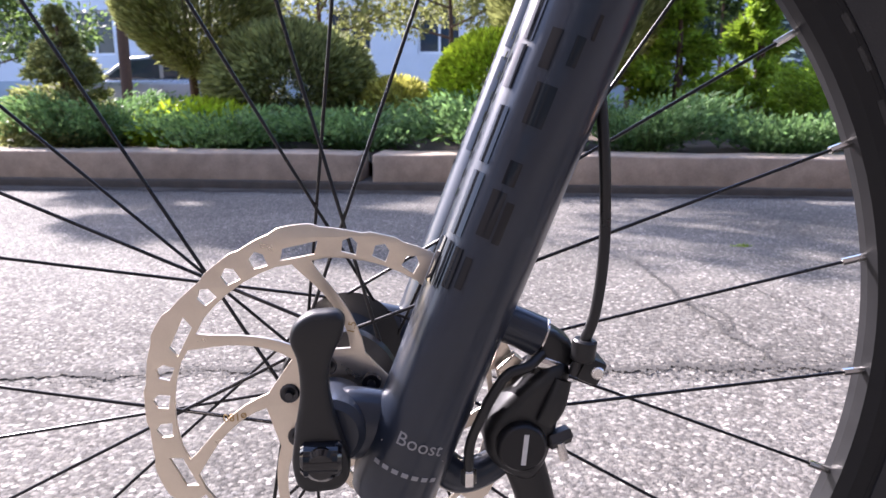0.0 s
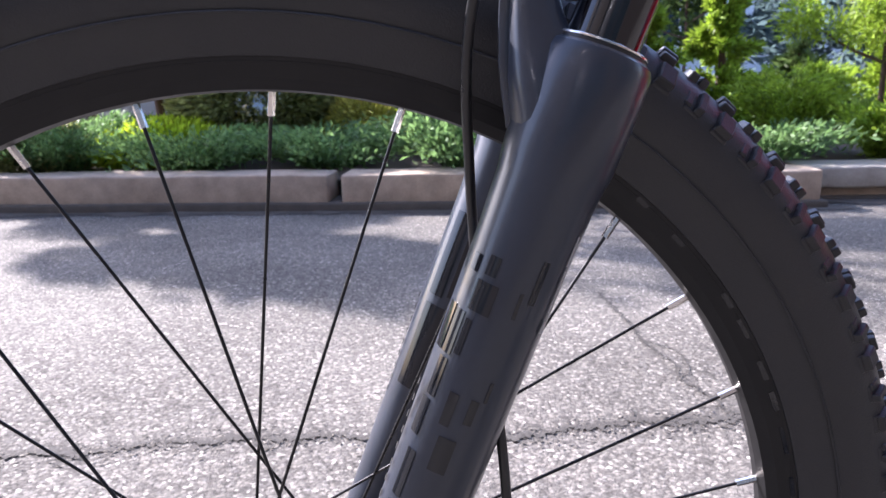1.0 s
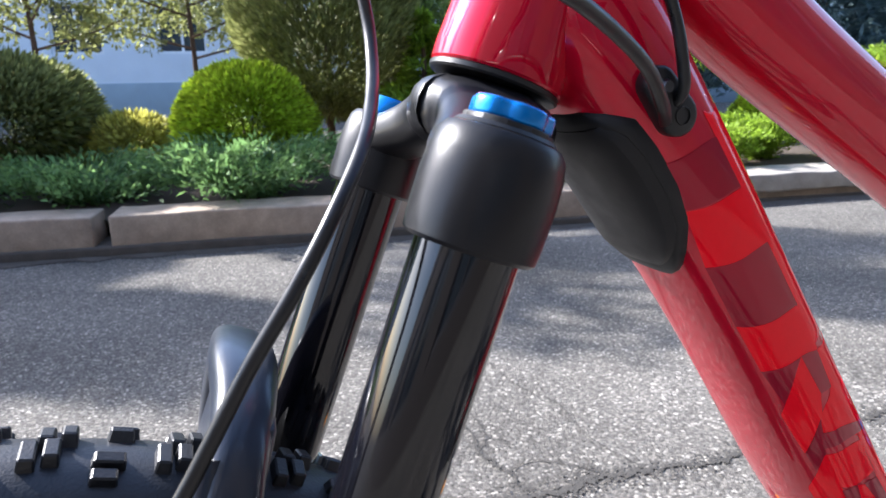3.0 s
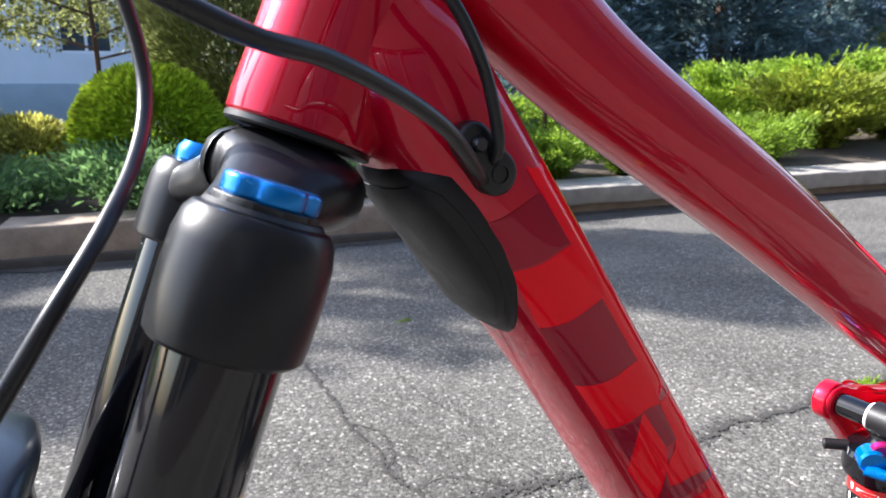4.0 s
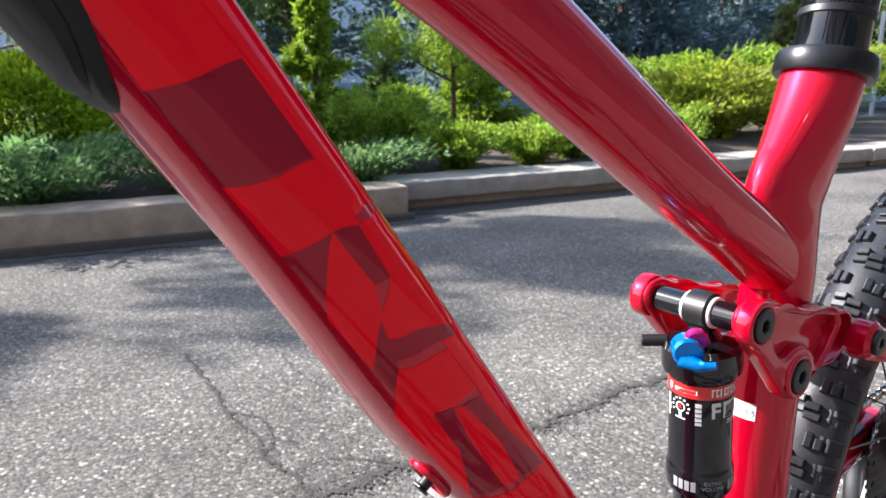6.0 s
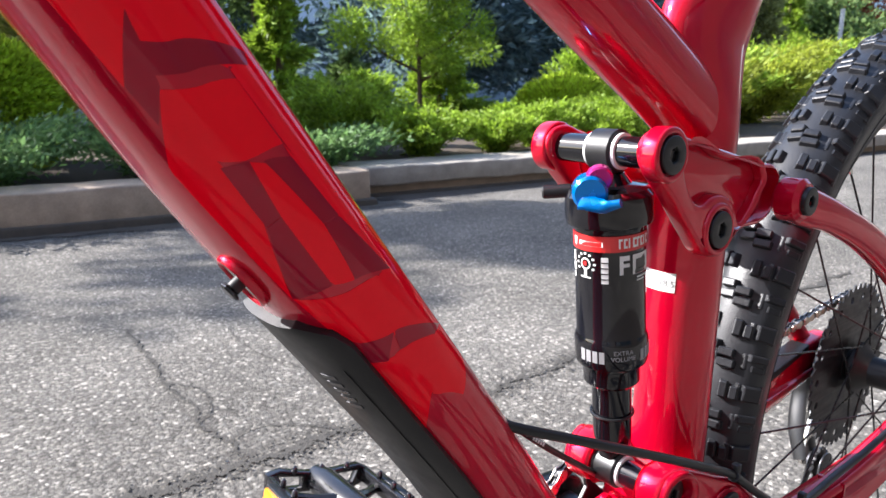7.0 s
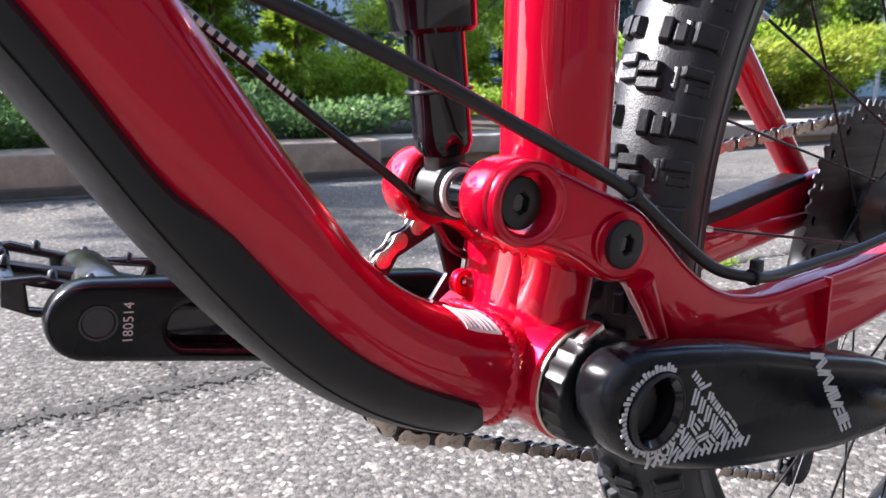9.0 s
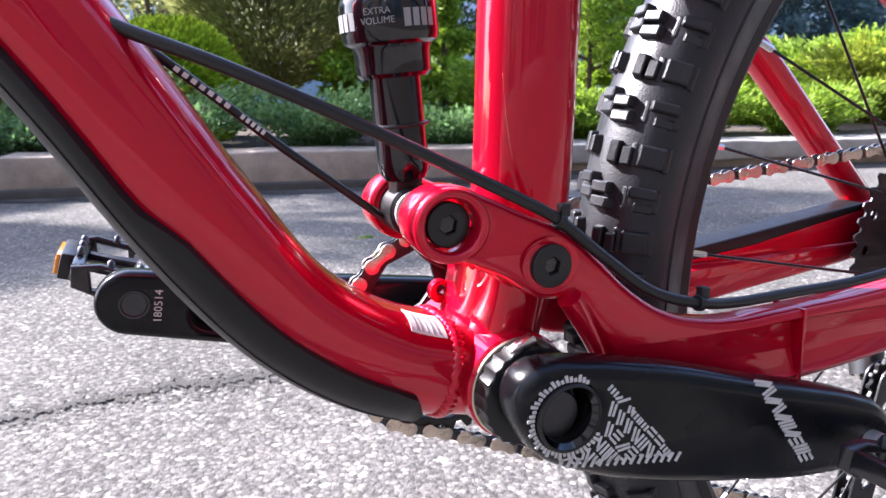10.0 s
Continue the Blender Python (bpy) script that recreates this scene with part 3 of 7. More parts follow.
def spreading(x, y, z, r, h, material, n, seed, label, leaf=(0.07, 0.02), boughs=46):
    """A spreading juniper: arching sprays out of one foot."""
    ob = thing("juniper", (x, y, z), label, "shrub", "junipers")
    rs = np.random.RandomState(seed)
    a = rs.uniform(0, 2 * math.pi, boughs)
    reach = r * rs.uniform(0.45, 1.0, boughs)
    top = h * rs.uniform(0.45, 1.0, boughs)
    k = rs.randint(0, boughs, n)
    t = rs.uniform(0.1, 1.0, n)
    out = np.stack([np.cos(a[k]), np.sin(a[k]), np.zeros(n)], 1)
    p = out * (reach[k] * t)[:, None]
    p[:, 2] = top[k] * np.sin(np.minimum(t * 1.9, 1.9)) / 1.0
    p += rs.normal(0, 1, (n, 3)) * np.array([0.07, 0.07, 0.04]) * r
    p[:, 2] = np.maximum(p[:, 2], 0.0)
    me = leaf_cloud(p + np.array([x, y, z]), out * 0.8 + np.array([0, 0, 0.5]), leaf[0], leaf[1], seed + 1, spread=0.45)
    part("crown", me, material, ob, angle=180)
    rows = [(x, y, z - 0.05, 0.03, 0.03), (x + 0.05, y, z + h * 0.3, 0.02, 0.02), (x + 0.1, y, z + h * 0.6, 0.008, 0.008)]
    part("stem", sweep(rows, 8, ref=(0.2, 1, 0.1)), BARK, ob)
    return ob


# low juniper carpet right behind the kerb
for i in range(11):
    x = -7.4 + 1.02 * i
    spreading(x, kerb_y(x) + 0.75 + 0.1 * math.sin(i * 2.1), 0.08, 0.78, 0.36 + 0.08 * math.sin(i * 1.7), LEAF_JUNIPER, 6000, 100 + i, "low green creeping juniper spilling towards the stone kerb", leaf=(0.06, 0.018), boughs=56)
# yellow-green sprawling junipers of the set-back bed
for i, (x, y, r, h) in enumerate(((3.45, 5.0, 0.5, 0.72), (3.9, 4.45, 0.5, 0.42), (4.65, 4.35, 0.42, 0.38), (5.3, 4.5, 0.5, 0.45), (5.9, 4.2, 0.5, 0.42), (6.6, 4.4, 0.55, 0.5))):
    spreading(x, y, 0.08, r, h, LEAF_MID, 7000, 130 + i, "bright green spreading juniper in the planting bed", leaf=(0.055, 0.018))
for i, (x, y, r, h) in enumerate(((8.2, 4.9, 1.0, 0.95), (9.3, 5.4, 1.3, 1.15), (10.6, 5.3, 1.1, 1.0), (8.6, 6.2, 1.0, 1.1), (12.5, 6.0, 1.5, 1.3), (15.0, 6.6, 1.6, 1.5))):
    spreading(x, y, 0.05, r, h, LEAF_OLIVE if i % 2 == 0 else LEAF_MID, 11000, 140 + i, "yellow-green spreading juniper with feathery upright sprays", leaf=(0.11, 0.03))
shrub("round_bush", 0.88, 5.6, 0.08, 0.55, 0.5, LEAF_BRIGHT, 16000, 11, "clipped round yellow-green bush", leaf=(0.045, 0.02), lumps=30)
shrub("round_bush", 7.4, 6.0, 0.0, 0.7, 0.42, LEAF_BRIGHT, 9000, 12, "bright yellow-green rounded bush beside junipers", leaf=(0.06, 0.025), lumps=24)
shrub("shrub", -0.93, 6.2, 0.05, 0.73, 0.57, LEAF_THUJA, 15000, 13, "dense dark olive shrub in the planting bed", leaf=(0.07, 0.022), lumps=20)
shrub("shrub", 0.02, 6.0, 0.08, 0.36, 0.3, LEAF_GOLD, 5000, 14, "low golden shrub beside the round bush", leaf=(0.05, 0.02))
shrub("shrub", -1.6, 5.6, 0.08, 0.6, 0.2, LEAF_BRIGHT, 5000, 15, "low yellow-green ground shrub", leaf=(0.05, 0.02))
shrub("shrub", 0.55, 6.9, 0.05, 0.6, 0.3, LEAF_MID, 5000, 18, "low green shrub behind the round bush", leaf=(0.05, 0.02))
conifer("cone_thuja", -2.58, 5.35, 0.05, 1.13, 0.48, LEAF_THUJA, 18000, 16, "cone-shaped olive thuja in the planting bed", trunk=0.0, layers=26, leaf=(0.05, 0.02), droop=0.0, ragged=0.12)
lollipop(-1.85, 6.6, 0.0, 0.68, 0.72, 0.75, LEAF_THUJA, 30000, 21, "clipped thuja with a round head on twin bare stems", fork=2)
lollipop(1.82, 6.6, 0.0, 0.5, 0.86, 0.95, LEAF_THUJA, 38000, 22, "clipped egg-shaped thuja on a short bare stem")
conifer("cypress", 2.62, 6.1, 0.05, 1.45, 0.66, LEAF_MID, 13000, 23, "loose light green cypress", trunk=0.1, leaf=(0.1, 0.03), droop=0.1, ragged=0.5)
conifer("cypress", 3.5, 6.3, 0.05, 1.75, 0.6, LEAF_MID, 13000, 24, "loose light green cypress beside a pine", trunk=0.1, leaf=(0.1, 0.03), droop=0.1, ragged=0.5)
conifer("cypress", 4.5, 6.6, 0.05, 1.0, 0.8, LEAF_DARK, 11000, 25, "dark green bushy conifer", trunk=0.05, leaf=(0.09, 0.03), droop=0.0, ragged=0.4)
conifer("cypress", 6.4, 7.4, 0.0, 1.25, 1.0, LEAF_MID, 11000, 26, "bushy mid-green conifer behind the junipers", trunk=0.05, leaf=(0.09, 0.03), droop=0.0, ragged=0.4)


def open_tree(x, y, z, trunk, h, r, material, n, seed, label, leaf=(0.12, 0.05), limbs=9):
    """A tree with limbs and separate leaf clumps, open between them."""
    ob = thing("tree", (x, y, z), label, "tree")
    rs = np.random.RandomState(seed)
    part("trunk", sweep(spline([(x, y, z - 0.2, min(0.02 * trunk + 0.02, 0.08), min(0.02 * trunk + 0.02, 0.08)), (x + 0.03, y, z + trunk, min(0.015 * trunk + 0.018, 0.06), min(0.015 * trunk + 0.018, 0.06)), (x - 0.04, y, z + h * 0.9, 0.01, 0.01)], 4), 10, ref=(0.2, 1, 0.1)), BARK, ob)
    pts, dirs = [], []
    bm = bmesh.new()
    for k in range(limbs):
        a = 2 * math.pi * (k * 0.382 + rs.uniform(0, 0.1))
        f = k / max(limbs - 1, 1)
        zz = z + trunk + (h - trunk) * 0.75 * f
        reach = r * (1.0 - 0.6 * f) * rs.uniform(0.7, 1.1)
        tip = np.array([x + reach * math.cos(a), y + reach * math.sin(a), zz + (h - trunk) * 0.25])
        bm = join(bm, sweep(spline([(x, y, zz, 0.02, 0.02), ((x + tip[0]) / 2, (y + tip[1]) / 2, zz + (h - trunk) * 0.1, 0.014, 0.014), (*tip, 0.004, 0.004)], 3), 6, ref=(0.2, 1, 0.1)))
        for j in range(5):
            c = np.array([x, y, zz]) + (tip - np.array([x, y, zz])) * rs.uniform(0.35, 1.05) + rs.normal(0, 0.1 * r, 3)
            m = n // (limbs * 5)
            p, d = lumpy(m, seed * 31 + k * 7 + j, r * rs.uniform(0.22, 0.34), r * rs.uniform(0.13, 0.22), 6, 0.7)
            pts.append(p + c)
            dirs.append(d)
    part("limb", bm, BARK, ob)
    part("crown", leaf_cloud(np.concatenate(pts), np.concatenate(dirs), leaf[0], leaf[1], seed), material, ob, angle=180)
    return ob


open_tree(5.75, 7.0, 0.0, 0.75, 2.6, 0.95, LEAF_MID, 14000, 31, "small pine with a thin brown trunk and open green crown", leaf=(0.1, 0.02), limbs=11)
open_tree(3.1, 9.0, 0.0, 1.2, 3.0, 1.3, LEAF_DARK, 12000, 32, "dark leafy tree behind the conifers", leaf=(0.09, 0.05))
# two added trees, crowns out of view, set to throw shadows on the asphalt
open_tree(-6.3, 9.8, 0.0, 5.3, 7.05, 1.0, LEAF_MID, 9000, 50, "tall slender tree, its crown out of view, placed to shade the asphalt", leaf=(0.12, 0.06), limbs=10)
open_tree(-3.9, 10.2, 0.0, 5.4, 8.0, 1.5, LEAF_MID, 9000, 51, "tall slender tree, its crown out of view, placed to shade the asphalt", leaf=(0.12, 0.06), limbs=10)
open_tree(0.9, 11.5, 0.0, 1.3, 3.6, 1.9, LEAF_THUJA, 9000, 33, "thin open tree with sparse brownish leaves", leaf=(0.1, 0.05), limbs=12)
open_tree(-1.2, 11.0, 0.0, 1.4, 3.4, 1.3, LEAF_THUJA, 5000, 34, "thin open tree with sparse brownish leaves", leaf=(0.1, 0.05), limbs=10)
conifer("blue_spruce", 15.0, 12.0, 0.0, 8.0, 3.4, LEAF_BLUE, 26000, 35, "tall blue spruce with layered drooping boughs", trunk=0.9, layers=14, leaf=(0.3, 0.08), droop=0.35)
conifer("blue_spruce", 11.0, 13.5, 0.0, 8.5, 3.2, LEAF_BLUE, 24000, 36, "tall dark blue spruce", trunk=1.2, layers=14, leaf=(0.3, 0.08), droop=0.35)
conifer("blue_spruce", 22.5, 14.0, 0.0, 8.5, 3.6, LEAF_BLUE, 20000, 37, "tall dark blue spruce", trunk=0.6, layers=14, leaf=(0.3, 0.08), droop=0.35)
conifer("column_thuja", 18.0, 9.0, 0.0, 5.0, 0.8, LEAF_THUJA, 14000, 38, "tall narrow column thuja", trunk=0.05, layers=26, leaf=(0.16, 0.05), droop=-0.3, ragged=0.15)
conifer("column_thuja", 20.5, 9.5, 0.0, 4.2, 0.9, LEAF_MID, 12000, 39, "tall narrow green thuja", trunk=0.05, layers=26, leaf=(0.16, 0.05), droop=-0.3, ragged=0.2)
open_tree(36.0, 15.5, 0.0, 2.2, 6.6, 3.6, LEAF_RED, 9000, 40, "tree turning orange and red", leaf=(0.3, 0.16))
open_tree(28.0, 13.0, 0.0, 0.8, 3.6, 3.4, LEAF_DARK, 14000, 41, "dense dark green tree beyond the road", leaf=(0.25, 0.12), limbs=14)
open_tree(33.0, 10.5, 0.0, 0.5, 3.0, 3.0, LEAF_DARK, 14000, 42, "dense dark green tree beyond the road", leaf=(0.25, 0.12), limbs=14)
open_tree(40.0, 9.0, 0.0, 0.8, 4.4, 4.0, LEAF_DARK, 12000, 43, "dense dark green tree beyond the road", leaf=(0.3, 0.14), limbs=14)
open_tree(26.5, 8.3, 0.0, 0.2, 1.3, 1.5, LEAF_GOLD, 7000, 44, "low golden shrub near a sign post", leaf=(0.12, 0.06))
open_tree(46.0, 22.0, 0.0, 1.5, 7.5, 6.0, LEAF_DARK, 14000, 45, "large dark tree in the distance", leaf=(0.4, 0.2), limbs=14)
open_tree(7.8, 16.5, 0.0, 1.5, 6.0, 2.6, LEAF_DARK, 9000, 46, "leafy tree in front of the building", leaf=(0.2, 0.1), limbs=12)
open_tree(-7.5, 13.0, 0.0, 1.0, 4.0, 1.8, LEAF_DARK, 9000, 47, "dark leafy tree near the parked car", leaf=(0.14, 0.07), limbs=12)

# posts beyond the bed
for at, h, r, plate in (((24.4, 10.86, -0.05), 1.75, 0.045, True), ((18.86, 7.4, -0.1), 2.6, 0.05, False)):
    post = thing("sign_post" if plate else "lamp_post", at, "grey metal sign on a thin pale post" if plate else "slim pale painted metal post", "post")
    part("pole", lathe(solid(r, 0, h if not plate else h - 0.2), at, (0, 0, 1), 14), POLE, post)
    if plate:
        part("sign_plate", box((0.46, 0.03, 0.62), Matrix.Translation((at[0] - 0.03, at[1] - 0.07, at[2] + h - 0.1)) @ Matrix.Rotation(radians(-35), 4, "Z"), 0.008), POLE, post)

# weeds in the cracks
for k, (wx, wy, wr, wn) in enumerate(((2.295, 0.845, 0.045, 260), (1.36, 2.18, 0.03, 90))):
    weed = thing("weed", (wx, wy, ground_z(wy)), "small tuft of green weed growing in a crack", "weed", "weeds")
    rs = np.random.RandomState(300 + k)
    root = np.stack([rs.normal(0, wr * 0.6, wn) + wx, rs.normal(0, wr * 0.25, wn) + wy, np.full(wn, ground_z(wy))], 1)
    tagged(part("blades", leaf_cloud(root, np.tile((0.0, 0.0, 0.7), (wn, 1)), wr * 0.5, wr * 0.09, 310 + k, spread=0.6), LEAF_MID, weed, angle=180), kind="stuff")

# ---- building behind the trees ----
house = thing("apartment_building", (4, 24, 0), "long pale plastered building with white-framed windows and a blue-grey base", "building")
TURN = Matrix.Translation((4, 24, 0)) @ Matrix.Rotation(radians(-8), 4, "Z")
cols = [(-25.0 + 3.1 * i) for i in range(22)]
loops = [[(-30, 1.05), (46, 1.05), (46, 9.4), (-30, 9.4)]]
for c in cols:
    for zb in (1.95, 4.9):
        loops.append([(c, zb), (c + 1.5, zb), (c + 1.5, zb + 1.55), (c, zb + 1.55)])
UP = Matrix(((1, 0, 0, 0), (0, 0, 1, 0), (0, 1, 0, 0), (0, 0, 0, 1)))
part("wall", outline_mesh(loops, 0.4, 0.0, TURN @ Matrix.Translation((0, 0.2, 0)) @ UP), PLASTER, house)
part("plinth", box((76, 0.5, 1.25), TURN @ Matrix.Translation((8, 0.2, 0.43)), 0.02), PLINTH, house)
part("roof", box((77, 9, 0.4), TURN @ Matrix.Translation((8, 4.2, 9.6)), 0.05), PLINTH, house)
part("back_wall", box((76, 0.3, 9.0), TURN @ Matrix.Translation((8, 8.2, 4.8)), 0.02), PLASTER, house)
frame_me = None
for c in cols:
    for zb in (1.95, 4.9):
        m = TURN @ Matrix.Translation((c + 0.75, 0.18, zb + 0.775))
        if frame_me is None:
            fl = [[(-0.75, -0.775), (0.75, -0.775), (0.75, 0.775), (-0.75, 0.775)]]
            fl += [[(-0.67, -0.69), (-0.04, -0.69), (-0.04, 0.69), (-0.67, 0.69)], [(0.04, -0.69), (0.67, -0.69), (0.67, 0.69), (0.04, 0.69)]]
            frame_me = outline_mesh(fl, 0.08, 0.0, UP)
            frame_me.materials.append(PVC)
            b2 = box((1.36, 0.02, 1.4))
            pane_me = bpy.data.meshes.new("pane")
            b2.to_mesh(pane_me)
            b2.free()
            pane_me.materials.append(GLASS)
        w = new("window", frame_me)
        w.parent = house
        w.matrix_parent_inverse = Matrix.Translation(-house.location)
        w.matrix_basis = m
        g = new("pane", pane_me)
        g.parent = w
        g.location = (0, 0.03, 0)

# ---- unseen dark wall behind the camera, added for the gloss reflections ----
backdrop = thing("unseen_backdrop", (0, -3.2, 0), "unseen dark wall with large panes, added as something dark for the bicycle to reflect", "building")
loops = [[(-30, -0.2), (34, -0.2), (34, 7.5), (-30, 7.5)]]
for i in range(12):
    x0 = -27 + 5 * i
    loops.append([(x0, 0.6), (x0 + 3.4, 0.6), (x0 + 3.4, 2.6), (x0, 2.6)])
    loops.append([(x0, 4.2), (x0 + 3.4, 4.2), (x0 + 3.4, 5.9), (x0, 5.9)])
part("wall", outline_mesh(loops, 0.4, 0.0, Matrix.Translation((0, -3.4, 0)) @ UP), DARK_WALL, backdrop)
part("roof", box((64.5, 8, 0.4), Matrix.Translation((2, -7.1, 7.6)), 0.04), PLINTH, backdrop)
part("back_wall", box((64, 0.3, 7.5), Matrix.Translation((2, -10.9, 3.6)), 0.02), DARK_WALL, backdrop)
for i in range(12):
    x0 = -27 + 5 * i
    part("backdrop_window", box((3.5, 0.05, 2.1), Matrix.Translation((x0 + 1.7, -3.42, 1.6)), 0.004), GLASS, backdrop)
    part("upper_window", box((3.5, 0.05, 1.8), Matrix.Translation((x0 + 1.7, -3.42, 5.05)), 0.004), GLASS, backdrop)
    for zb, hh in ((0.6, 2.0), (4.2, 1.7)):
        bars = [[(0, 0), (3.4, 0), (3.4, hh), (0, hh)]] + [[(0.1 + 1.1 * q, 0.1), (1.1 + 1.1 * q, 0.1), (1.1 + 1.1 * q, hh - 0.1), (0.1 + 1.1 * q, hh - 0.1)] for q in range(3)]
        part("window_frame", outline_mesh(bars, 0.08, 0.0, Matrix.Translation((x0, -3.32, zb)) @ UP), BACKDROP_FRAME, backdrop)

# ---- parked car ----
car = thing("parked_car", (-5.0, 15.5, -0.1), "silver parked estate car beyond the shrubs", "car")
cx, cy, cz = -5.0, 15.5, -0.1
bodyline = [(-2.2, 0.3), (-2.25, 0.62), (-2.05, 0.85), (-1.15, 0.95), (2.15, 1.0), (2.28, 0.75), (2.25, 0.3)]
part("body", outline_mesh([bodyline], 1.75, 0.12, Matrix.Translation((cx, cy, cz)) @ SIDE), CAR, car)
cabin = [(-1.25, 0.92), (-0.55, 1.4), (0.2, 1.47), (1.5, 1.42), (2.1, 0.97)]
part("cabin", outline_mesh([cabin], 1.5, 0.08, Matrix.Translation((cx, cy, cz)) @ SIDE), CAR, car)
for pane in ([(-1.0, 0.98), (-0.5, 1.34), (0.1, 1.39), (0.1, 0.98)], [(0.18, 0.98), (0.18, 1.39), (0.95, 1.37), (0.95, 0.98)], [(1.03, 0.98), (1.03, 1.36), (1.45, 1.33), (1.85, 0.98)]):
    part("side_window", outline_mesh([pane], 1.52, 0.01, Matrix.Translation((cx, cy, cz)) @ SIDE), GLASS, car)
for wx in (-1.35, 1.4):
    for wy in (-0.85, 0.85):
        wheel = part("wheel", lathe(pipe(0.19, 0.31, -0.1, 0.1, 0.03), (cx + wx, cy + wy, cz + 0.31)), RUBBER, car)
        part("hubcap", lathe(solid(0.19, -0.09, 0.09, 0.02), (cx + wx, cy + wy, cz + 0.31)), POLE, wheel)


# ---- bicycle ----
bike = thing("mountain_bicycle", (0, 0, 0), "glossy red full-suspension mountain bicycle with black fork, standing on asphalt", "bicycle")
AXLE = Vector((0.0, 0, 0.3695))
HUB = Vector((1.183, 0, 0.362))
BB = Vector((0.7495, 0, 0.341))
LEG = Vector((0.0585, 0, 0.42))
LD = Vector((0.3655, 0, 0.9308))
LN = Vector((-0.9308, 0, 0.3655))


def on_leg(s, n=0.0, y=0.0):
    """A point of the fork: along the leg, forwards and sideways; the legs stand slightly askew."""
    k = min(max((abs(y) - 0.01) / 0.05, 0.0), 1.0)
    return LEG + LD * s + LN * n + Vector((0.009 * k if y > 0 else -0.009 * s * k, y, 0))


def leg_axis(y):
    return (LD + Vector((-0.009 if y < 0 else 0.0, 0, 0))).normalized()


def leg_rows(s0, s1, r0, r1, y, n=6):
    return [(*on_leg(s0 + (s1 - s0) * k / n, 0, y), r0 + (r1 - r0) * k / n, r0 + (r1 - r0) * k / n) for k in range(n + 1)]


# wheels
def tyre_ring(c, dr, k):
    prof = [(0.309, -0.0165), (0.314, -0.0185), (0.322, -0.024), (0.333, -0.0285), (0.344, -0.030), (0.353, -0.0275), (0.360, -0.021), (0.3645, -0.011), (0.366, 0.0)]
    prof = prof + [(r, -h) for r, h in prof[-2::-1]]
    return lathe([(0.309 + (r - 0.309) * k + dr, h) for r, h in prof + [prof[0]]], c, (0, 1, 0), 144)


def knob_mesh(name, blocks):
    """A tread knob from bevelled blocks: centre (along, across), size, base drop and taper of each."""
    bm = bmesh.new()
    for (x, y), size, drop, taper in blocks:
        bm = join(bm, box(size, Matrix.Translation((x, y, size[2] * 0.5 - drop)), bevel=0.0006, seg=1, taper=taper))
    me = bpy.data.meshes.new(name)
    bm.to_mesh(me)
    bm.free()
    me.materials.append(RUBBER)
    return me


KNOB_MID = knob_mesh("centre_knob", (((-0.0032, 0), (0.0056, 0.0105, 0.0062), 0.0020, 0.84), ((0.0034, 0.0008), (0.0056, 0.0120, 0.0056), 0.0020, 0.84)))
KNOB_MID2 = knob_mesh("split_knob", (((0, -0.0031), (0.0112, 0.0054, 0.0062), 0.0020, 0.84), ((0.0010, 0.0031), (0.0092, 0.0054, 0.0056), 0.0020, 0.84)))
KNOB_SIDE = knob_mesh("side_knob", (((0, 0.0004), (0.0112, 0.0135, 0.0068), 0.0026, 0.80), ((0, 0), (0.0128, 0.0190, 0.0034), 0.0026, 0.78)))
KNOB_SIDE2 = knob_mesh("stepped_side_knob", (((-0.0030, 0.0004), (0.0052, 0.0140, 0.0068), 0.0026, 0.82), ((0.0034, 0.0014), (0.0050, 0.0100, 0.0044), 0.0026, 0.82), ((0, 0), (0.0120, 0.0185, 0.0032), 0.0026, 0.78)))


def knob_pose(c, th, phi, dr, k):
    radial = Vector((math.cos(th), 0, math.sin(th)))
    along = Vector((-math.sin(th), 0, math.cos(th)))
    out = (radial * math.cos(phi) + Vector((0, 1, 0)) * math.sin(phi)).normalized()
    lat = out.cross(along)
    p = c + radial * (0.309 + (0.027 + 0.0302 * math.cos(phi)) * k + dr) + Vector((0, 1, 0)) * 0.0305 * math.sin(phi)
    return Matrix.Translation(p) @ Matrix((along, lat, out)).transposed().to_4x4()


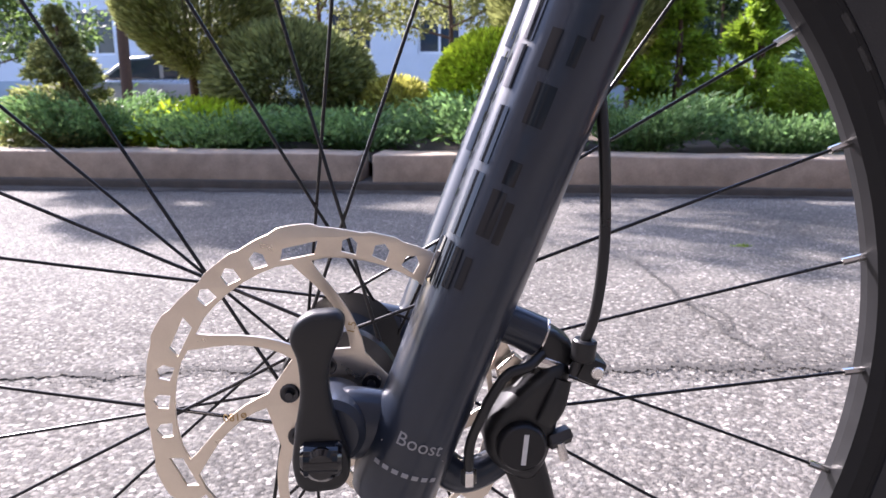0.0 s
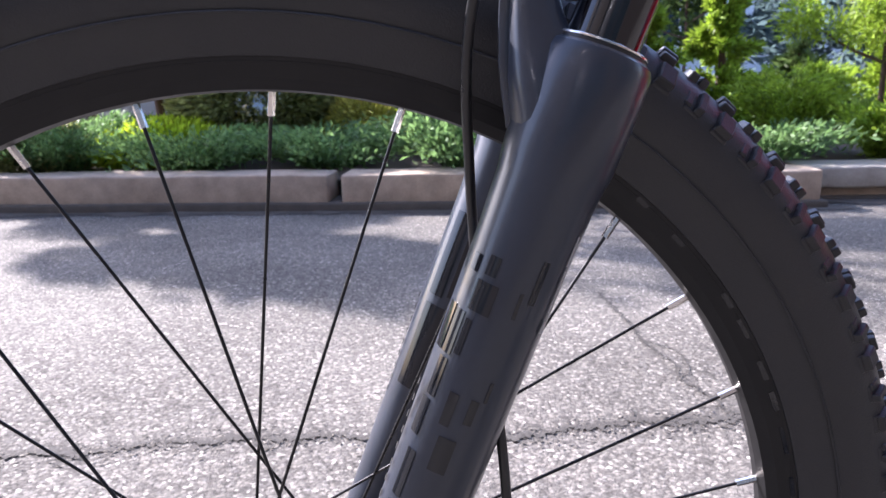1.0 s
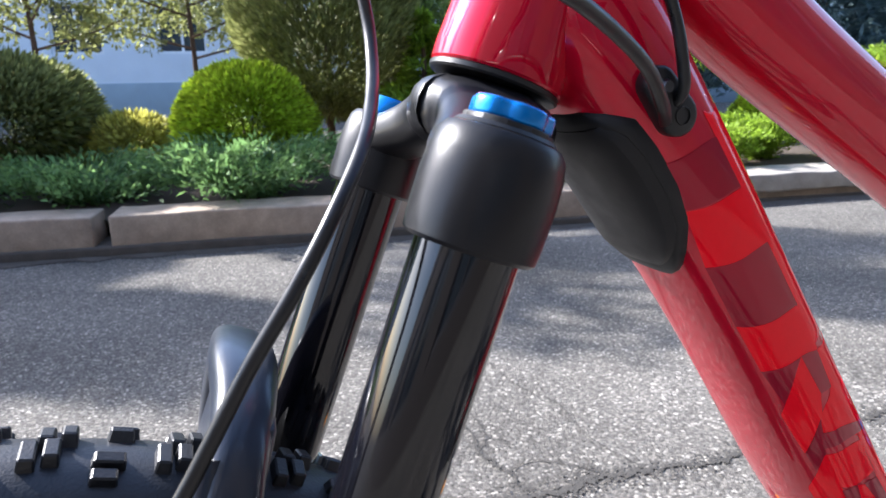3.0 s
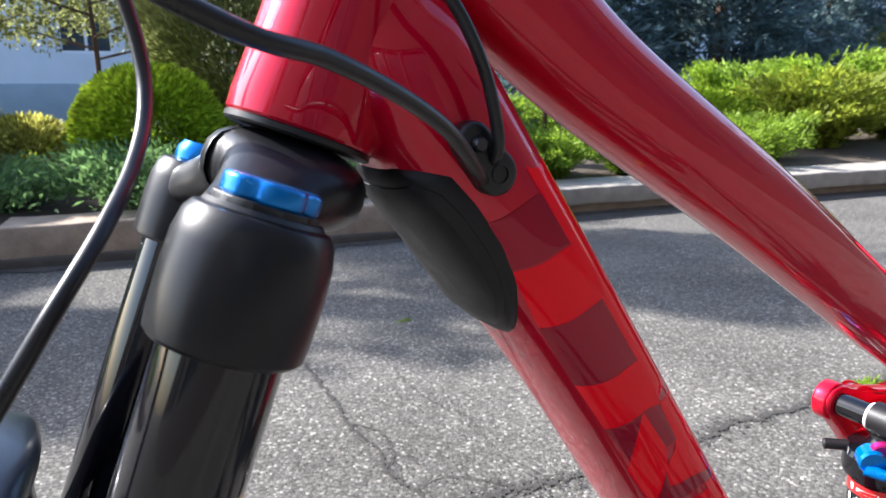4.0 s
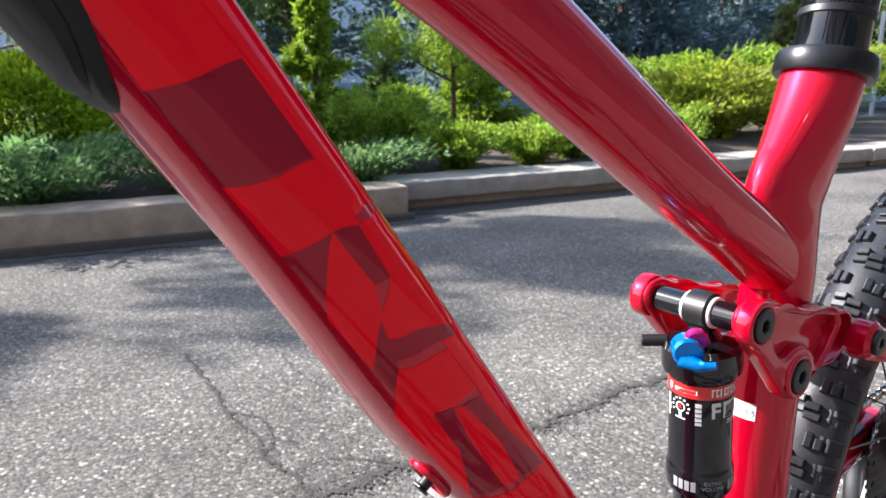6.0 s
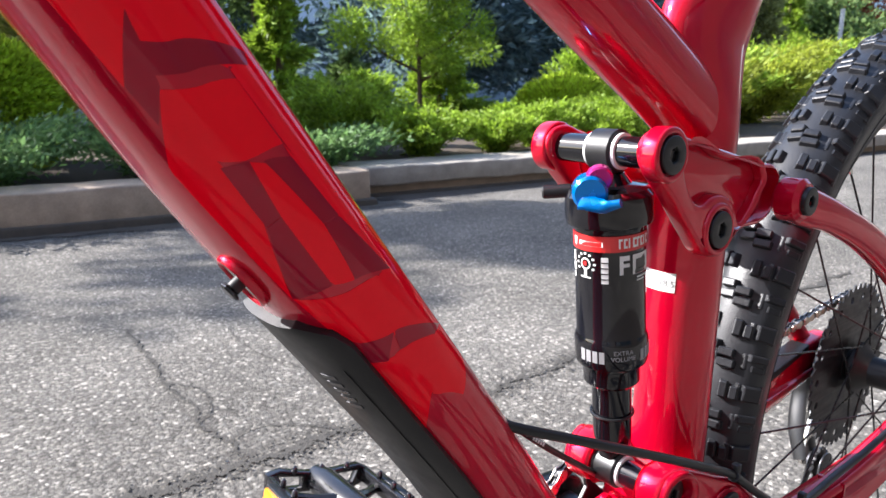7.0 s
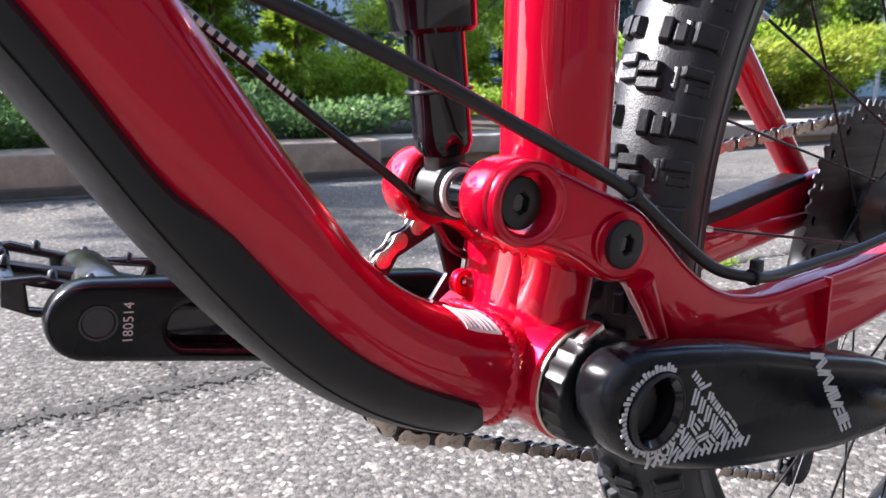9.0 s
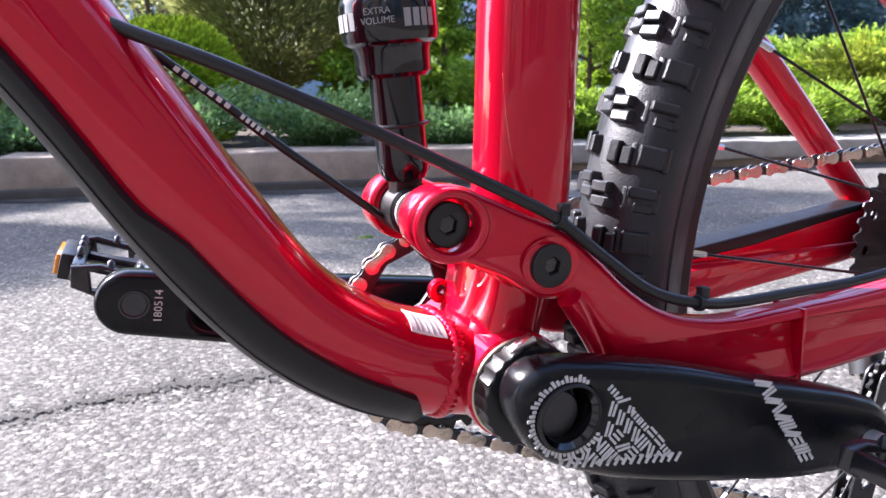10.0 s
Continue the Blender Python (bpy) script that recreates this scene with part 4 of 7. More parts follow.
def tyre(name, c, dr, k_tall, shown, label, count, size):
    ob = part(name, tyre_ring(c, dr, k_tall), RUBBER, bike, label)
    rest = []
    for i in range(count):
        th = 2 * math.pi * i / count
        even = i % 2 == 0
        sets = [(KNOB_SIDE if even else KNOB_SIDE2, 0.92), (KNOB_SIDE2 if even else KNOB_SIDE, -0.92)]
        sets += [(KNOB_MID, 0.17), (KNOB_MID, -0.2)] if even else [(KNOB_MID2, 0.42), (KNOB_MID2, -0.42)]
        for j, (me, phi) in enumerate(sets):
            m = knob_pose(c, th + (0.012 if j % 2 else 0.0), phi, dr, k_tall) @ Matrix.Diagonal((size, size, 1.1, 1.0))
            deg = math.degrees(th) % 360
            if shown[0] <= deg <= shown[1] or shown[0] <= deg + 360 <= shown[1]:
                piece("knob", me, m, ob)
            else:
                rest.append((me, m))
    verts, faces = [], []
    for me, m in rest:
        k = len(verts)
        verts += [m @ v.co for v in me.vertices]
        faces += [tuple(k + i for i in f.vertices) for f in me.polygons]
    me = bpy.data.meshes.new("tread")
    me.from_pydata(verts, [], faces)
    tagged(part("tread", me, RUBBER, ob), kind="stuff")
    # fine ribbed band and a mould line on each sidewall
    bm = bmesh.new()
    for side in (-1, 1):
        bm = lathe([(0.3275 + dr, side * 0.0265), (0.3282 + dr, side * 0.0275), (0.3289 + dr, side * 0.0270)], c, (0, 1, 0), 96, bm)
    part("mould_line", bm, RUBBER, ob)
    return ob


tyre("front_tyre", AXLE, 0.0078, 1.13, (335, 490), "knobbly black rubber tyre", 112, 1.06)
tyre("rear_tyre", HUB, 0.003, 1.0, (95, 222), "knobbly black rubber tyre", 98, 1.24)


def rod_mesh(name, r, material, seg=8):
    bm = lathe([(0, 0), (r, 0), (r, 1), (0, 1)], (0, 0, 0), (0, 0, 1), seg)
    me = bpy.data.meshes.new(name)
    bmesh.ops.recalc_face_normals(bm, faces=bm.faces[:])
    bm.to_mesh(me)
    bm.free()
    me.materials.append(material)
    me.shade_smooth()
    me.set_sharp_from_angle(angle=radians(50))
    return me


SPOKE_ME = rod_mesh("spoke", 0.001, SPOKE)
NIPPLE_ME = rod_mesh("nipple", 0.0021, SILVER, 6)


def rod_pose(a, b):
    d = b - a
    return Matrix.Translation(a) @ d.to_track_quat("Z", "Y").to_matrix().to_4x4() @ Matrix.Diagonal((1, 1, d.length, 1))


def wheel(name, c, dr, first, flange, hub_y, label):
    prof = [(0.2925, 0.0), (0.2935, -0.0075), (0.299, -0.0125), (0.3165, -0.0172), (0.3172, -0.0162), (0.3165, -0.0150), (0.307, -0.0148), (0.305, 0.0)]
    prof = [(r + dr, h) for r, h in prof + [(r, -h) for r, h in prof[-2:0:-1]] + [prof[0]]]
    rim = part(name, lathe(prof, c, (0, 1, 0), 128), RIM, bike, label, 25)
    for k in range(28):
        a = radians(first + 360 / 28 * k)
        side = -1 if k % 2 else 1
        lead = 1 if (k // 2) % 2 else -1
        d = Vector((math.sin(a), 0, math.cos(a)))
        outer = c + d * (0.2935 + dr) + Vector((0, side * 0.002, 0))
        h = a + lead * radians(66)
        inner = c + Vector((math.sin(h) * flange, hub_y[0] if side < 0 else hub_y[1], math.cos(h) * flange))
        tip = outer + (inner - outer).normalized() * 0.0135
        piece("spoke", SPOKE_ME, rod_pose(inner, tip + (outer - tip) * 0.2), rim)
        piece("nipple", NIPPLE_ME, rod_pose(outer, tip), rim)
    return rim


front = wheel("front_rim", AXLE, 0.0072, 2.2, 0.027, (-0.030, 0.034), "matte black rim with dark decals")
rear = wheel("rear_rim", HUB, 0.003, 5.0, 0.027, (-0.034, 0.020), "matte black rim")

# glossy decal blocks and white painted highlights on the front rim's side
def rim_patch(name, a0, a1, r0, r1, material, n=4):
    bm = bmesh.new()
    g = []
    for lift in (0.0004, 0.0001):
        row = []
        for i in range(n + 1):
            a = radians(a0 + (a1 - a0) * i / n)
            for r in (r0, r1):
                y = -0.0125 - (r - 0.3062) / 0.0175 * 0.0047 - lift
                row.append(bm.verts.new(AXLE + Vector((math.sin(a) * r, y, math.cos(a) * r))))
        g.append(row)
    t, l = g
    for i in range(n):
        bm.faces.new((t[2 * i], t[2 * i + 1], t[2 * i + 3], t[2 * i + 2]))
        bm.faces.new((t[2 * i], t[2 * i + 2], l[2 * i + 2], l[2 * i]))
        bm.faces.new((t[2 * i + 1], l[2 * i + 1], l[2 * i + 3], t[2 * i + 3]))
    part(name, bm, material, front)


for a0, a1, r0, r1 in ((40, 41.5, 0.3125, 0.3155), (45.5, 47.2, 0.3115, 0.314), (54, 56, 0.3125, 0.3155), (57.5, 60, 0.3125, 0.315), (63, 65.5, 0.3120, 0.315), (67, 69.5, 0.312, 0.315), (71.5, 75, 0.312, 0.3145), (78, 80.5, 0.3125, 0.315), (85, 87, 0.3125, 0.315)):
    rim_patch("decal", a0, a1, r0, r1, GLOSS_DECAL)
# highlights along the decal edges, painted as thin white strips
for a0 in (38.5, 43, 51.5, 54.8, 59.5, -14, -7.5, 8):
    rim_patch("dash", a0, a0 + 1.7, 0.3195, 0.3203, WHITE, 2)

part("front_hub", lathe([(0, -0.05), (0.016, -0.05), (0.0165, -0.04), (0.030, -0.034), (0.031, -0.029), (0.020, -0.024), (0.0155, -0.015), (0.0155, 0.018), (0.020, 0.028), (0.031, 0.033), (0.030, 0.037), (0.016, 0.042), (0.014, 0.052), (0, 0.052)], AXLE), PLASTIC, bike)
part("rear_hub", lathe([(0, -0.072), (0.017, -0.072), (0.018, -0.045), (0.031, -0.037), (0.031, -0.032), (0.022, -0.026), (0.017, -0.015), (0.017, 0.008), (0.024, 0.016), (0.030, 0.020), (0.03, 0.024), (0.017, 0.028), (0.017, 0.066), (0, 0.066)], HUB), PLASTIC, bike)


# brake rotor with six swept arms
def rotor(c, y, turn, parent):
    outer, holes = [], []
    n = 144
    for k in range(n):
        a = 2 * math.pi * k / n
        w = math.cos(7 * (a - turn) - 0.4)
        outer.append((c.x + (0.0885 + 0.0015 * w + (0.0012 if math.cos(14 * (a - turn)) > 0.2 else 0)) * math.cos(a), c.z + (0.0885 + 0.0015 * w + (0.0012 if math.cos(14 * (a - turn)) > 0.2 else 0)) * math.sin(a)))

    def pol(r, deg):
        a = turn + radians(deg)
        return (c.x + r * math.cos(a), c.z + r * math.sin(a))

    step = 360 / 7
    for k in range(7):
        b = step * k
        near_side, far_side = [], []
        for j in range(9):
            r = 0.0735 - 0.0415 * j / 8
            bend = -32 * (j / 8) ** 1.25
            half = math.degrees(0.0028 / r) * (1.0 + 0.6 * (1 - j / 8) ** 4 + 0.35 * (j / 8) ** 4)
            near_side.append(pol(r, b + bend + half))
            far_side.append(pol(r, b + step + bend - half))
        arc_n = [pol(0.0745, b + 9 + 6.6 * j) for j in range(6)]
        holes.append(near_side[::-1] + arc_n + far_side)
        holes.append([pol(0.0765, b - 5), pol(0.0825, b - 6.5), pol(0.0815, b + 5), pol(0.0765, b + 7)])
        for q in (14, 24.5, 35):
            holes.append([pol(0.0765, b + q - 2.6), pol(0.0775, b + q + 2.4), pol(0.0825, b + q + 2.2), pol(0.0845, b + q - 0.5), pol(0.082, b + q - 2.6)])
    for k in range(6):
        holes.append(circle(*pol(0.0225, 60 * k + 40), 0.0038, 10))
    holes.append(circle(c.x, c.z, 0.0165, 28))
    ob = part("brake_rotor", outline_mesh([outer] + holes, 0.0018, 0.0002, Matrix.Translation((0, y, 0)) @ SIDE), STEEL, parent, "brushed steel disc brake rotor")
    for k in range(6):
        x, z = pol(0.0225, 60 * k + 40)
        part("rotor_bolt", lathe([(0, -0.0035), (0.0018, -0.0035), (0.002, -0.001), (0.0042, -0.0015), (0.0048, 0), (0.0048, 0.003), (0, 0.003)], (x, y - 0.0012, z), (0, 1, 0), 14), DARK_STEEL, ob)
    for r, deg, s, txt in ((0.047, 186, 0.0055, "ø180"), (0.042, 80, 0.005, "1.5")):
        x, z = pol(r, deg)
        m = Matrix.Translation((x, y - 0.0012, z)) @ Matrix(((1, 0, 0, 0), (0, 0, -1, 0), (0, 1, 0, 0), (0, 0, 0, 1))) @ Matrix.Rotation(turn + radians(deg), 4, "Z")
        part("etching", words(txt, s, m), GOLD_PRINT, ob)
    return ob


rotor(AXLE + Vector((-0.001, 0, -0.002)), -0.054, radians(-3), bike)
part("brake_rotor", outline_mesh([circle(HUB.x, HUB.z, 0.09, 72), circle(HUB.x, HUB.z, 0.074, 48)] , 0.0018, 0.0002, Matrix.Translation((0, -0.052, 0)) @ SIDE), STEEL, bike, "brushed steel disc brake rotor")

# fork lowers, dropouts, brace, stanchions, crown
for y, side in ((-0.072, -1), (0.066, 1)):
    prof = [(0, -0.098), (0.012, -0.098), (0.0185, -0.093), (0.0205, -0.085), (0.0205, -0.03), (0.0212, 0.03), (0.0218, 0.12), (0.0225, 0.19), (0.0235, 0.222), (0.0252, 0.234), (0.0256, 0.262), (0.0252, 0.276), (0.0238, 0.2795), (0.0215, 0.281), (0.0215, 0.276), (0, 0.276)]
    leg = part("fork_lower", lathe(prof, on_leg(0, 0, y), leg_axis(y), 40), FORK, bike, "matte black fork lower leg with gloss decals")
    part("dust_seal", lathe(pipe(0.0165, 0.0205, 0.276, 0.2835), on_leg(0, 0, y), leg_axis(y), 36), PLASTIC, leg)
    part("seal_ring", lathe(pipe(0.0188, 0.0209, 0.2825, 0.2838, 0.0003), on_leg(0, 0, y), leg_axis(y), 36), SILVER, leg)
    part("dropout", sweep(spline([(0.040, y, 0.362, 0.017, 0.011), (0.022, y + side * -0.002, 0.366, 0.017, 0.012), (0.004, y, 0.3695, 0.0165, 0.012), (-0.012, y, 0.371, 0.010, 0.010)], 6), 18), FORK, leg)
    part("axle_boss", lathe(solid(0.0155, -0.016, 0.014, 0.003), (0, y, 0.371), (0, 1, 0), 28), FORK, leg)
    part("foot_nut", lathe(solid(0.0085, -0.012, 0.002, 0.001), on_leg(-0.098, 0, y), leg_axis(y), 6), DARK_STEEL, leg)
    part("stanchion", lathe(solid(0.0164, 0.262, 0.445), on_leg(0, 0, y), leg_axis(y), 48), STANCHION, bike, "glossy black fork stanchion tube")
part("oring", lathe([(0.0165 + 0.0011 * (1 + math.cos(a)), 0.0011 * math.sin(a) + 0.313) for a in [2 * math.pi * k / 10 for k in range(11)]], on_leg(0, 0, -0.072), leg_axis(-1), 36), HOSE, bike)

arm = [(0.222, 0.004, -0.069, 0.018, 0.0150), (0.246, 0.008, -0.069, 0.0200, 0.0175), (0.266, 0.0190, -0.068, 0.0170, 0.0165), (0.286, 0.0305, -0.066, 0.0115, 0.0122), (0.306, 0.0380, -0.060, 0.0090, 0.0100), (0.330, 0.0415, -0.051, 0.0085, 0.0095), (0.346, 0.0415, -0.030, 0.0080, 0.0105), (0.351, 0.0405, 0.0, 0.0075, 0.0125)]
arm = [(*on_leg(s, n, y), a, b) for s, n, y, a, b in arm] + [(*on_leg(s, n, -y), a, b) for s, n, y, a, b in arm[-2::-1]]
brace = part("fork_brace", sweep(spline(arm, 6), 20, ref=LN, power=3.0), FORK, bike, "matte black fork arch over the tyre")
part("brace_web", outline_mesh([[(-0.050, 0.285), (-0.052, 0.325), (-0.044, 0.345), (-0.025, 0.352), (0.025, 0.352), (0.044, 0.345), (0.052, 0.325), (0.050, 0.285), (0.040, 0.298), (0.0, 0.306), (-0.040, 0.298)]], 0.006, 0.0015, Matrix(((0, LD.x, LN.x, LEG.x + LN.x * 0.036), (1, 0, 0, 0), (0, LD.z, LN.z, LEG.z + LN.z * 0.036), (0, 0, 0, 1)))), FORK, brace)
part("brace_rib", sweep(spline([(*on_leg(0.240, 0.023, -0.068), 0.002, 0.003), (*on_leg(0.268, 0.0365, -0.069), 0.003, 0.0040), (*on_leg(0.304, 0.0470, -0.064), 0.003, 0.0040), (*on_leg(0.338, 0.0505, -0.053), 0.002, 0.003)], 6), 10, ref=LN), FORK, brace)

for y in (-0.072, 0.066):
    cup = part("crown_cup", lathe([(0.0166, 0.4215), (0.0194, 0.4215), (0.0207, 0.4228), (0.0211, 0.4270), (0.0213, 0.4400), (0.0208, 0.4480), (0.0196, 0.4535), (0.0178, 0.4560), (0.0150, 0.4568), (0.0, 0.4570)], on_leg(0, 0, y), leg_axis(y), 48), CROWN, bike, "satin black fork crown socket")
    q = leg_axis(y).to_track_quat("Z", "Y").to_matrix().to_4x4()
    if y < 0:
        part("preload_ring", lathe([(0, 0.4560), (0.0158, 0.4560), (0.0160, 0.4568), (0.0150, 0.4580), (0, 0.4580)], on_leg(0, 0, y), leg_axis(y), 40), PLASTIC, cup)
        lugs = [(0.0140 if k % 6 < 4 else 0.0128) for k in range(36)]
        part("lug_ring", outline_mesh([[(r * math.cos(2 * math.pi * k / 36), r * math.sin(2 * math.pi * k / 36)) for k, r in enumerate(lugs)]], 0.0042, 0.0004, Matrix.Translation(on_leg(0.4592, 0, y)) @ q), PLASTIC, cup, "black notched adjuster ring")
        part("blue_dial", outline_mesh([[(r * math.cos(2 * math.pi * k / 48), r * math.sin(2 * math.pi * k / 48)) for k, r in enumerate([0.0130 - 0.0016 * max(0.0, math.cos(2 * math.pi * 5 * k / 48)) ** 2 for k in range(48)])]], 0.0060, 0.0014, Matrix.Translation(on_leg(0.4640, 0, y)) @ q), BLUE, cup, "blue anodised dial")
    else:
        part("blue_dial", lathe([(0, 0.456), (0.0135, 0.456), (0.0142, 0.458), (0.0138, 0.462), (0.0120, 0.4650), (0.0, 0.4655)], on_leg(0, 0, y), leg_axis(y), 28), BLUE, cup, "blue anodised dial")
arch = [(0.4440, 0.0000, -0.064, 0.0165, 0.0125), (0.4500, -0.0010, -0.048, 0.0140, 0.0100), (0.4580, -0.0090, -0.033, 0.0170, 0.0115), (0.4645, -0.0165, -0.020, 0.0240, 0.0140), (0.4660, -0.0200, -0.009, 0.0280, 0.0150), (0.4662, -0.0205, 0.0, 0.0290, 0.0150)]
arch = [(*on_leg(s, n, y), a, b) for s, n, y, a, b in arch] + [(*on_leg(s, n, -y), a, b) for s, n, y, a, b in arch[-2::-1]]
crown = part("fork_crown", sweep(spline(arch, 7), 24, ref=LD, power=2.6), CROWN, bike, "forged satin black fork crown")
part("crown_race", lathe(pipe(0.012, 0.0268, 0.4805, 0.4838), on_leg(0, -0.0215, 0), LD, 40), PLASTIC, bike)

# front brake: mount, caliper, hose clamp
body = [(0.107, 0.394), (0.1065, 0.383), (0.1035, 0.368), (0.1005, 0.355), (0.0965, 0.344), (0.0915, 0.338), (0.0815, 0.3405), (0.0725, 0.348), (0.0690, 0.358), (0.0705, 0.367), (0.0765, 0.3755), (0.0845, 0.384), (0.0920, 0.391), (0.1010, 0.3955)]
cal = part("brake_caliper", outline_mesh([body], 0.032, 0.006, Matrix.Translation((0, -0.061, 0)) @ SIDE, True), PLASTIC, bike, "black hydraulic disc brake caliper")
part("caliper_rib", sweep(spline([(0.1040, -0.0770, 0.389, 0.004, 0.003), (0.1000, -0.0785, 0.377, 0.005, 0.003), (0.0955, -0.0785, 0.3685, 0.004, 0.002)], 5), 12), PLASTIC, cal)
part("caliper_leg", sweep(spline([(0.0890, -0.066, 0.343, 0.010, 0.008), (0.0930, -0.066, 0.331, 0.0095, 0.008), (0.0980, -0.065, 0.312, 0.009, 0.008), (0.1005, -0.064, 0.298, 0.0085, 0.008)], 5), 16, power=3), PLASTIC, cal)
part("caliper_cap", lathe([(0, -0.0035), (0.0100, -0.0035), (0.0112, -0.0026), (0.0118, -0.0008), (0.0118, 0.005), (0, 0.005)], (0.0855, -0.0785, 0.3580), (0, 1, 0), 40), CROWN, cal)
part("maker_mark", box((0.0022, 0.0003, 0.0150), Matrix.Translation((0.0865, -0.0821, 0.3578)) @ Matrix.Rotation(radians(5), 4, "Y"), 0.0), SILVER_PRINT, cal)
part("brake_pad", outline_mesh([[(0.0775, 0.380), (0.0830, 0.3865), (0.0885, 0.392), (0.0845, 0.3955), (0.0760, 0.388)]], 0.006, 0.001, Matrix.Translation((0, -0.0575, 0)) @ SIDE), STEEL, cal, "bare steel brake pad backing")
mount = part("brake_mount", sweep(spline([(0.070, -0.064, 0.4150, 0.0095, 0.0090), (0.082, -0.064, 0.4115, 0.0092, 0.0090), (0.0945, -0.064, 0.4055, 0.0096, 0.0095)], 5), 18), FORK, bike)
part("mount_face", lathe(pipe(0.003, 0.0099, -0.0006, 0.0008, 0.0003), (0.0950, -0.064, 0.4052), (0.9, 0, -0.42), 24), SILVER, mount)
part("adapter", outline_mesh([[(0.0895, 0.388), (0.0920, 0.398), (0.0950, 0.4115), (0.1010, 0.4100), (0.1080, 0.4055), (0.1115, 0.3985), (0.1070, 0.3915), (0.1000, 0.3930), (0.0930, 0.3845)]], 0.017, 0.003, Matrix.Translation((0, -0.064, 0)) @ SIDE), PLASTIC, bike, "black disc brake adapter")
part("lower_mount", sweep(spline([(0.048, -0.064, 0.343, 0.009, 0.009), (0.058, -0.064, 0.336, 0.0085, 0.009), (0.070, -0.063, 0.338, 0.0075, 0.009), (0.080, -0.062, 0.344, 0.007, 0.008)], 5), 16), FORK, bike)
hose("caliper_tube", [(0.0610, -0.082, 0.346), (0.0612, -0.084, 0.362), (0.0660, -0.085, 0.376), (0.0725, -0.084, 0.3885), (0.0785, -0.083, 0.3955), (0.0870, -0.081, 0.3975), (0.0945, -0.075, 0.4010)], 0.0023, PLASTIC, cal)
part("tube_fitting", lathe(solid(0.0036, -0.004, 0.004, 0.0008), (0.0610, -0.082, 0.3455), (0, 0, 1), 6), SILVER, cal)
part("banjo_bolt", lathe(solid(0.0042, -0.006, 0.006, 0.001), (0.1035, -0.074, 0.3595), (1, 0.3, 0.2), 6), DARK_STEEL, cal)
part("bleed_screw", lathe(solid(0.0022, -0.004, 0.005, 0.0005), (0.1045, -0.077, 0.3545), (0.3, -0.2, -1), 10), SILVER, cal)
part("mount_bolt", lathe(solid(0.0040, -0.008, 0.006, 0.001), (0.1000, -0.070, 0.3935), (0.93, 0, -0.36), 14), SILVER, cal)
clamp = part("hose_clamp", join(box((0.011, 0.018, 0.012), Matrix.Translation((0.116, -0.072, 0.394)) @ Matrix.Rotation(radians(25), 4, "Y"), 0.002), lathe(pipe(0.0028, 0.0055, -0.005, 0.005), (0.112, -0.079, 0.404), (0.1, 0, 1), 16)), PLASTIC, bike)
part("clamp_bolt", lathe(solid(0.003, -0.011, 0.004, 0.0006), (0.118, -0.072, 0.394), (0, 1, 0), 12), SILVER, clamp)
hose("front_brake_hose", [(0.108, -0.078, 0.392), (0.112, -0.079, 0.407), (0.117, -0.079, 0.425), (0.1195, -0.077, 0.460), (0.116, -0.072, 0.515), (0.112, -0.044, 0.560), (0.109, -0.041, 0.600), (0.106, -0.049, 0.640), (0.104, -0.057, 0.668), (0.1045, -0.063, 0.692), (0.108, -0.072, 0.716), (0.113, -0.072, 0.736), (0.128, -0.070, 0.760), (0.144, -0.069, 0.786), (0.158, -0.068, 0.806), (0.171, -0.062, 0.824), (0.186, -0.045, 0.842), (0.197, -0.022, 0.856), (0.204, -0.002, 0.872), (0.205, 0.008, 0.892), (0.198, 0.012, 0.93), (0.185, 0.010, 1.02)], 0.0025, HOSE, bike, "black hydraulic brake hose")
guide = part("hose_guide", join(box((0.012, 0.012, 0.016), Matrix.Translation((0.1125, -0.0725, 0.722)) @ Matrix.Rotation(radians(22), 4, "Y"), 0.002), box((0.020, 0.008, 0.014), Matrix.Translation((0.1245, -0.072, 0.715)) @ Matrix.Rotation(radians(22), 4, "Y"), 0.0015)), PLASTIC, bike)
part("guide_bolt", lathe(solid(0.0022, -0.003, 0.003, 0.0005), (0.124, -0.067, 0.7225), (0.3, -0.5, 0.8), 12), SILVER, guide)

# quick-release lever
lev = [(-0.0135, 0.420), (-0.008, 0.4275), (-0.001, 0.4295), (0.0075, 0.428), (0.008, 0.421), (0.004, 0.412), (0.0015, 0.402), (0.0025, 0.388), (0.0065, 0.372), (0.0090, 0.360), (0.006, 0.3525), (-0.003, 0.350), (-0.011, 0.351), (-0.0145, 0.358), (-0.0135, 0.376), (-0.0105, 0.395), (-0.011, 0.408)]
lever = part("axle_lever", outline_mesh([lev], 0.010, 0.003, Matrix.Translation((0, -0.094, 0)) @ SIDE, True), PLASTIC, bike, "black quick-release axle lever")
part("lever_pivot", lathe(solid(0.0075, -0.012, 0.012, 0.002), (-0.002, -0.094, 0.366), (0, 1, 0), 24), STANCHION, lever)
part("lever_cam", lathe(solid(0.0078, -0.0085, 0.0085, 0.0015), (-0.0022, -0.0985, 0.3665), (1, 0, 0), 24), STANCHION, lever)

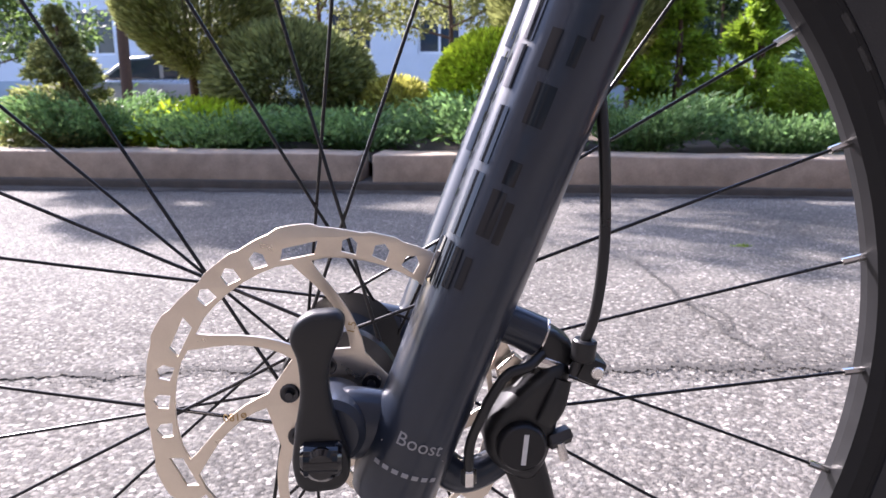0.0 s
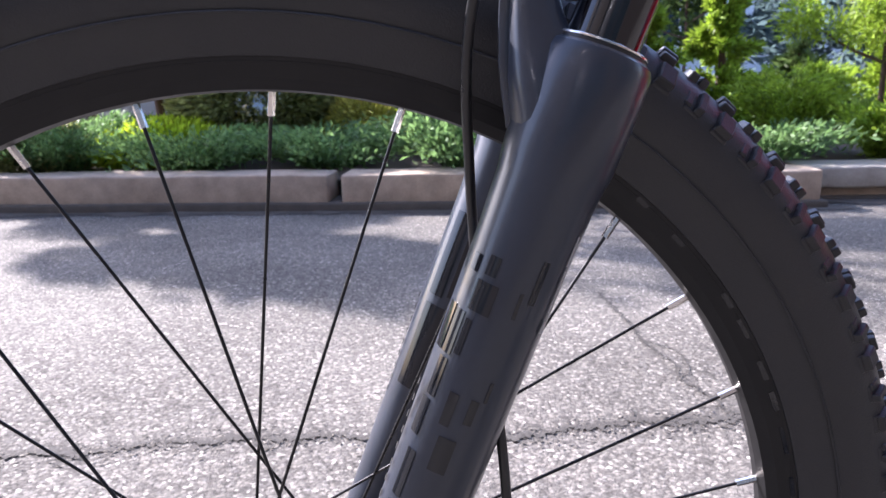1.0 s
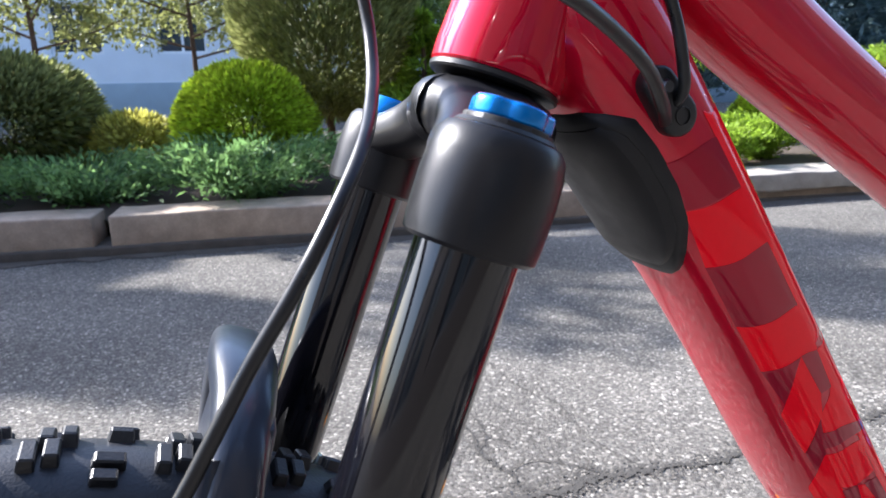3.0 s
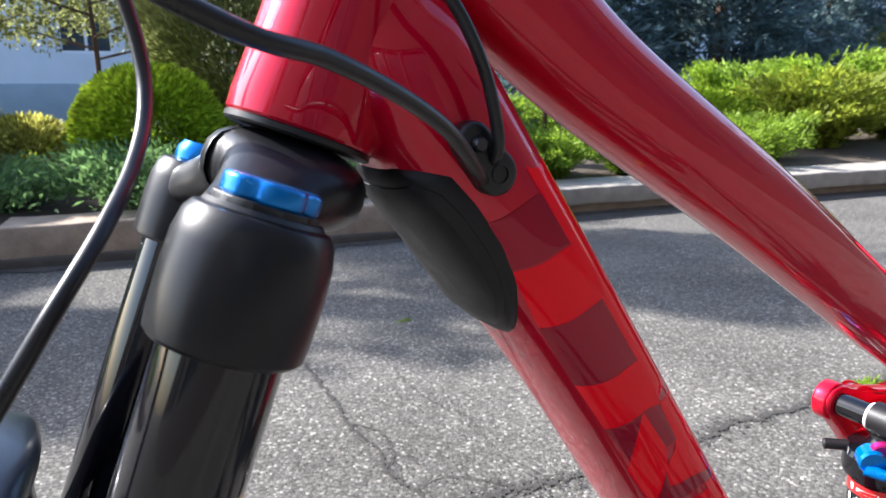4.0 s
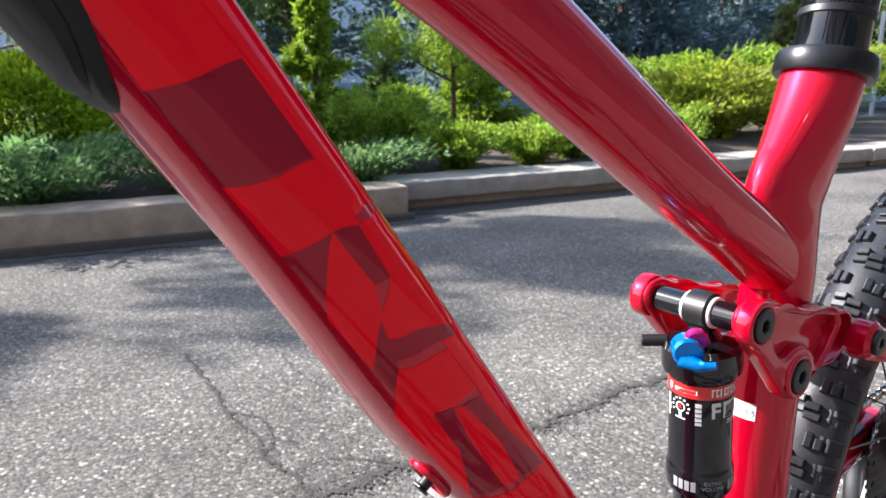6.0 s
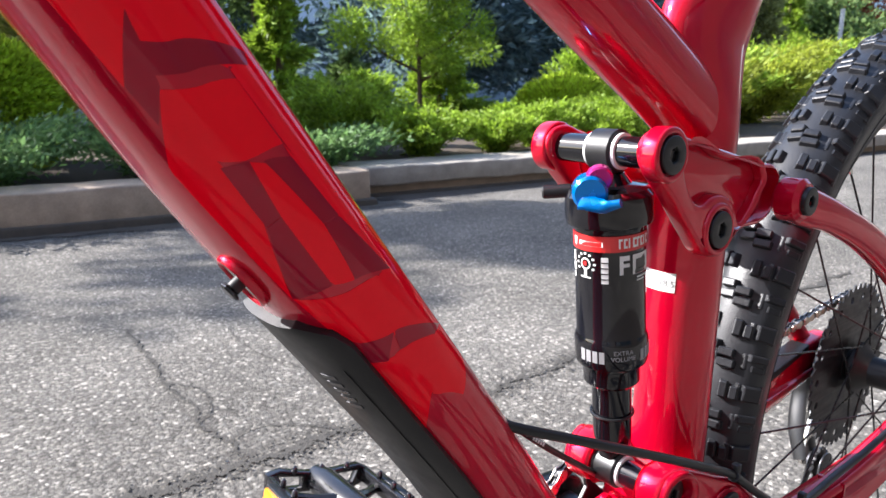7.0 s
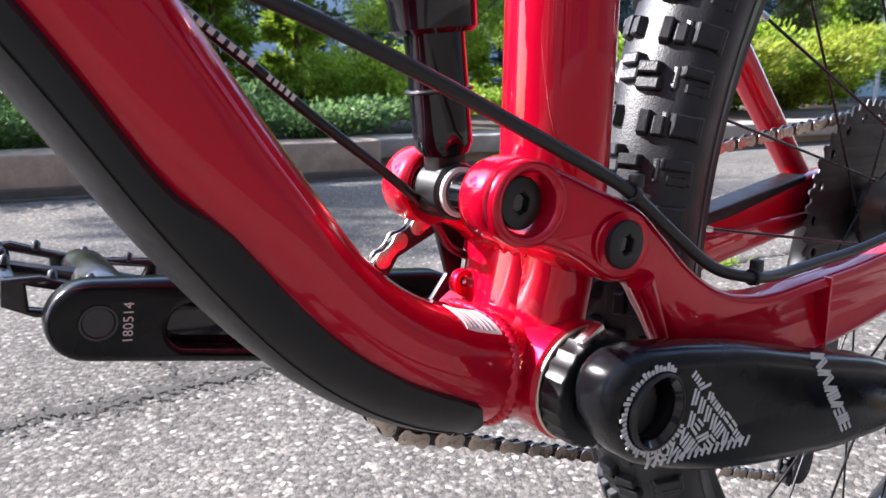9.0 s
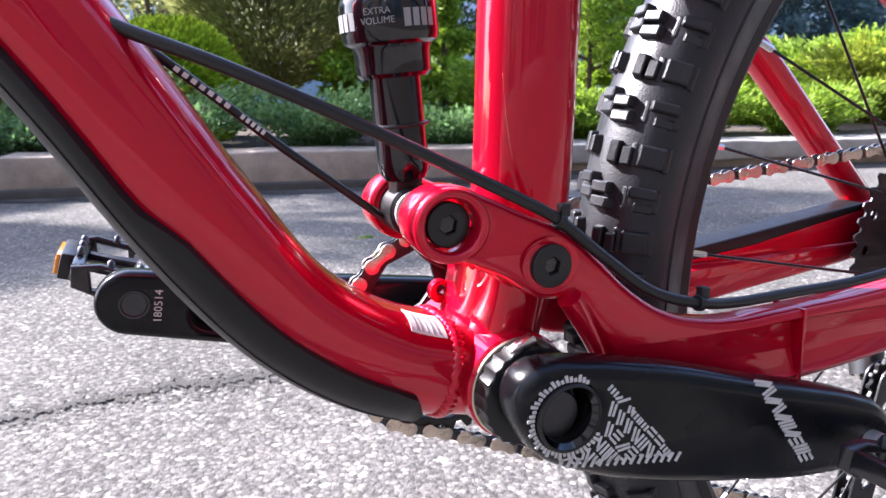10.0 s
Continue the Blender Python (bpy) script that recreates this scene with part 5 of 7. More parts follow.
# broken gloss patches on the fork legs: span along the leg and angle round it
patches = ((0.108, 0.124, -124, -112), (0.112, 0.124, -98, -88), (0.086, 0.103, -118, -96), (0.066, 0.090, -152, -138), (0.034, 0.062, -154, -136), (0.061, 0.071, -114, -100), (0.038, 0.058, -120, -104), (0.037, 0.055, -101, -92), (0.010, 0.031, -170, -158), (0.010, 0.031, -154, -142), (0.012, 0.030, -138, -126), (0.014, 0.028, -121, -112), (0.177, 0.185, -160, -146), (0.178, 0.187, -136, -122), (0.161, 0.175, -142, -114), (0.138, 0.160, -176, -160), (0.138, 0.159, -156, -142), (0.140, 0.157, -138, -130), (0.117, 0.136, -156, -142), (0.097, 0.115, -160, -146), (0.172, 0.192, -78, -70), (0.164, 0.176, -90, -86), (0.124, 0.134, -84, -80))
for y in (-0.072, 0.066):
    for s0, s1, a0, a1 in patches if y < 0 else ((0.060, 0.118, -150, -112), (0.124, 0.180, -152, -124), (0.126, 0.176, -116, -104)):
        rows = leg_rows(s0, s1, 0.0214 + 0.009 * max(s0 - 0.03, 0) * 0.8, 0.0214 + 0.009 * max(s1 - 0.03, 0) * 0.8, y, 4)
        part("decal", shell(rows, radians(a0), radians(a1), 6, 0.00005, 0.0002), GLOSS_DECAL, leg)
    for i in range(9):
        s0 = 0.048 + 0.0085 * i
        rows = leg_rows(s0, s0 + 0.0035, 0.0216 + 0.0002 * i, 0.0216 + 0.0002 * i, y, 2)
        part("decal", shell(rows, radians(-181), radians(-176), 2, 0.0001, 0.0002), GLOSS_DECAL, leg)
for s0, s1, a0, a1 in ((0.192, 0.206, -44, -41), (0.170, 0.190, -44, -42), (0.160, 0.166, -46, -40)):
    part("decal", shell(leg_rows(s0, s1, 0.0227, 0.0230, -0.072, 2), radians(a0), radians(a1), 2, 0.0001, 0.0003), GREY_PRINT, leg)


def wrap(me, origin, axis, r, ref):
    """Bends flat lettering (x round, y along the axis) onto a cylinder."""
    axis = Vector(axis).normalized()
    x0 = (Vector(ref) - axis * axis.dot(Vector(ref))).normalized()
    y0 = axis.cross(x0)
    for v in me.vertices:
        a = v.co.x / r
        v.co = Vector(origin) + axis * v.co.y + (x0 * math.cos(a) + y0 * math.sin(a)) * (r + 0.00005 + v.co.z)
    return me


ID = Matrix.Identity(4)
part("boost_mark", wrap(words("Boost", 0.0088, ID, spacing=1.05), on_leg(-0.057, 0, -0.072), LD, 0.0207, (0.03, -1, 0)), GREY_PRINT, leg)
part("axle_mark", wrap(outline_mesh([[(-0.016, -0.0002), (0.016, -0.0002), (0.016, 0.0002), (-0.016, 0.0002)]] + [], 0.0002, 0.0, ID), on_leg(-0.0625, 0, -0.072), LD, 0.0207, (-0.05, -1, 0)), GREY_PRINT, leg)
for k in range(7):
    part("axle_mark", wrap(outline_mesh([[(-0.0155 + 0.0047 * k, -0.001), (-0.0125 + 0.0047 * k, -0.001), (-0.0125 + 0.0047 * k, 0.001), (-0.0155 + 0.0047 * k, 0.001)]], 0.0002, 0.0, ID), on_leg(-0.072, 0, -0.072), LD, 0.0207, (-0.05, -1, 0)), GREY_PRINT, leg)

# main frame
HEAD = on_leg(0.4830, -0.0215, 0)
part("head_tube", lathe([(0.0, 0.0), (0.0258, 0.0), (0.0270, 0.0015), (0.0272, 0.008), (0.0264, 0.022), (0.0252, 0.050), (0.0245, 0.085), (0.0262, 0.105), (0.0268, 0.115), (0.0, 0.115)], HEAD, LD, 56), RED, bike, "glossy red head tube")
DT = spline([(0.2802, 0, 0.9047, 0.0237, 0.0235), (0.2945, 0, 0.8822, 0.0299, 0.0315), (0.3315, 0, 0.8309, 0.0276, 0.036), (0.394, 0, 0.743, 0.0263, 0.036), (0.4579, 0, 0.6491, 0.0276, 0.036), (0.5188, 0, 0.5646, 0.0261, 0.036), (0.5701, 0, 0.4926, 0.0254, 0.036), (0.6093, 0, 0.432, 0.0259, 0.036), (0.6469, 0, 0.3842, 0.0247, 0.035), (0.6914, 0, 0.3543, 0.0248, 0.035), (0.7453, 0, 0.3393, 0.0241, 0.034)], 10)
DTP = 2.7
down = part("down_tube", sweep(DT, 40, power=DTP), RED, bike, "glossy red down tube with large bright letter blocks")
part("top_tube", sweep(spline([(0.2929, 0, 0.9502, 0.0256, 0.0215), (0.3306, 0, 0.9269, 0.0259, 0.024), (0.3929, 0, 0.8817, 0.0243, 0.023), (0.5212, 0, 0.808, 0.0244, 0.0225), (0.6577, 0, 0.723, 0.0231, 0.022), (0.7198, 0, 0.6867, 0.0233, 0.022), (0.7776, 0, 0.6524, 0.0244, 0.021)], 8), 36, power=2.5), RED, bike, "glossy red top tube")
ST = spline([(0.750, 0, 0.345, 0.024, 0.030), (0.762, 0, 0.385, 0.0255, 0.030), (0.771, 0, 0.43, 0.026, 0.0265), (0.774, 0, 0.53, 0.026, 0.026), (0.777, 0, 0.60, 0.0255, 0.0255), (0.781, 0, 0.645, 0.0262, 0.0245), (0.778, 0, 0.680, 0.035, 0.0225), (0.7785, 0, 0.703, 0.0415, 0.0205), (0.788, 0, 0.724, 0.0375, 0.0225), (0.798, 0, 0.745, 0.0335, 0.025), (0.807, 0, 0.765, 0.031, 0.027), (0.8165, 0, 0.789, 0.029, 0.028)], 8)
seat_tube = part("seat_tube", sweep(ST, 36), RED, bike, "glossy red seat tube with a white size label")
SD = Vector((0.235, 0, 0.972)).normalized()
STOP = Vector((0.8165, 0, 0.789))
part("seat_collar", lathe([(0.0280, -0.003), (0.0335, -0.003), (0.0345, -0.001), (0.0345, 0.010), (0.0330, 0.013), (0.0230, 0.0135)], STOP, SD, 36), CROWN, bike, "black seat clamp collar")
post = part("seat_post", lathe([(0.0, 0.0), (0.0250, 0.0), (0.0245, 0.038), (0.0255, 0.040), (0.0255, 0.058), (0.0225, 0.062), (0.0175, 0.062), (0.0175, 0.18), (0, 0.18)], STOP, SD, 32), STANCHION, bike, "black dropper seat post")
part("post_collar", lathe(pipe(0.0230, 0.0262, 0.038, 0.044), STOP, SD, 32), PLASTIC, post)


def stretch(rows, x0, x1, n=10):
    """Rows of the tube between two stations by x."""
    xs = [r[0] for r in rows]
    return [tuple(np.interp(x0 + (x1 - x0) * k / n, xs, [r[i] for r in rows]) for i in range(5)) for k in range(n + 1)]


# letter shapes on the near side, as outlines of (station x, angle round the tube)
rr = math.radians


def tube_patch(name, poly, grow, material, n=28):
    """A thin painted patch with a convex outline on the down tube."""
    xs = [p[0] for p in poly]
    x0, x1 = min(xs) + 0.0001, max(xs) - 0.0001
    lo, hi = [], []
    for k in range(n + 1):
        x = x0 + (x1 - x0) * k / n
        cut = []
        for (ax, aa), (bx, ba) in zip(poly, poly[1:] + poly[:1]):
            if (ax - x) * (bx - x) <= 0 and ax != bx:
                cut.append(aa + (ba - aa) * (x - ax) / (bx - ax))
        lo.append(rr(min(cut)))
        hi.append(rr(max(cut)))
    part(name, shell(stretch(DT, x0, x1, n), lo, hi, 12, grow, 0.00008, power=DTP), material, down)


bright = [
    [(0.341, -58), (0.346, -104), (0.364, -104), (0.359, -49)],
    [(0.323, -104), (0.325, -138), (0.405, -138), (0.404, -104)],
    [(0.381, -47), (0.387, -104), (0.404, -104), (0.399, -48)],
    [(0.404, -104), (0.405, -138), (0.445, -138), (0.441, -104)],
    [(0.417, -99), (0.404, -102), (0.404, -104), (0.441, -104), (0.430, -80)],
    [(0.401, -89), (0.417, -90), (0.430, -80), (0.424, -80), (0.413, -55)],
    [(0.413, -56), (0.424, -82), (0.434, -51), (0.417, -46)],
    [(0.424, -82), (0.430, -78), (0.441, -104), (0.418, -99)],
    [(0.4370, -70), (0.4430, -104), (0.458, -104), (0.456, -86), (0.453, -72), (0.443, -54)],
    [(0.441, -104), (0.441, -138), (0.512, -138), (0.498, -108)],
    [(0.443, -54), (0.453, -72), (0.468, -69), (0.487, -44), (0.450, -36)],
    [(0.456, -85), (0.458, -90), (0.477, -94), (0.492, -90), (0.489, -79), (0.469, -81)],
    [(0.461, -103), (0.458, -104), (0.498, -119), (0.478, -106)],
    [(0.487, -45), (0.496, -104), (0.511, -90), (0.506, -66), (0.502, -53)],
    [(0.496, -104), (0.499, -138), (0.523, -138), (0.519, -123), (0.511, -90)],
    [(0.515, -75), (0.515, -87), (0.521, -116), (0.532, -85), (0.541, -58), (0.512, -60)],
    [(0.521, -116), (0.523, -138), (0.536, -138), (0.541, -100), (0.532, -85)],
]
for poly in bright:
    tube_patch("letter_block", poly, 0.00003, RED_BRIGHT)
dark = [
    [(0.3270, -64), (0.3300, -104), (0.3455, -104), (0.3405, -58)],
    [(0.359, -49), (0.364, -104), (0.3868, -104), (0.381, -47)],
    [(0.399, -48), (0.401, -89), (0.413, -55)], [(0.401, -89), (0.404, -102), (0.418, -99), (0.417, -90)],
    [(0.424, -82), (0.434, -52), (0.442, -54), (0.4365, -72)], [(0.4345, -72), (0.429, -78), (0.4405, -126), (0.4428, -120)],
    [(0.454, -70), (0.456, -86), (0.469, -81), (0.469, -69)], [(0.469, -69), (0.469, -81), (0.489, -79), (0.487, -45)],
    [(0.458, -90), (0.461, -103), (0.478, -106), (0.477, -94)], [(0.477, -94), (0.478, -106), (0.498, -118), (0.492, -90)],
    [(0.506, -66), (0.510, -90), (0.515, -75), (0.512, -59)], [(0.510, -90), (0.519, -123), (0.521, -116), (0.515, -87)],
]
for poly in dark:
    tube_patch("letter_shadow", poly, 0.00016, RED_DARK)

# rubber guards under the down tube
rows = stretch(DT, 0.3065, 0.361, 24)
edge = [float(np.interp(r[0], (0.3065, 0.309, 0.313, 0.322, 0.334, 0.344, 0.352, 0.358, 0.361), (-30, -46, -63, -66, -65, -57, -42, -28, -16))) for r in rows]
pad = part("frame_pad", shell(rows, [rr(a) for a in edge], [rr(-a) for a in edge], 26, -0.001, 0.0044, power=DTP, soft=True), GUARD, bike, "thick black rubber bumper pad under the down tube", 40)
inner = stretch(DT, 0.3105, 0.3555, 20)
lip = [float(np.interp(r[0], (0.3105, 0.314, 0.322, 0.334, 0.344, 0.350, 0.3555), (-36, -50, -54, -53, -45, -34, -18))) for r in inner]
part("pad_ridge", shell(inner, [rr(a) for a in lip], [rr(-a) for a in lip], 22, 0.0030, 0.0026, power=DTP, soft=True), GUARD, pad, "raised centre of the pad", 25)
rows = stretch(DT, 0.4935, 0.706, 40)
near = [float(np.interp(r[0], (0.4935, 0.4965, 0.501, 0.598, 0.608, 0.625, 0.66, 0.69, 0.703, 0.706), (-30, -48, -61, -61, -75, -77, -80, -80, -76, -60))) for r in rows]
guard = part("down_tube_guard", shell(rows, [rr(a) for a in near], [rr(-a) for a in near], 30, -0.0005, 0.0045, power=DTP), GUARD, bike, "long black rubber guard under the down tube", 40)
part("guard_seam", shell(stretch(DT, 0.51, 0.70, 30), rr(-40.5), rr(-39.5), 1, 0.004, 0.0004, power=DTP), PLASTIC, guard)
for k in range(5):
    part("vent_slot", shell(stretch(DT, 0.512 + 0.003 * k, 0.5135 + 0.003 * k, 2), rr(-26), rr(-12), 3, 0.004, 0.0003, power=DTP), DARK_STEEL, guard)
f = tube_axes(stretch(DT, 0.4765, 0.4845, 2), (0, 1, 0))[1]
at = ring_point(f, stretch(DT, 0.4765, 0.4845, 2)[1], rr(-10), DTP, 0.0)
LIP = Matrix.Translation(at) @ Matrix((f[1], f[3], f[2])).transposed().to_4x4()
lip = part("cable_exit", outline_mesh([capsule(-0.0035, 0, 0.0098, 0.0035, 0, 0.0098), capsule(-0.0035, 0, 0.0072, 0.0035, 0, 0.0072)], 0.0045, 0.0016, LIP), RED, down)
# black plate stands in for the shade inside the open hole
part("exit_floor", outline_mesh([capsule(-0.0035, 0, 0.0076, 0.0035, 0, 0.0076)], 0.002, 0.0003, LIP @ Matrix.Translation((0, 0, 0.0005))), STANCHION, lip)
plug = part("exit_plug", lathe(solid(0.0030, -0.001, 0.0062, 0.0008), LIP @ Vector((-0.001, -0.001, 0.0)), f[2], 14), PLASTIC, lip)
part("plug_head", lathe(solid(0.0044, 0.0, 0.0018, 0.0006), LIP @ Vector((-0.001, -0.001, 0.0)) + Vector(f[2]).normalized() * 0.0060, f[2], 6), DARK_STEEL, plug)

# cable port and cables at the head tube
cap = part("cable_port", outline_mesh([capsule(0.3055, 0.8595, 0.0072, 0.3152, 0.8478, 0.0084)], 0.009, 0.002, Matrix.Translation((0, -0.0362, 0)) @ SIDE), PLASTIC, bike, "black rubber cable port plug")
part("port_bolt", lathe([(0, -0.002), (0.0022, -0.002), (0.003, 0), (0.003, 0.002), (0, 0.002)], (0.3060, -0.0415, 0.8588), (0, 1, 0), 14), DARK_STEEL, cap)
part("port_ring", lathe(pipe(0.0032, 0.0036, -0.0004, 0.0004, 0.0001), (0.3155, -0.0409, 0.8476), (0, 1, 0), 20), HOSE, cap)
hose("rear_brake_hose", [(0.3115, -0.036, 0.844), (0.302, -0.0455, 0.8510), (0.285, -0.057, 0.8645), (0.264, -0.067, 0.8755), (0.238, -0.079, 0.8850), (0.215, -0.088, 0.8900), (0.18, -0.09, 0.906)], 0.0026, HOSE, bike, "black cable entering the frame")
hose("shift_cable", [(0.3125, -0.036, 0.850), (0.3125, -0.0435, 0.857), (0.3105, -0.0445, 0.868), (0.3065, -0.0445, 0.882), (0.299, -0.0445, 0.897), (0.288, -0.042, 0.915), (0.262, -0.03, 0.965)], 0.0023, HOSE, bike, "black cable entering the frame")

# bottom bracket
part("bottom_bracket_shell", lathe(pipe(0.017, 0.0275, -0.0415, 0.0415, 0.002), BB, (0, 1, 0), 48), RED, bike)
part("bearing_cup", lathe(pipe(0.013, 0.0264, -0.0430, -0.0413, 0.0005), BB, (0, 1, 0), 48), STEEL, bike, "silver bottom bracket cup")
teeth = [((0.0245 + (0.0012 if k % 2 else 0)) * math.cos(2 * math.pi * k / 48) + BB.x, (0.0245 + (0.0012 if k % 2 else 0)) * math.sin(2 * math.pi * k / 48) + BB.z) for k in range(48)]
part("preload_adjuster", outline_mesh([teeth], 0.0115, 0.0010, Matrix.Translation((0, -0.0488, 0)) @ SIDE), PLASTIC, bike)
part("adjuster_clamp", box((0.006, 0.006, 0.014), Matrix.Translation((0.7445, -0.0515, 0.3665)) @ Matrix.Rotation(radians(62), 4, "Y"), 0.0012), SILVER, bike)
# rippled weld rings where the tubes meet the shell
def weld(rows, r0, ripple, power, parent):
    fr = tube_axes(rows, (0, 1, 0))[1]
    bm = bmesh.new()
    rings = []
    n = 150
    for k in range(n):
        a = 2 * math.pi * k / n
        c = ring_point(fr, rows[1], a, power, -0.0008)
        o = (ring_point(fr, rows[1], a, power, 0.01) - c).normalized()
        swell = r0 * (0.82 + 0.18 * abs(math.cos(ripple * a / 2)))
        skew = fr[1] * r0 * 0.35 * math.cos(ripple * a)
        rings.append([bm.verts.new(c + skew + o * swell * math.cos(b) + fr[1] * swell * 1.2 * math.sin(b)) for b in [2 * math.pi * q / 8 for q in range(8)]])
    for p, q in zip(rings, rings[1:] + rings[:1]):
        for m in range(8):
            bm.faces.new((p[m], p[(m + 1) % 8], q[(m + 1) % 8], q[m]))
    part("weld_bead", bm, RED, parent, angle=70)


weld(stretch(DT, 0.714, 0.722, 2), 0.0030, 44, DTP, down)
weld(stretch(ST, 0.763, 0.7645, 2), 0.0036, 32, 2.0, seat_tube)
part("sticker", shell(stretch(DT, 0.691, 0.7125, 8), rr(-136), rr(-174), 8, 0.0001, 0.0002, power=DTP), LABEL, down, "white printed sticker")
for k in range(5):
    part("sticker_line", shell(stretch(DT, 0.694 + 0.0035 * k, 0.6955 + 0.0035 * k, 2), rr(-140), rr(-169 + 5 * (k % 3)), 6, 0.0003, 0.0001, power=DTP), GREY_PRINT, down)
part("cable_tab", outline_mesh([circle(0.7355, 0.3745, 0.0068, 20), circle(0.7355, 0.3755, 0.0028, 12)], 0.006, 0.001, Matrix.Translation((0, 0.025, 0)) @ SIDE), RED, bike)

# size label on the seat tube
zs = [r[2] for r in ST]
def st_rows(z0, z1, n=4):
    return [tuple(np.interp(z0 + (z1 - z0) * k / n, zs, [r[i] for r in ST]) for i in range(5)) for k in range(n + 1)]
part("size_label", shell(st_rows(0.5395, 0.5525), rr(-157), rr(-230), 12, 0.0001, 0.0002), LABEL, seat_tube, "white size label")
part("size_text", wrap(words("18.5", 0.0065, Matrix.Translation((0.0, 0, 0))), (0.7745, 0, 0.546), (0, 0, 1), 0.0263, (-0.985, -0.17, 0)), GREY_PRINT, seat_tube)

# shock
U, A = Vector((0.688, 0, 0.637)), Vector((0.708, 0, 0.426))
SH = (A - U).normalized()
shock = part("rear_shock", lathe([(0.0, 0.011), (0.009, 0.013), (0.013, 0.019), (0.0235, 0.0215), (0.0262, 0.025), (0.0266, 0.037), (0.0258, 0.0415), (0.0222, 0.043), (0.0213, 0.0455), (0.0213, 0.112), (0.0218, 0.1130), (0.0228, 0.116), (0.0228, 0.1295), (0.0220, 0.132), (0.0190, 0.1335), (0.0180, 0.136), (0.0177, 0.146), (0.0160, 0.148), (0.0, 0.148)], U, SH, 48), STANCHION, bike, "black rear air shock with red and white print")
part("shock_shaft", lathe([(0, 0.145), (0.0125, 0.145), (0.0125, 0.186), (0.0125, 0.192), (0.0105, 0.196), (0, 0.2)], U, SH, 36), STANCHION, shock)
part("shock_oring", lathe([(0.0126 + 0.0009 * (1 + math.cos(a)), 0.0009 * math.sin(a) + 0.170) for a in [2 * math.pi * k / 8 for k in range(9)]], U, SH, 30), HOSE, shock)
for p, name in ((U, "upper_eyelet"), (A, "lower_eyelet")):
    part(name, join(lathe(pipe(0.0085, 0.0125, -0.0085, 0.0085, 0.001), p, (0, 1, 0), 28), box((0.015, 0.013, 0.022), Matrix.Translation(p + (SH if p is U else -SH) * 0.014), 0.003)), PLASTIC, shock)
    pin = part("shock_pin", lathe(solid(0.0088, -0.030 if p is U else -0.034, 0.036 if p is U else 0.018, 0.0008), p, (0, 1, 0), 28), STANCHION, bike, "black shock mounting shaft")
    for yy in (-0.0098, 0.0098):
        part("bushing", lathe(pipe(0.0085, 0.0106, yy - 0.0012, yy + 0.0012, 0.0003), p, (0, 1, 0), 24), LABEL, pin)
dial = part("lockout_dial", lathe([(0, -0.006), (0.0085, -0.006), (0.0100, -0.004), (0.0100, 0.006), (0.0, 0.006)], (0.665, -0.006, 0.6155), (0.72, 0.68, 0.1), 24), BLUE, shock, "blue anodised lockout lever")
part("lockout_lever", sweep(spline([(0.6595, -0.006, 0.6110, 0.0065, 0.003), (0.6610, -0.0135, 0.6095, 0.0045, 0.003), (0.6630, -0.020, 0.6090, 0.0040, 0.0028), (0.6655, -0.0275, 0.6115, 0.0025, 0.0025)], 5), 12), BLUE, dial)
part("rebound_dial", lathe(solid(0.0075, -0.003, 0.003, 0.001), (0.668, -0.010, 0.6235), (0.72, 0.68, 0.3), 20), PINK, shock)
part("air_valve", lathe(solid(0.0042, 0, 0.018, 0.001), (0.6775, 0.0175, 0.6125), (-0.66, 0.75, -0.08), 16), PLASTIC, shock)
REF = (-0.62, -0.78, 0)


def band(h0, h1, a0, a1, r, material, name="print"):
    """A printed block on the shock's body."""
    n = max(2, int(abs(a1 - a0) / 0.15))
    loop = [(a0 * r + (a1 - a0) * r * k / n, -h0) for k in range(n + 1)] + [(a1 * r - (a1 - a0) * r * k / n, -h1) for k in range(n + 1)]
    part(name, wrap(outline_mesh([loop], 0.0002, 0.0, ID), U, -SH, r, REF), material, shock)


RS = 0.0216
for k in range(24):
    band(0.0465, 0.0560, -1.75 + 0.14 * k, -1.75 + 0.14 * (k + 1), RS, RED_PRINT, "red_band")
band(0.0500, 0.0528, -1.15, -0.42, RS + 0.0002, WHITE)
part("print", wrap(outline_mesh([[(-0.0016, 0.0026), (0.0016, 0.0026), (0.0012, -0.0012), (0, -0.003), (-0.0012, -0.0012)]], 0.0002, 0, Matrix.Translation((-1.35 * RS, -0.0512, 0))), U, -SH, RS + 0.0002, REF), WHITE, shock)
for k, w in enumerate((0.10, 0.10, 0.03, 0.12, 0.10, 0.10, 0.05, 0.12)):
    a = 0.0 + 0.135 * k
    band(0.0482, 0.0540, a, a + 0.045, RS + 0.0002, WHITE)
    band(0.0482, 0.0495, a, a + w, RS + 0.0002, WHITE)
    if k % 2:
        band(0.0527, 0.0540, a, a + w, RS + 0.0002, WHITE)
# tall maker's block, the upright word and the lock symbol, as plain shapes
for a0, a1, h0, h1 in ((0.02, 0.30, 0.0585, 0.0700), (0.40, 1.05, 0.0585, 0.0705), (0.55, 0.95, 0.0722, 0.0732), (0.55, 0.85, 0.0742, 0.0750), (-0.47, -0.28, 0.0592, 0.0752)):
    band(h0, h1, a0, a1, RS + 0.0001, WHITE)
for a0, a1, h0, h1 in ((0.12, 0.32, 0.0615, 0.0632), (0.12, 0.32, 0.0655, 0.0702), (0.50, 0.90, 0.0615, 0.0675)):
    band(h0, h1, a0, a1, RS + 0.0003, STANCHION)
for k in range(4):
    band(0.0620 + 0.0034 * k, 0.0626 + 0.0034 * k, -0.48, -0.27, RS + 0.0003, STANCHION)
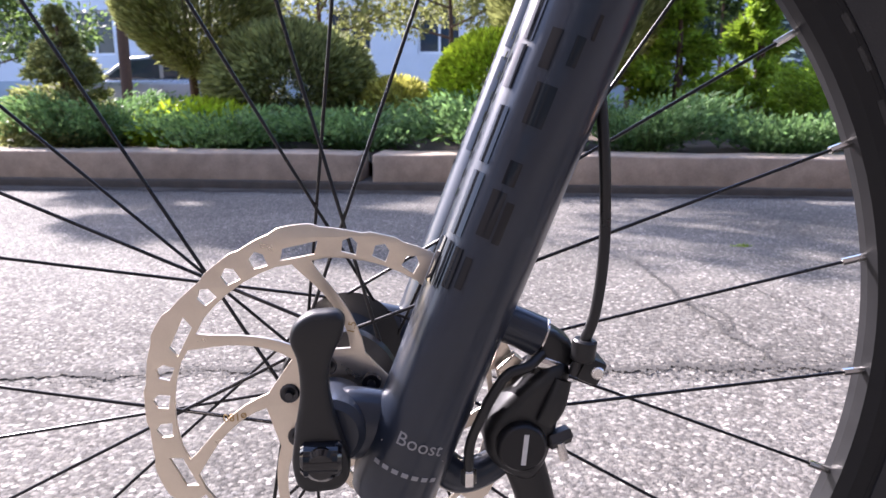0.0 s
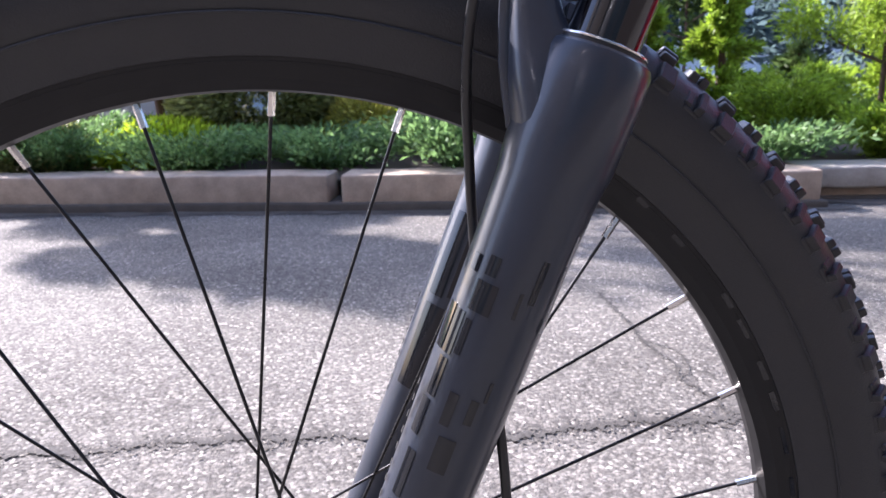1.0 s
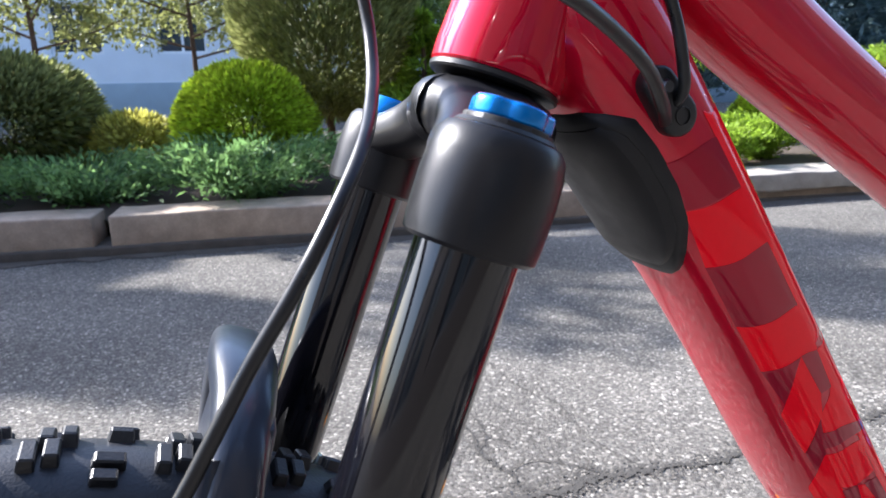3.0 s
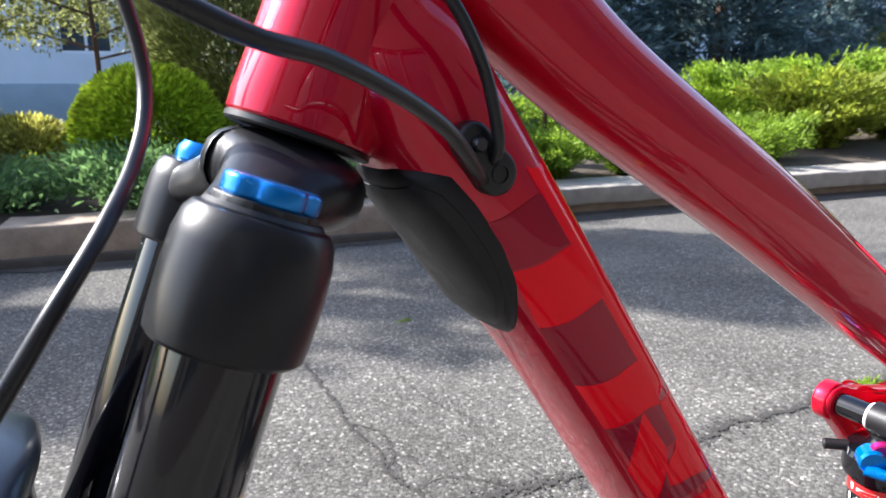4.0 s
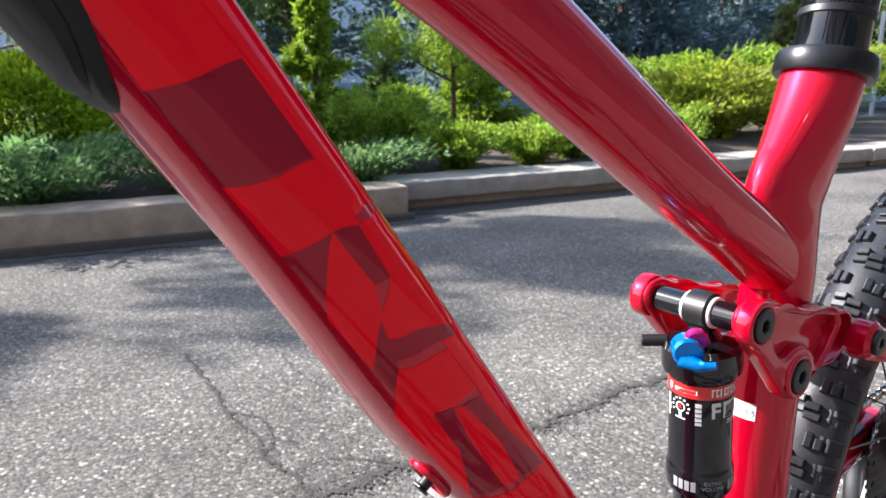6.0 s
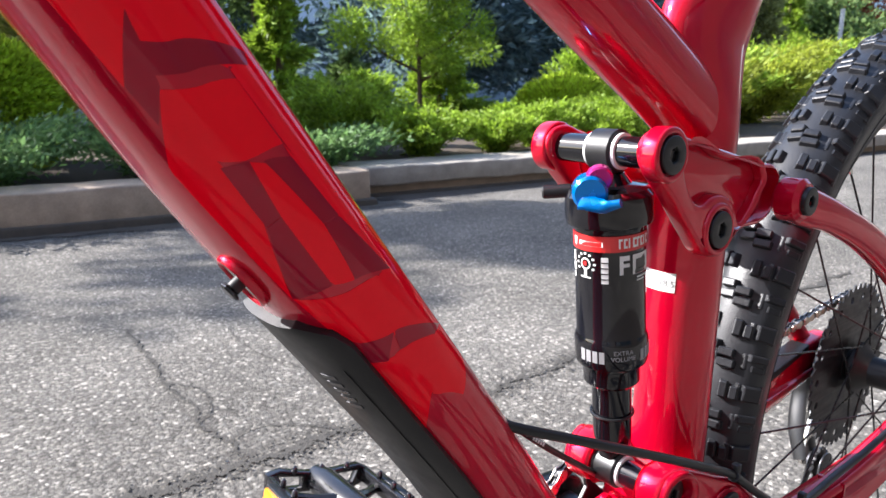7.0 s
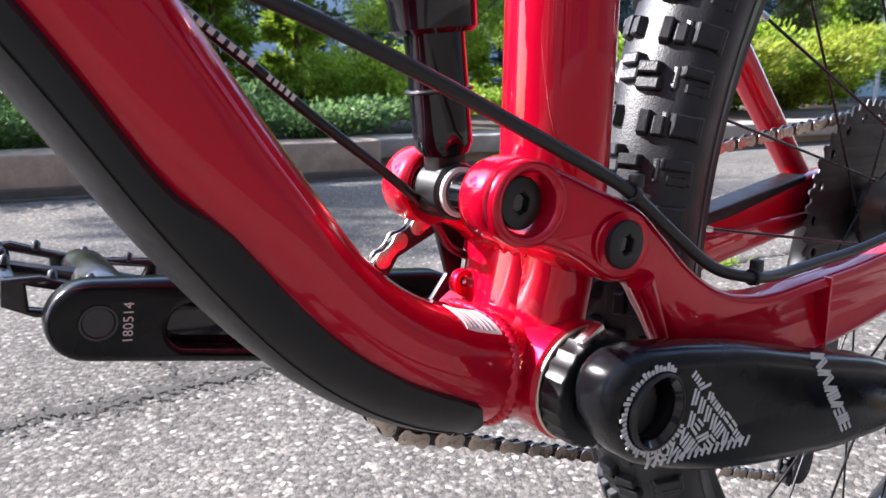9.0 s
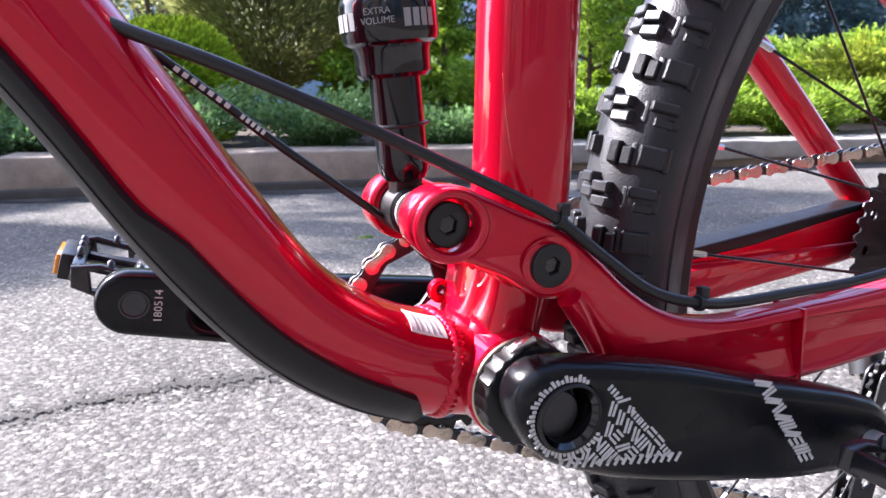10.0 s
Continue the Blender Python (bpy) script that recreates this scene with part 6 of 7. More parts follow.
for a0, a1, h0, h1 in ((-1.50, -1.38, 0.0580, 0.0640), (-1.50, -1.36, 0.0650, 0.0700), (-1.50, -1.40, 0.0712, 0.0745), (-1.12, -0.78, 0.0720, 0.0728)):
    band(h0, h1, a0, a1, RS + 0.0001, WHITE)
part("print", wrap(outline_mesh([circle(0, 0, 0.0036, 20), circle(0, 0, 0.0027, 20)], 0.0002, 0, Matrix.Translation((-0.95 * RS, -0.0640, 0))), U, -SH, RS + 0.0001, REF), WHITE, shock)
part("print", wrap(outline_mesh([[(-0.0010, 0), (0.0010, 0), (0.0010, -0.0045), (-0.0010, -0.0045)]], 0.0002, 0, Matrix.Translation((-0.95 * RS, -0.0676, 0))), U, -SH, RS + 0.0001, REF), WHITE, shock)
for k in range(9):
    a = radians(-120 + 30 * k)
    band(0.0640 - 0.0062 * math.cos(a) - 0.0006, 0.0640 - 0.0062 * math.cos(a) + 0.0006, -0.95 + 0.29 * math.sin(a) - 0.035, -0.95 + 0.29 * math.sin(a) + 0.035, RS + 0.0001, WHITE)
band(0.0625, 0.0650, -1.0, -0.9, RS + 0.0003, RED_PRINT)
part("print", wrap(words("EXTRA\nVOLUME", 0.0040, Matrix.Translation((0.10 * 0.0229, -0.1215, 0))), U, -SH, 0.0229, REF), GREY_PRINT, shock)
for a0 in (-1.12, 0.62):
    for k in range(4):
        band(0.1190, 0.1266, a0 + 0.19 * k, a0 + 0.19 * k + 0.14, 0.0229, GREY_PRINT)


# pivot hardware
def pivot(x, y, z, r, side, parent, raised=0.0):
    bolt = part("pivot_bolt", outline_mesh([circle(x, z, r, 28), hex_hole(x, z, r * 0.42)], 0.005, 0.0008, Matrix.Translation((0, y + side * raised, 0)) @ SIDE), PLASTIC, parent, "black hex-socket pivot bolt")
    part("socket", lathe(solid(r * 0.7, -0.001, 0.001, 0.0002), (x, y + side * (raised - 0.0008), z), (0, 1, 0), 20), STANCHION, bolt)
    return bolt


# rocker link
for side in (-1, 1):
    y = -0.0345 if side < 0 else 0.0405
    out = [(0.676, 0.645), (0.689, 0.6505), (0.7066, 0.6455), (0.7446, 0.6365), (0.7867, 0.6265), (0.8140, 0.6190), (0.8160, 0.6100), (0.8130, 0.5990), (0.8060, 0.5905), (0.7950, 0.5862), (0.7700, 0.5845), (0.7616, 0.5790), (0.7560, 0.5745), (0.7450, 0.5715), (0.7310, 0.5755), (0.7200, 0.5860), (0.6990, 0.6080), (0.6830, 0.6240), (0.6745, 0.6350)]
    hole = [(0.7040, 0.6395), (0.7454, 0.6310), (0.7940, 0.6165), (0.7890, 0.6080), (0.7800, 0.5965), (0.7680, 0.5905), (0.7625, 0.6000), (0.7520, 0.6080), (0.7380, 0.6100), (0.7240, 0.6060), (0.7130, 0.6120), (0.7040, 0.6270)]
    link = part("rocker_link", outline_mesh([out, hole], 0.013, 0.0028, Matrix.Translation((0, y, 0)) @ SIDE, True), RED, bike, "glossy red forged rocker link")
    part("link_web", outline_mesh([hole], 0.0050, 0.0005, Matrix.Translation((0, y - side * 0.0030, 0)) @ SIDE, True), RED, link)
    for x, z, r in ((0.688, 0.637, 0.0155), (0.743, 0.589, 0.0165)):
        part("link_boss", outline_mesh([circle(x, z, r, 32), circle(x, z, r - 0.0045, 28)], 0.012, 0.002, Matrix.Translation((0, y + side * 0.0025, 0)) @ SIDE), RED, link)
    pivot(0.688, y + side * 0.0072, 0.637, 0.0108, side, link)
    pivot(0.743, y + side * 0.007, 0.589, 0.0115, side, link)
    stay = part("seat_stay", sweep(spline([(0.812, side * 0.048, 0.603, 0.0125, 0.0085), (0.835, side * 0.050, 0.594, 0.0135, 0.0095), (0.870, side * 0.054, 0.583, 0.0115, 0.010), (0.930, side * 0.059, 0.557, 0.0115, 0.010), (1.00, side * 0.065, 0.512, 0.0115, 0.010), (1.08, side * 0.070, 0.447, 0.0115, 0.0095), (1.150, side * 0.074, 0.390, 0.012, 0.009), (1.180, side * 0.075, 0.371, 0.013, 0.008)], 6), 20, power=2.6), RED, bike, "glossy red seat stay")
    part("stay_boss", lathe(solid(0.0145, -0.009, 0.009, 0.003), (0.821, side * 0.048, 0.600), (0, 1, 0), 32), RED, stay)
    pivot(0.821, side * 0.0578, 0.600, 0.0095, side, stay)
part("link_bridge", sweep([(0.788, -0.034, 0.607, 0.010, 0.006), (0.788, 0, 0.605, 0.008, 0.005), (0.788, 0.040, 0.607, 0.010, 0.006)], 14, ref=(0, 0, 1)), RED, bike)


# chain stays with the forward shock yoke
def lean(me, side):
    for v in me.vertices:
        x = v.co.x
        v.co.y += (-0.0375 - np.interp(x, (0.70, 0.76, 0.83, 0.90, 1.2), (0.0, 0.0105, 0.019, 0.0265, 0.032)) if side < 0 else 0.018 + np.interp(x, (0.70, 0.76, 0.83, 0.90, 1.2), (0.0, 0.014, 0.027, 0.038, 0.047)))
    return me


for side in (-1, 1):
    out = [(0.6935, 0.4355), (0.7015, 0.4420), (0.713, 0.4432), (0.725, 0.4385), (0.745, 0.4290), (0.766, 0.4195), (0.780, 0.4075), (0.800, 0.389), (0.820, 0.3765), (0.842, 0.3700), (0.865, 0.3680), (0.888, 0.3695), (0.903, 0.3705), (0.95, 0.3725), (1.00, 0.377), (1.08, 0.388), (1.15, 0.396), (1.185, 0.392), (1.192, 0.372), (1.180, 0.353), (1.14, 0.350), (1.07, 0.343), (1.00, 0.337), (0.95, 0.332), (0.905, 0.329), (0.87, 0.328), (0.83, 0.331), (0.80, 0.343), (0.782, 0.368), (0.768, 0.386), (0.750, 0.390), (0.735, 0.400), (0.716, 0.4085), (0.7025, 0.4115), (0.694, 0.4180), (0.6910, 0.427)]
    me = outline_mesh([out, circle(0.7095, 0.4258, 0.0120, 12)], 0.019, 0.0045, SIDE, True)
    stay = part("chain_stay", lean(me, side), RED, bike, "glossy red chain stay with forged shock yoke")
    for x, z, r0, r1, h in ((0.7095, 0.4258, 0.0170, 0.0120, 0.003), (0.7545, 0.406, 0.0128, 0.0104, 0.0012)):
        me = outline_mesh([circle(x, z, r0, 36), circle(x, z, r1, 30)], 0.014 + h, 0.003, Matrix.Translation((0, side * 0.004, 0)) @ SIDE)
        part("yoke_boss", lean(me, side), RED, stay)
    pivot(0.7095, -0.0435 if side < 0 else 0.0235, 0.4258, 0.0104, side, stay)
    pivot(0.7545, -0.0580 if side < 0 else 0.046, 0.406, 0.0102, side, stay)
    part("stay_fin", sweep(spline([(0.764, side * 0.060, 0.390, 0.006, 0.006), (0.776, side * 0.058, 0.372, 0.0045, 0.005), (0.788, side * 0.056, 0.352, 0.004, 0.005), (0.795, side * 0.055, 0.338, 0.005, 0.006)], 5), 12), RED, stay)
    part("stay_seam", lean(outline_mesh([[(0.9045, 0.3292), (0.9065, 0.3292), (0.9050, 0.3703), (0.9030, 0.3703)]], 0.0206, 0.0004, SIDE), side), RED, stay)
part("stay_protector", lean(outline_mesh([[(0.93, 0.3745), (1.00, 0.382), (1.12, 0.396), (1.12, 0.390), (1.00, 0.372), (0.93, 0.366)]], 0.022, 0.002, SIDE), 1), GUARD, bike, "black rubber chain stay protector")
part("pivot_carrier", lathe(pipe(0.010, 0.0165, -0.037, 0.026, 0.002), (0.753, 0, 0.406), (0, 1, 0), 32), RED, bike)
part("carrier_web", sweep([(0.750, 0, 0.355, 0.018, 0.034), (0.755, 0, 0.385, 0.016, 0.036), (0.756, 0, 0.408, 0.014, 0.036)], 24, power=3.5), RED, bike)

# cranks, chainring, chain
def swing(me):
    """The arm leans outwards towards the pedal."""
    for v in me.vertices:
        v.co.y -= 0.11 * (v.co.x - 0.7515)
    return me


CB = Vector((0.7515, 0, 0.3425))
crank = part("crank_arm", swing(outline_mesh([[(0.7290, 0.3570), (0.7345, 0.3635), (0.7430, 0.3665), (0.7667, 0.3650), (0.7900, 0.3610), (0.8125, 0.3565), (0.8400, 0.3492), (0.8635, 0.3429), (0.8950, 0.3352), (0.9206, 0.3281), (0.9390, 0.3195), (0.9465, 0.3080), (0.9462, 0.2975), (0.9392, 0.2886), (0.9079, 0.2850), (0.8522, 0.2905), (0.7853, 0.3035), (0.7580, 0.3130), (0.7430, 0.3206), (0.7340, 0.3310), (0.7280, 0.3451)], circle(CB.x, CB.z, 0.0122, 28)], 0.024, 0.0075, Matrix.Translation((0, -0.070, 0)) @ SIDE, True)), CRANK, bike, "matte black crank arm with silver stripe graphics")
part("crank_bore", lathe([(0.0160, -0.0835), (0.0150, -0.0838), (0.0128, -0.081), (0.0125, -0.068), (0.0098, -0.067), (0.0098, -0.062), (0, -0.062)], CB, (0, 1, 0), 36), STANCHION, crank)
part("crank_ring", lathe(pipe(0.0148, 0.0162, -0.0840, -0.0805, 0.0005), CB, (0, 1, 0), 40), PLASTIC, crank)


def stripe(x0, z0, x1, z1, w, y=-0.0822, name="stripe"):
    d = Vector((x1 - x0, z1 - z0)).normalized() * w / 2
    loop = [(x0 - d.y, z0 + d.x), (x1 - d.y, z1 + d.x), (x1 + d.y, z1 - d.x), (x0 + d.y, z0 - d.x)]
    part(name, swing(outline_mesh([loop], 0.0003, 0.0, Matrix.Translation((0, y, 0)) @ SIDE)), SILVER_PRINT, crank)


# ticks round the bore, slanted strokes filling a block beside it, and a band of strokes near the pedal end
rnd = random.Random(8)
for k in range(40):
    a = radians(62 + 262 * k / 39)
    r0, r1 = 0.0168, 0.0186 + 0.0008 * (k % 3)
    stripe(CB.x + r0 * math.cos(a), CB.z + r0 * math.sin(a), CB.x + r1 * math.cos(a + 0.03), CB.z + r1 * math.sin(a + 0.03), 0.0015)


def hatch(ox, oz, ux, uz, vx, vz, rows, cols, keep, w):
    """Cells along u and down v, each filled with short parallel strokes in one of three directions."""
    for i in range(rows):
        for j in range(cols):
            lines = rnd.choice((((0.1, 0.1, 0.9, 0.1), (0.1, 0.42, 0.9, 0.42), (0.1, 0.74, 0.9, 0.74)), ((0.12, 0.05, 0.12, 0.9), (0.5, 0.05, 0.5, 0.9), (0.86, 0.05, 0.86, 0.9)), ((0.1, 0.9, 0.75, 0.1), (0.45, 0.95, 1.0, 0.2)), ((0.1, 0.1, 0.75, 0.9), (0.5, 0.05, 1.0, 0.75))))
            for a, b, c, d in lines:
                p = [(ox + ux * (j + q) + vx * (i + r), oz + uz * (j + q) + vz * (i + r)) for q, r in ((a, b), ((a + c) / 2, (b + d) / 2), (c, d))]
                kept = [keep(*e) for e in p]
                if all(kept):
                    stripe(*p[0], *p[2], w)
                elif kept[0] and kept[1]:
                    stripe(*p[0], *p[1], w)
                elif kept[1] and kept[2]:
                    stripe(*p[1], *p[2], w)


def in_block(x, z):
    clear = (x - CB.x) ** 2 + (z - CB.z) ** 2 > 0.0192 ** 2
    return clear and z < 0.3605 - (x - 0.754) * 0.22 and z < 0.357 - (x - 0.774) * 1.158 and z > 0.3205 - (x - 0.737) * 0.107


hatch(0.7745, 0.3580, 0.0042, -0.0048, -0.0056, -0.0049, 6, 12, in_block, 0.0012)
for k in range(16):
    x, z = 0.7480 + 0.0041 * k, 0.3208 - 0.00045 * k
    stripe(x - 0.0012, z - 0.0024, x + 0.0012, z + 0.0020, 0.0015)
hatch(0.8480, 0.3475, 0.0036, -0.0050, 0.0105, 0.0006, 1, 10, lambda x, z: z > 0.295, 0.0015)

far = part("crank_arm", outline_mesh([capsule(BB.x, BB.z, 0.027, 0.5765, 0.3735, 0.0178, 16), capsule(0.617, 0.3635, 0.0100, 0.68, 0.352, 0.013, 8)], 0.016, 0.004, Matrix.Translation((0, 0.083, -0.0015)) @ SIDE), CRANK, bike, "matte black crank arm with cast pocket")
part("pocket_floor", outline_mesh([capsule(0.617, 0.3635, 0.0100, 0.68, 0.352, 0.013, 8)], 0.004, 0.0005, Matrix.Translation((0, 0.087, -0.0015)) @ SIDE), STANCHION, far)
part("pedal_thread", lathe([(0, 0.0004), (0.0062, 0.0004), (0.0066, 0.0), (0.0068, -0.0008), (0.0078, -0.0008), (0.0080, 0.003), (0, 0.003)], (0.5785, 0.0743, 0.372), (0, 1, 0), 28), DARK_STEEL, far)
READ = Matrix(((1, 0, 0, 0), (0, 0, -1, 0), (0, 1, 0, 0), (0, 0, 0, 1)))
part("cast_number", words("180514", 0.0060, Matrix.Translation((0.5905, 0.0749, 0.3695)) @ READ @ Matrix.Rotation(radians(82), 4, "Z"), spacing=1.05), SILVER_PRINT, far)


def pedal(x, y, z, out, tilt, label, ends=(-1, 1)):
    """A resin cage pedal on its axle; out: +1 away from the far crank, -1 from the near one."""
    m = Matrix.Translation((x, y, z)) @ Matrix.Rotation(radians(tilt), 4, "Y")
    ped = part("pedal", lathe([(0.006, -0.055), (0.011, -0.045), (0.0125, -0.02), (0.0125, 0.03), (0.010, 0.046), (0.0, 0.047), (0.0, -0.055)], (x, y, z), (0, out, 0), 24), PEDAL, bike, label)
    for sx in (-1, 1):
        part("cage_bar", box((0.007, 0.078, 0.011), m @ Matrix.Translation((sx * 0.0425, 0.002, 0.001)), 0.0015), PEDAL, ped)
    for sy, span in ((-0.040, 0.031), (0.044, 0.036)):
        side = [(-0.046, 0.006), (-span, 0.0095), (-0.012, 0.0065), (0.012, 0.0065), (span, 0.0095), (0.046, 0.006), (0.044, -0.006), (span, -0.0095), (-span, -0.0095), (-0.044, -0.006)]
        wins = [[(-0.036, 0.0045), (-0.016, 0.0030), (-0.014, -0.0060), (-0.033, -0.0060)], [(0.036, 0.0045), (0.016, 0.0030), (0.014, -0.0060), (0.033, -0.0060)]]
        part("side_plate", outline_mesh([side] + wins, 0.0075, 0.0012, m @ Matrix.Translation((0, sy, 0)) @ SIDE), PEDAL, ped)
    for sx in (-1, 1):
        part("cross_rib", sweep(spline([(*(m @ Vector((sx * 0.040, 0.018, 0.0))), 0.004, 0.004), (*(m @ Vector((sx * 0.022, 0.006, 0.001))), 0.005, 0.004), (*(m @ Vector((sx * 0.008, 0.0, 0.001))), 0.007, 0.006)], 5), 10, ref=(0.1, 1, 0.2)), PEDAL, ped)
    part("pedal_axle", lathe(solid(0.006, 0, 0.022, 0.001), (x, y - out * 0.066, z), (0, out, 0), 16), STEEL, ped)
    for px, py in ((-0.043, -0.014), (-0.043, 0.004), (-0.043, 0.022), (0.043, -0.02), (0.043, 0.0), (0.043, 0.02), (-0.026, -0.039), (-0.01, -0.039), (0.008, -0.039), (0.024, -0.039), (-0.024, 0.041), (0.0, 0.041), (0.024, 0.041)):
        part("pin", box((0.005, 0.005, 0.006), m @ Matrix.Translation((px, py, 0.0095)), 0.0012, 1, 0.7), DARK_STEEL, ped)
    for sx in ends:
        holder = part("reflector_holder", box((0.008, 0.046, 0.016), m @ Matrix.Translation((sx * 0.049, 0.006, -0.001)), 0.0015), PLASTIC, ped)
        part("reflector", box((0.004, 0.040, 0.0125), m @ Matrix.Translation((sx * 0.0535, 0.006, -0.001)), 0.001), AMBER, holder, "amber pedal reflector")


pedal(0.590, 0.152, 0.370, 1, 16, "black resin pedal with amber reflectors")
pedal(0.929, -0.163, 0.303, -1, 10, "black resin cage pedal on the crank arm", ())

RING_Y = 0.050
ring_r = 0.0647
tooth = []
for k in range(32 * 4):
    r = ring_r + (0.0032, 0.0032, -0.0028, -0.0028)[k % 4]
    a = 2 * math.pi * (k + 0.5) / 128
    tooth.append((BB.x + r * math.cos(a), BB.z + r * math.sin(a)))
wins = []
for k in range(5):
    b = radians(72 * k + 57)
    wins.append([(BB.x + r * math.cos(b + radians(q)), BB.z + r * math.sin(b + radians(q))) for r, q in ((0.0565, -26), (0.0580, 0), (0.0565, 26), (0.032, 28), (0.025, 0), (0.032, -28))])
part("chainring", outline_mesh([tooth] + wins + [circle(BB.x, BB.z, 0.015, 20)], 0.0035, 0.0005, Matrix.Translation((0, RING_Y, 0)) @ SIDE), PLASTIC, bike, "black chainring")
part("crank_axle", lathe(solid(0.012, -0.075, 0.08, 0.001), BB, (0, 1, 0), 24), DARK_STEEL, bike)

cog_r = 0.072
path = []
for k in range(7):
    t = k / 6
    path.append((1.179 + (BB.x - 1.179) * t, 0.042 + (RING_Y - 0.042) * t, 0.371 + cog_r + 0.002 + (BB.z + ring_r - 0.371 - cog_r - 0.002) * t))
for k in range(1, 15):
    a = radians(90 + 172 * k / 14)
    path.append((BB.x + ring_r * math.cos(a), RING_Y, BB.z + ring_r * math.sin(a)))
end = Vector((1.146, 0.046, 0.106))
for k in range(1, 8):
    t = k / 7
    s = path[20]
    path.append((s[0] + (end.x - s[0]) * t, s[1] + (end.y - s[1]) * t, s[2] + (end.z - s[2]) * t))
pts = [Vector(p) for p in path]
dist = [0.0]
for a, b in zip(pts, pts[1:]):
    dist.append(dist[-1] + (b - a).length)
chain = part("chain", sweep([(*p, 0.0016, 0.0016) for p in pts], 6), DARK_STEEL, bike, "silver and black roller chain", 180)
plate_out = outline_mesh([[(-0.0064 + 0.0045 * math.cos(a), 0.0045 * math.sin(a)) for a in [radians(50 + 260 * k / 10) for k in range(11)]] + [(0, -0.0029)] + [(0.0064 + 0.0045 * math.cos(a), 0.0045 * math.sin(a)) for a in [radians(-130 + 260 * k / 10) for k in range(11)]] + [(0, 0.0029)]], 0.0011, 0.0002, ID)


def link_mesh(name, gap, material, rollers):
    bm = bmesh.new()
    for s in (-1, 1):
        b = bmesh.new()
        b.from_mesh(plate_out)
        b.transform(Matrix.Translation((0, 0, s * gap)))
        bm = join(bm, b)
    for s in (-1, 1):
        r, h = (0.0036, gap) if rollers else (0.0018, gap + 0.0009)
        bm = join(bm, lathe([(0, -h), (r, -h), (r, h), (0, h)], (s * 0.00635, 0, 0), (0, 0, 1), 10))
    me = bpy.data.meshes.new(name)
    bmesh.ops.recalc_face_normals(bm, faces=bm.faces[:])
    bm.to_mesh(me)
    bm.free()
    me.materials.append(material)
    me.shade_smooth()
    me.set_sharp_from_angle(angle=radians(40))
    return me


OUTER, INNER = link_mesh("outer_link", 0.0030, CHAIN, False), link_mesh("inner_link", 0.0018, DARK_STEEL, True)
count = int(dist[-1] / 0.0127)
for k in range(count):
    ends = [Vector([np.interp((k + q) * 0.0127, dist, [p[i] for p in pts]) for i in range(3)]) for q in (0, 1)]
    d = (ends[1] - ends[0]).normalized()
    w = Vector((0, 1, 0))
    w = (w - d * d.dot(w)).normalized()
    m = Matrix.Translation((ends[0] + ends[1]) / 2) @ Matrix((d, w.cross(d), w)).transposed().to_4x4()
    piece("link", OUTER if k % 2 else INNER, m, chain)

# cassette and rear derailleur
for i, (n, yy) in enumerate(((46, 0.0335), (40, 0.037), (36, 0.0405), (32, 0.044), (28, 0.0475), (24, 0.051), (21, 0.0545), (18, 0.058), (15, 0.0615), (12, 0.065))):
    r = n * 0.0127 / (2 * math.pi)
    tooth = []
    for k in range(n * 4):
        q = r + (0.0028, 0.0028, -0.0030, -0.0030)[k % 4]
        tooth.append((HUB.x + q * math.cos(2 * math.pi * k / (4 * n)), HUB.z + q * math.sin(2 * math.pi * k / (4 * n))))
    holes = [circle(HUB.x, HUB.z, 0.018, 20)]
    if r > 0.05:
        for k in range(18):
            a = 2 * math.pi * (k + 0.5 * (i % 2)) / 18
            holes.append(circle(HUB.x + (r - 0.012) * math.cos(a), HUB.z + (r - 0.012) * math.sin(a), 0.0042, 10))
    part("cog", outline_mesh([tooth] + holes, 0.0018, 0.0003, Matrix.Translation((0, yy, 0)) @ SIDE), COG, bike)
part("cassette_body", lathe(solid(0.0195, 0.030, 0.068, 0.001), HUB, (0, 1, 0), 28), PLASTIC, bike)
der = part("rear_derailleur", sweep(spline([(1.185, 0.078, 0.345, 0.010, 0.008), (1.195, 0.082, 0.310, 0.013, 0.012), (1.180, 0.075, 0.270, 0.015, 0.013), (1.168, 0.060, 0.235, 0.014, 0.012)], 6), 18, power=3), PLASTIC, bike, "black rear derailleur with silver linkage")
part("derailleur_link", outline_mesh([capsule(1.190, 0.315, 0.009, 1.166, 0.240, 0.010)], 0.006, 0.001, Matrix.Translation((0, 0.062, 0)) @ SIDE), SILVER, der)
for yy in (0.039, 0.053):
    part("cage", outline_mesh([capsule(1.170, 0.235, 0.017, 1.148, 0.120, 0.016), capsule(1.167, 0.215, 0.006, 1.153, 0.145, 0.006)], 0.0025, 0.0006, Matrix.Translation((0, yy, 0)) @ SIDE), DARK_STEEL, der)
for x, z in ((1.170, 0.235), (1.148, 0.120)):
    loop = [((0.0215 if k % 4 < 2 else 0.0175) * math.cos(2 * math.pi * k / 48) + x, (0.0215 if k % 4 < 2 else 0.0175) * math.sin(2 * math.pi * k / 48) + z) for k in range(48)]
    part("pulley", outline_mesh([loop, circle(x, z, 0.005, 12)], 0.004, 0.0006, Matrix.Translation((0, 0.046, 0)) @ SIDE), PLASTIC, der)
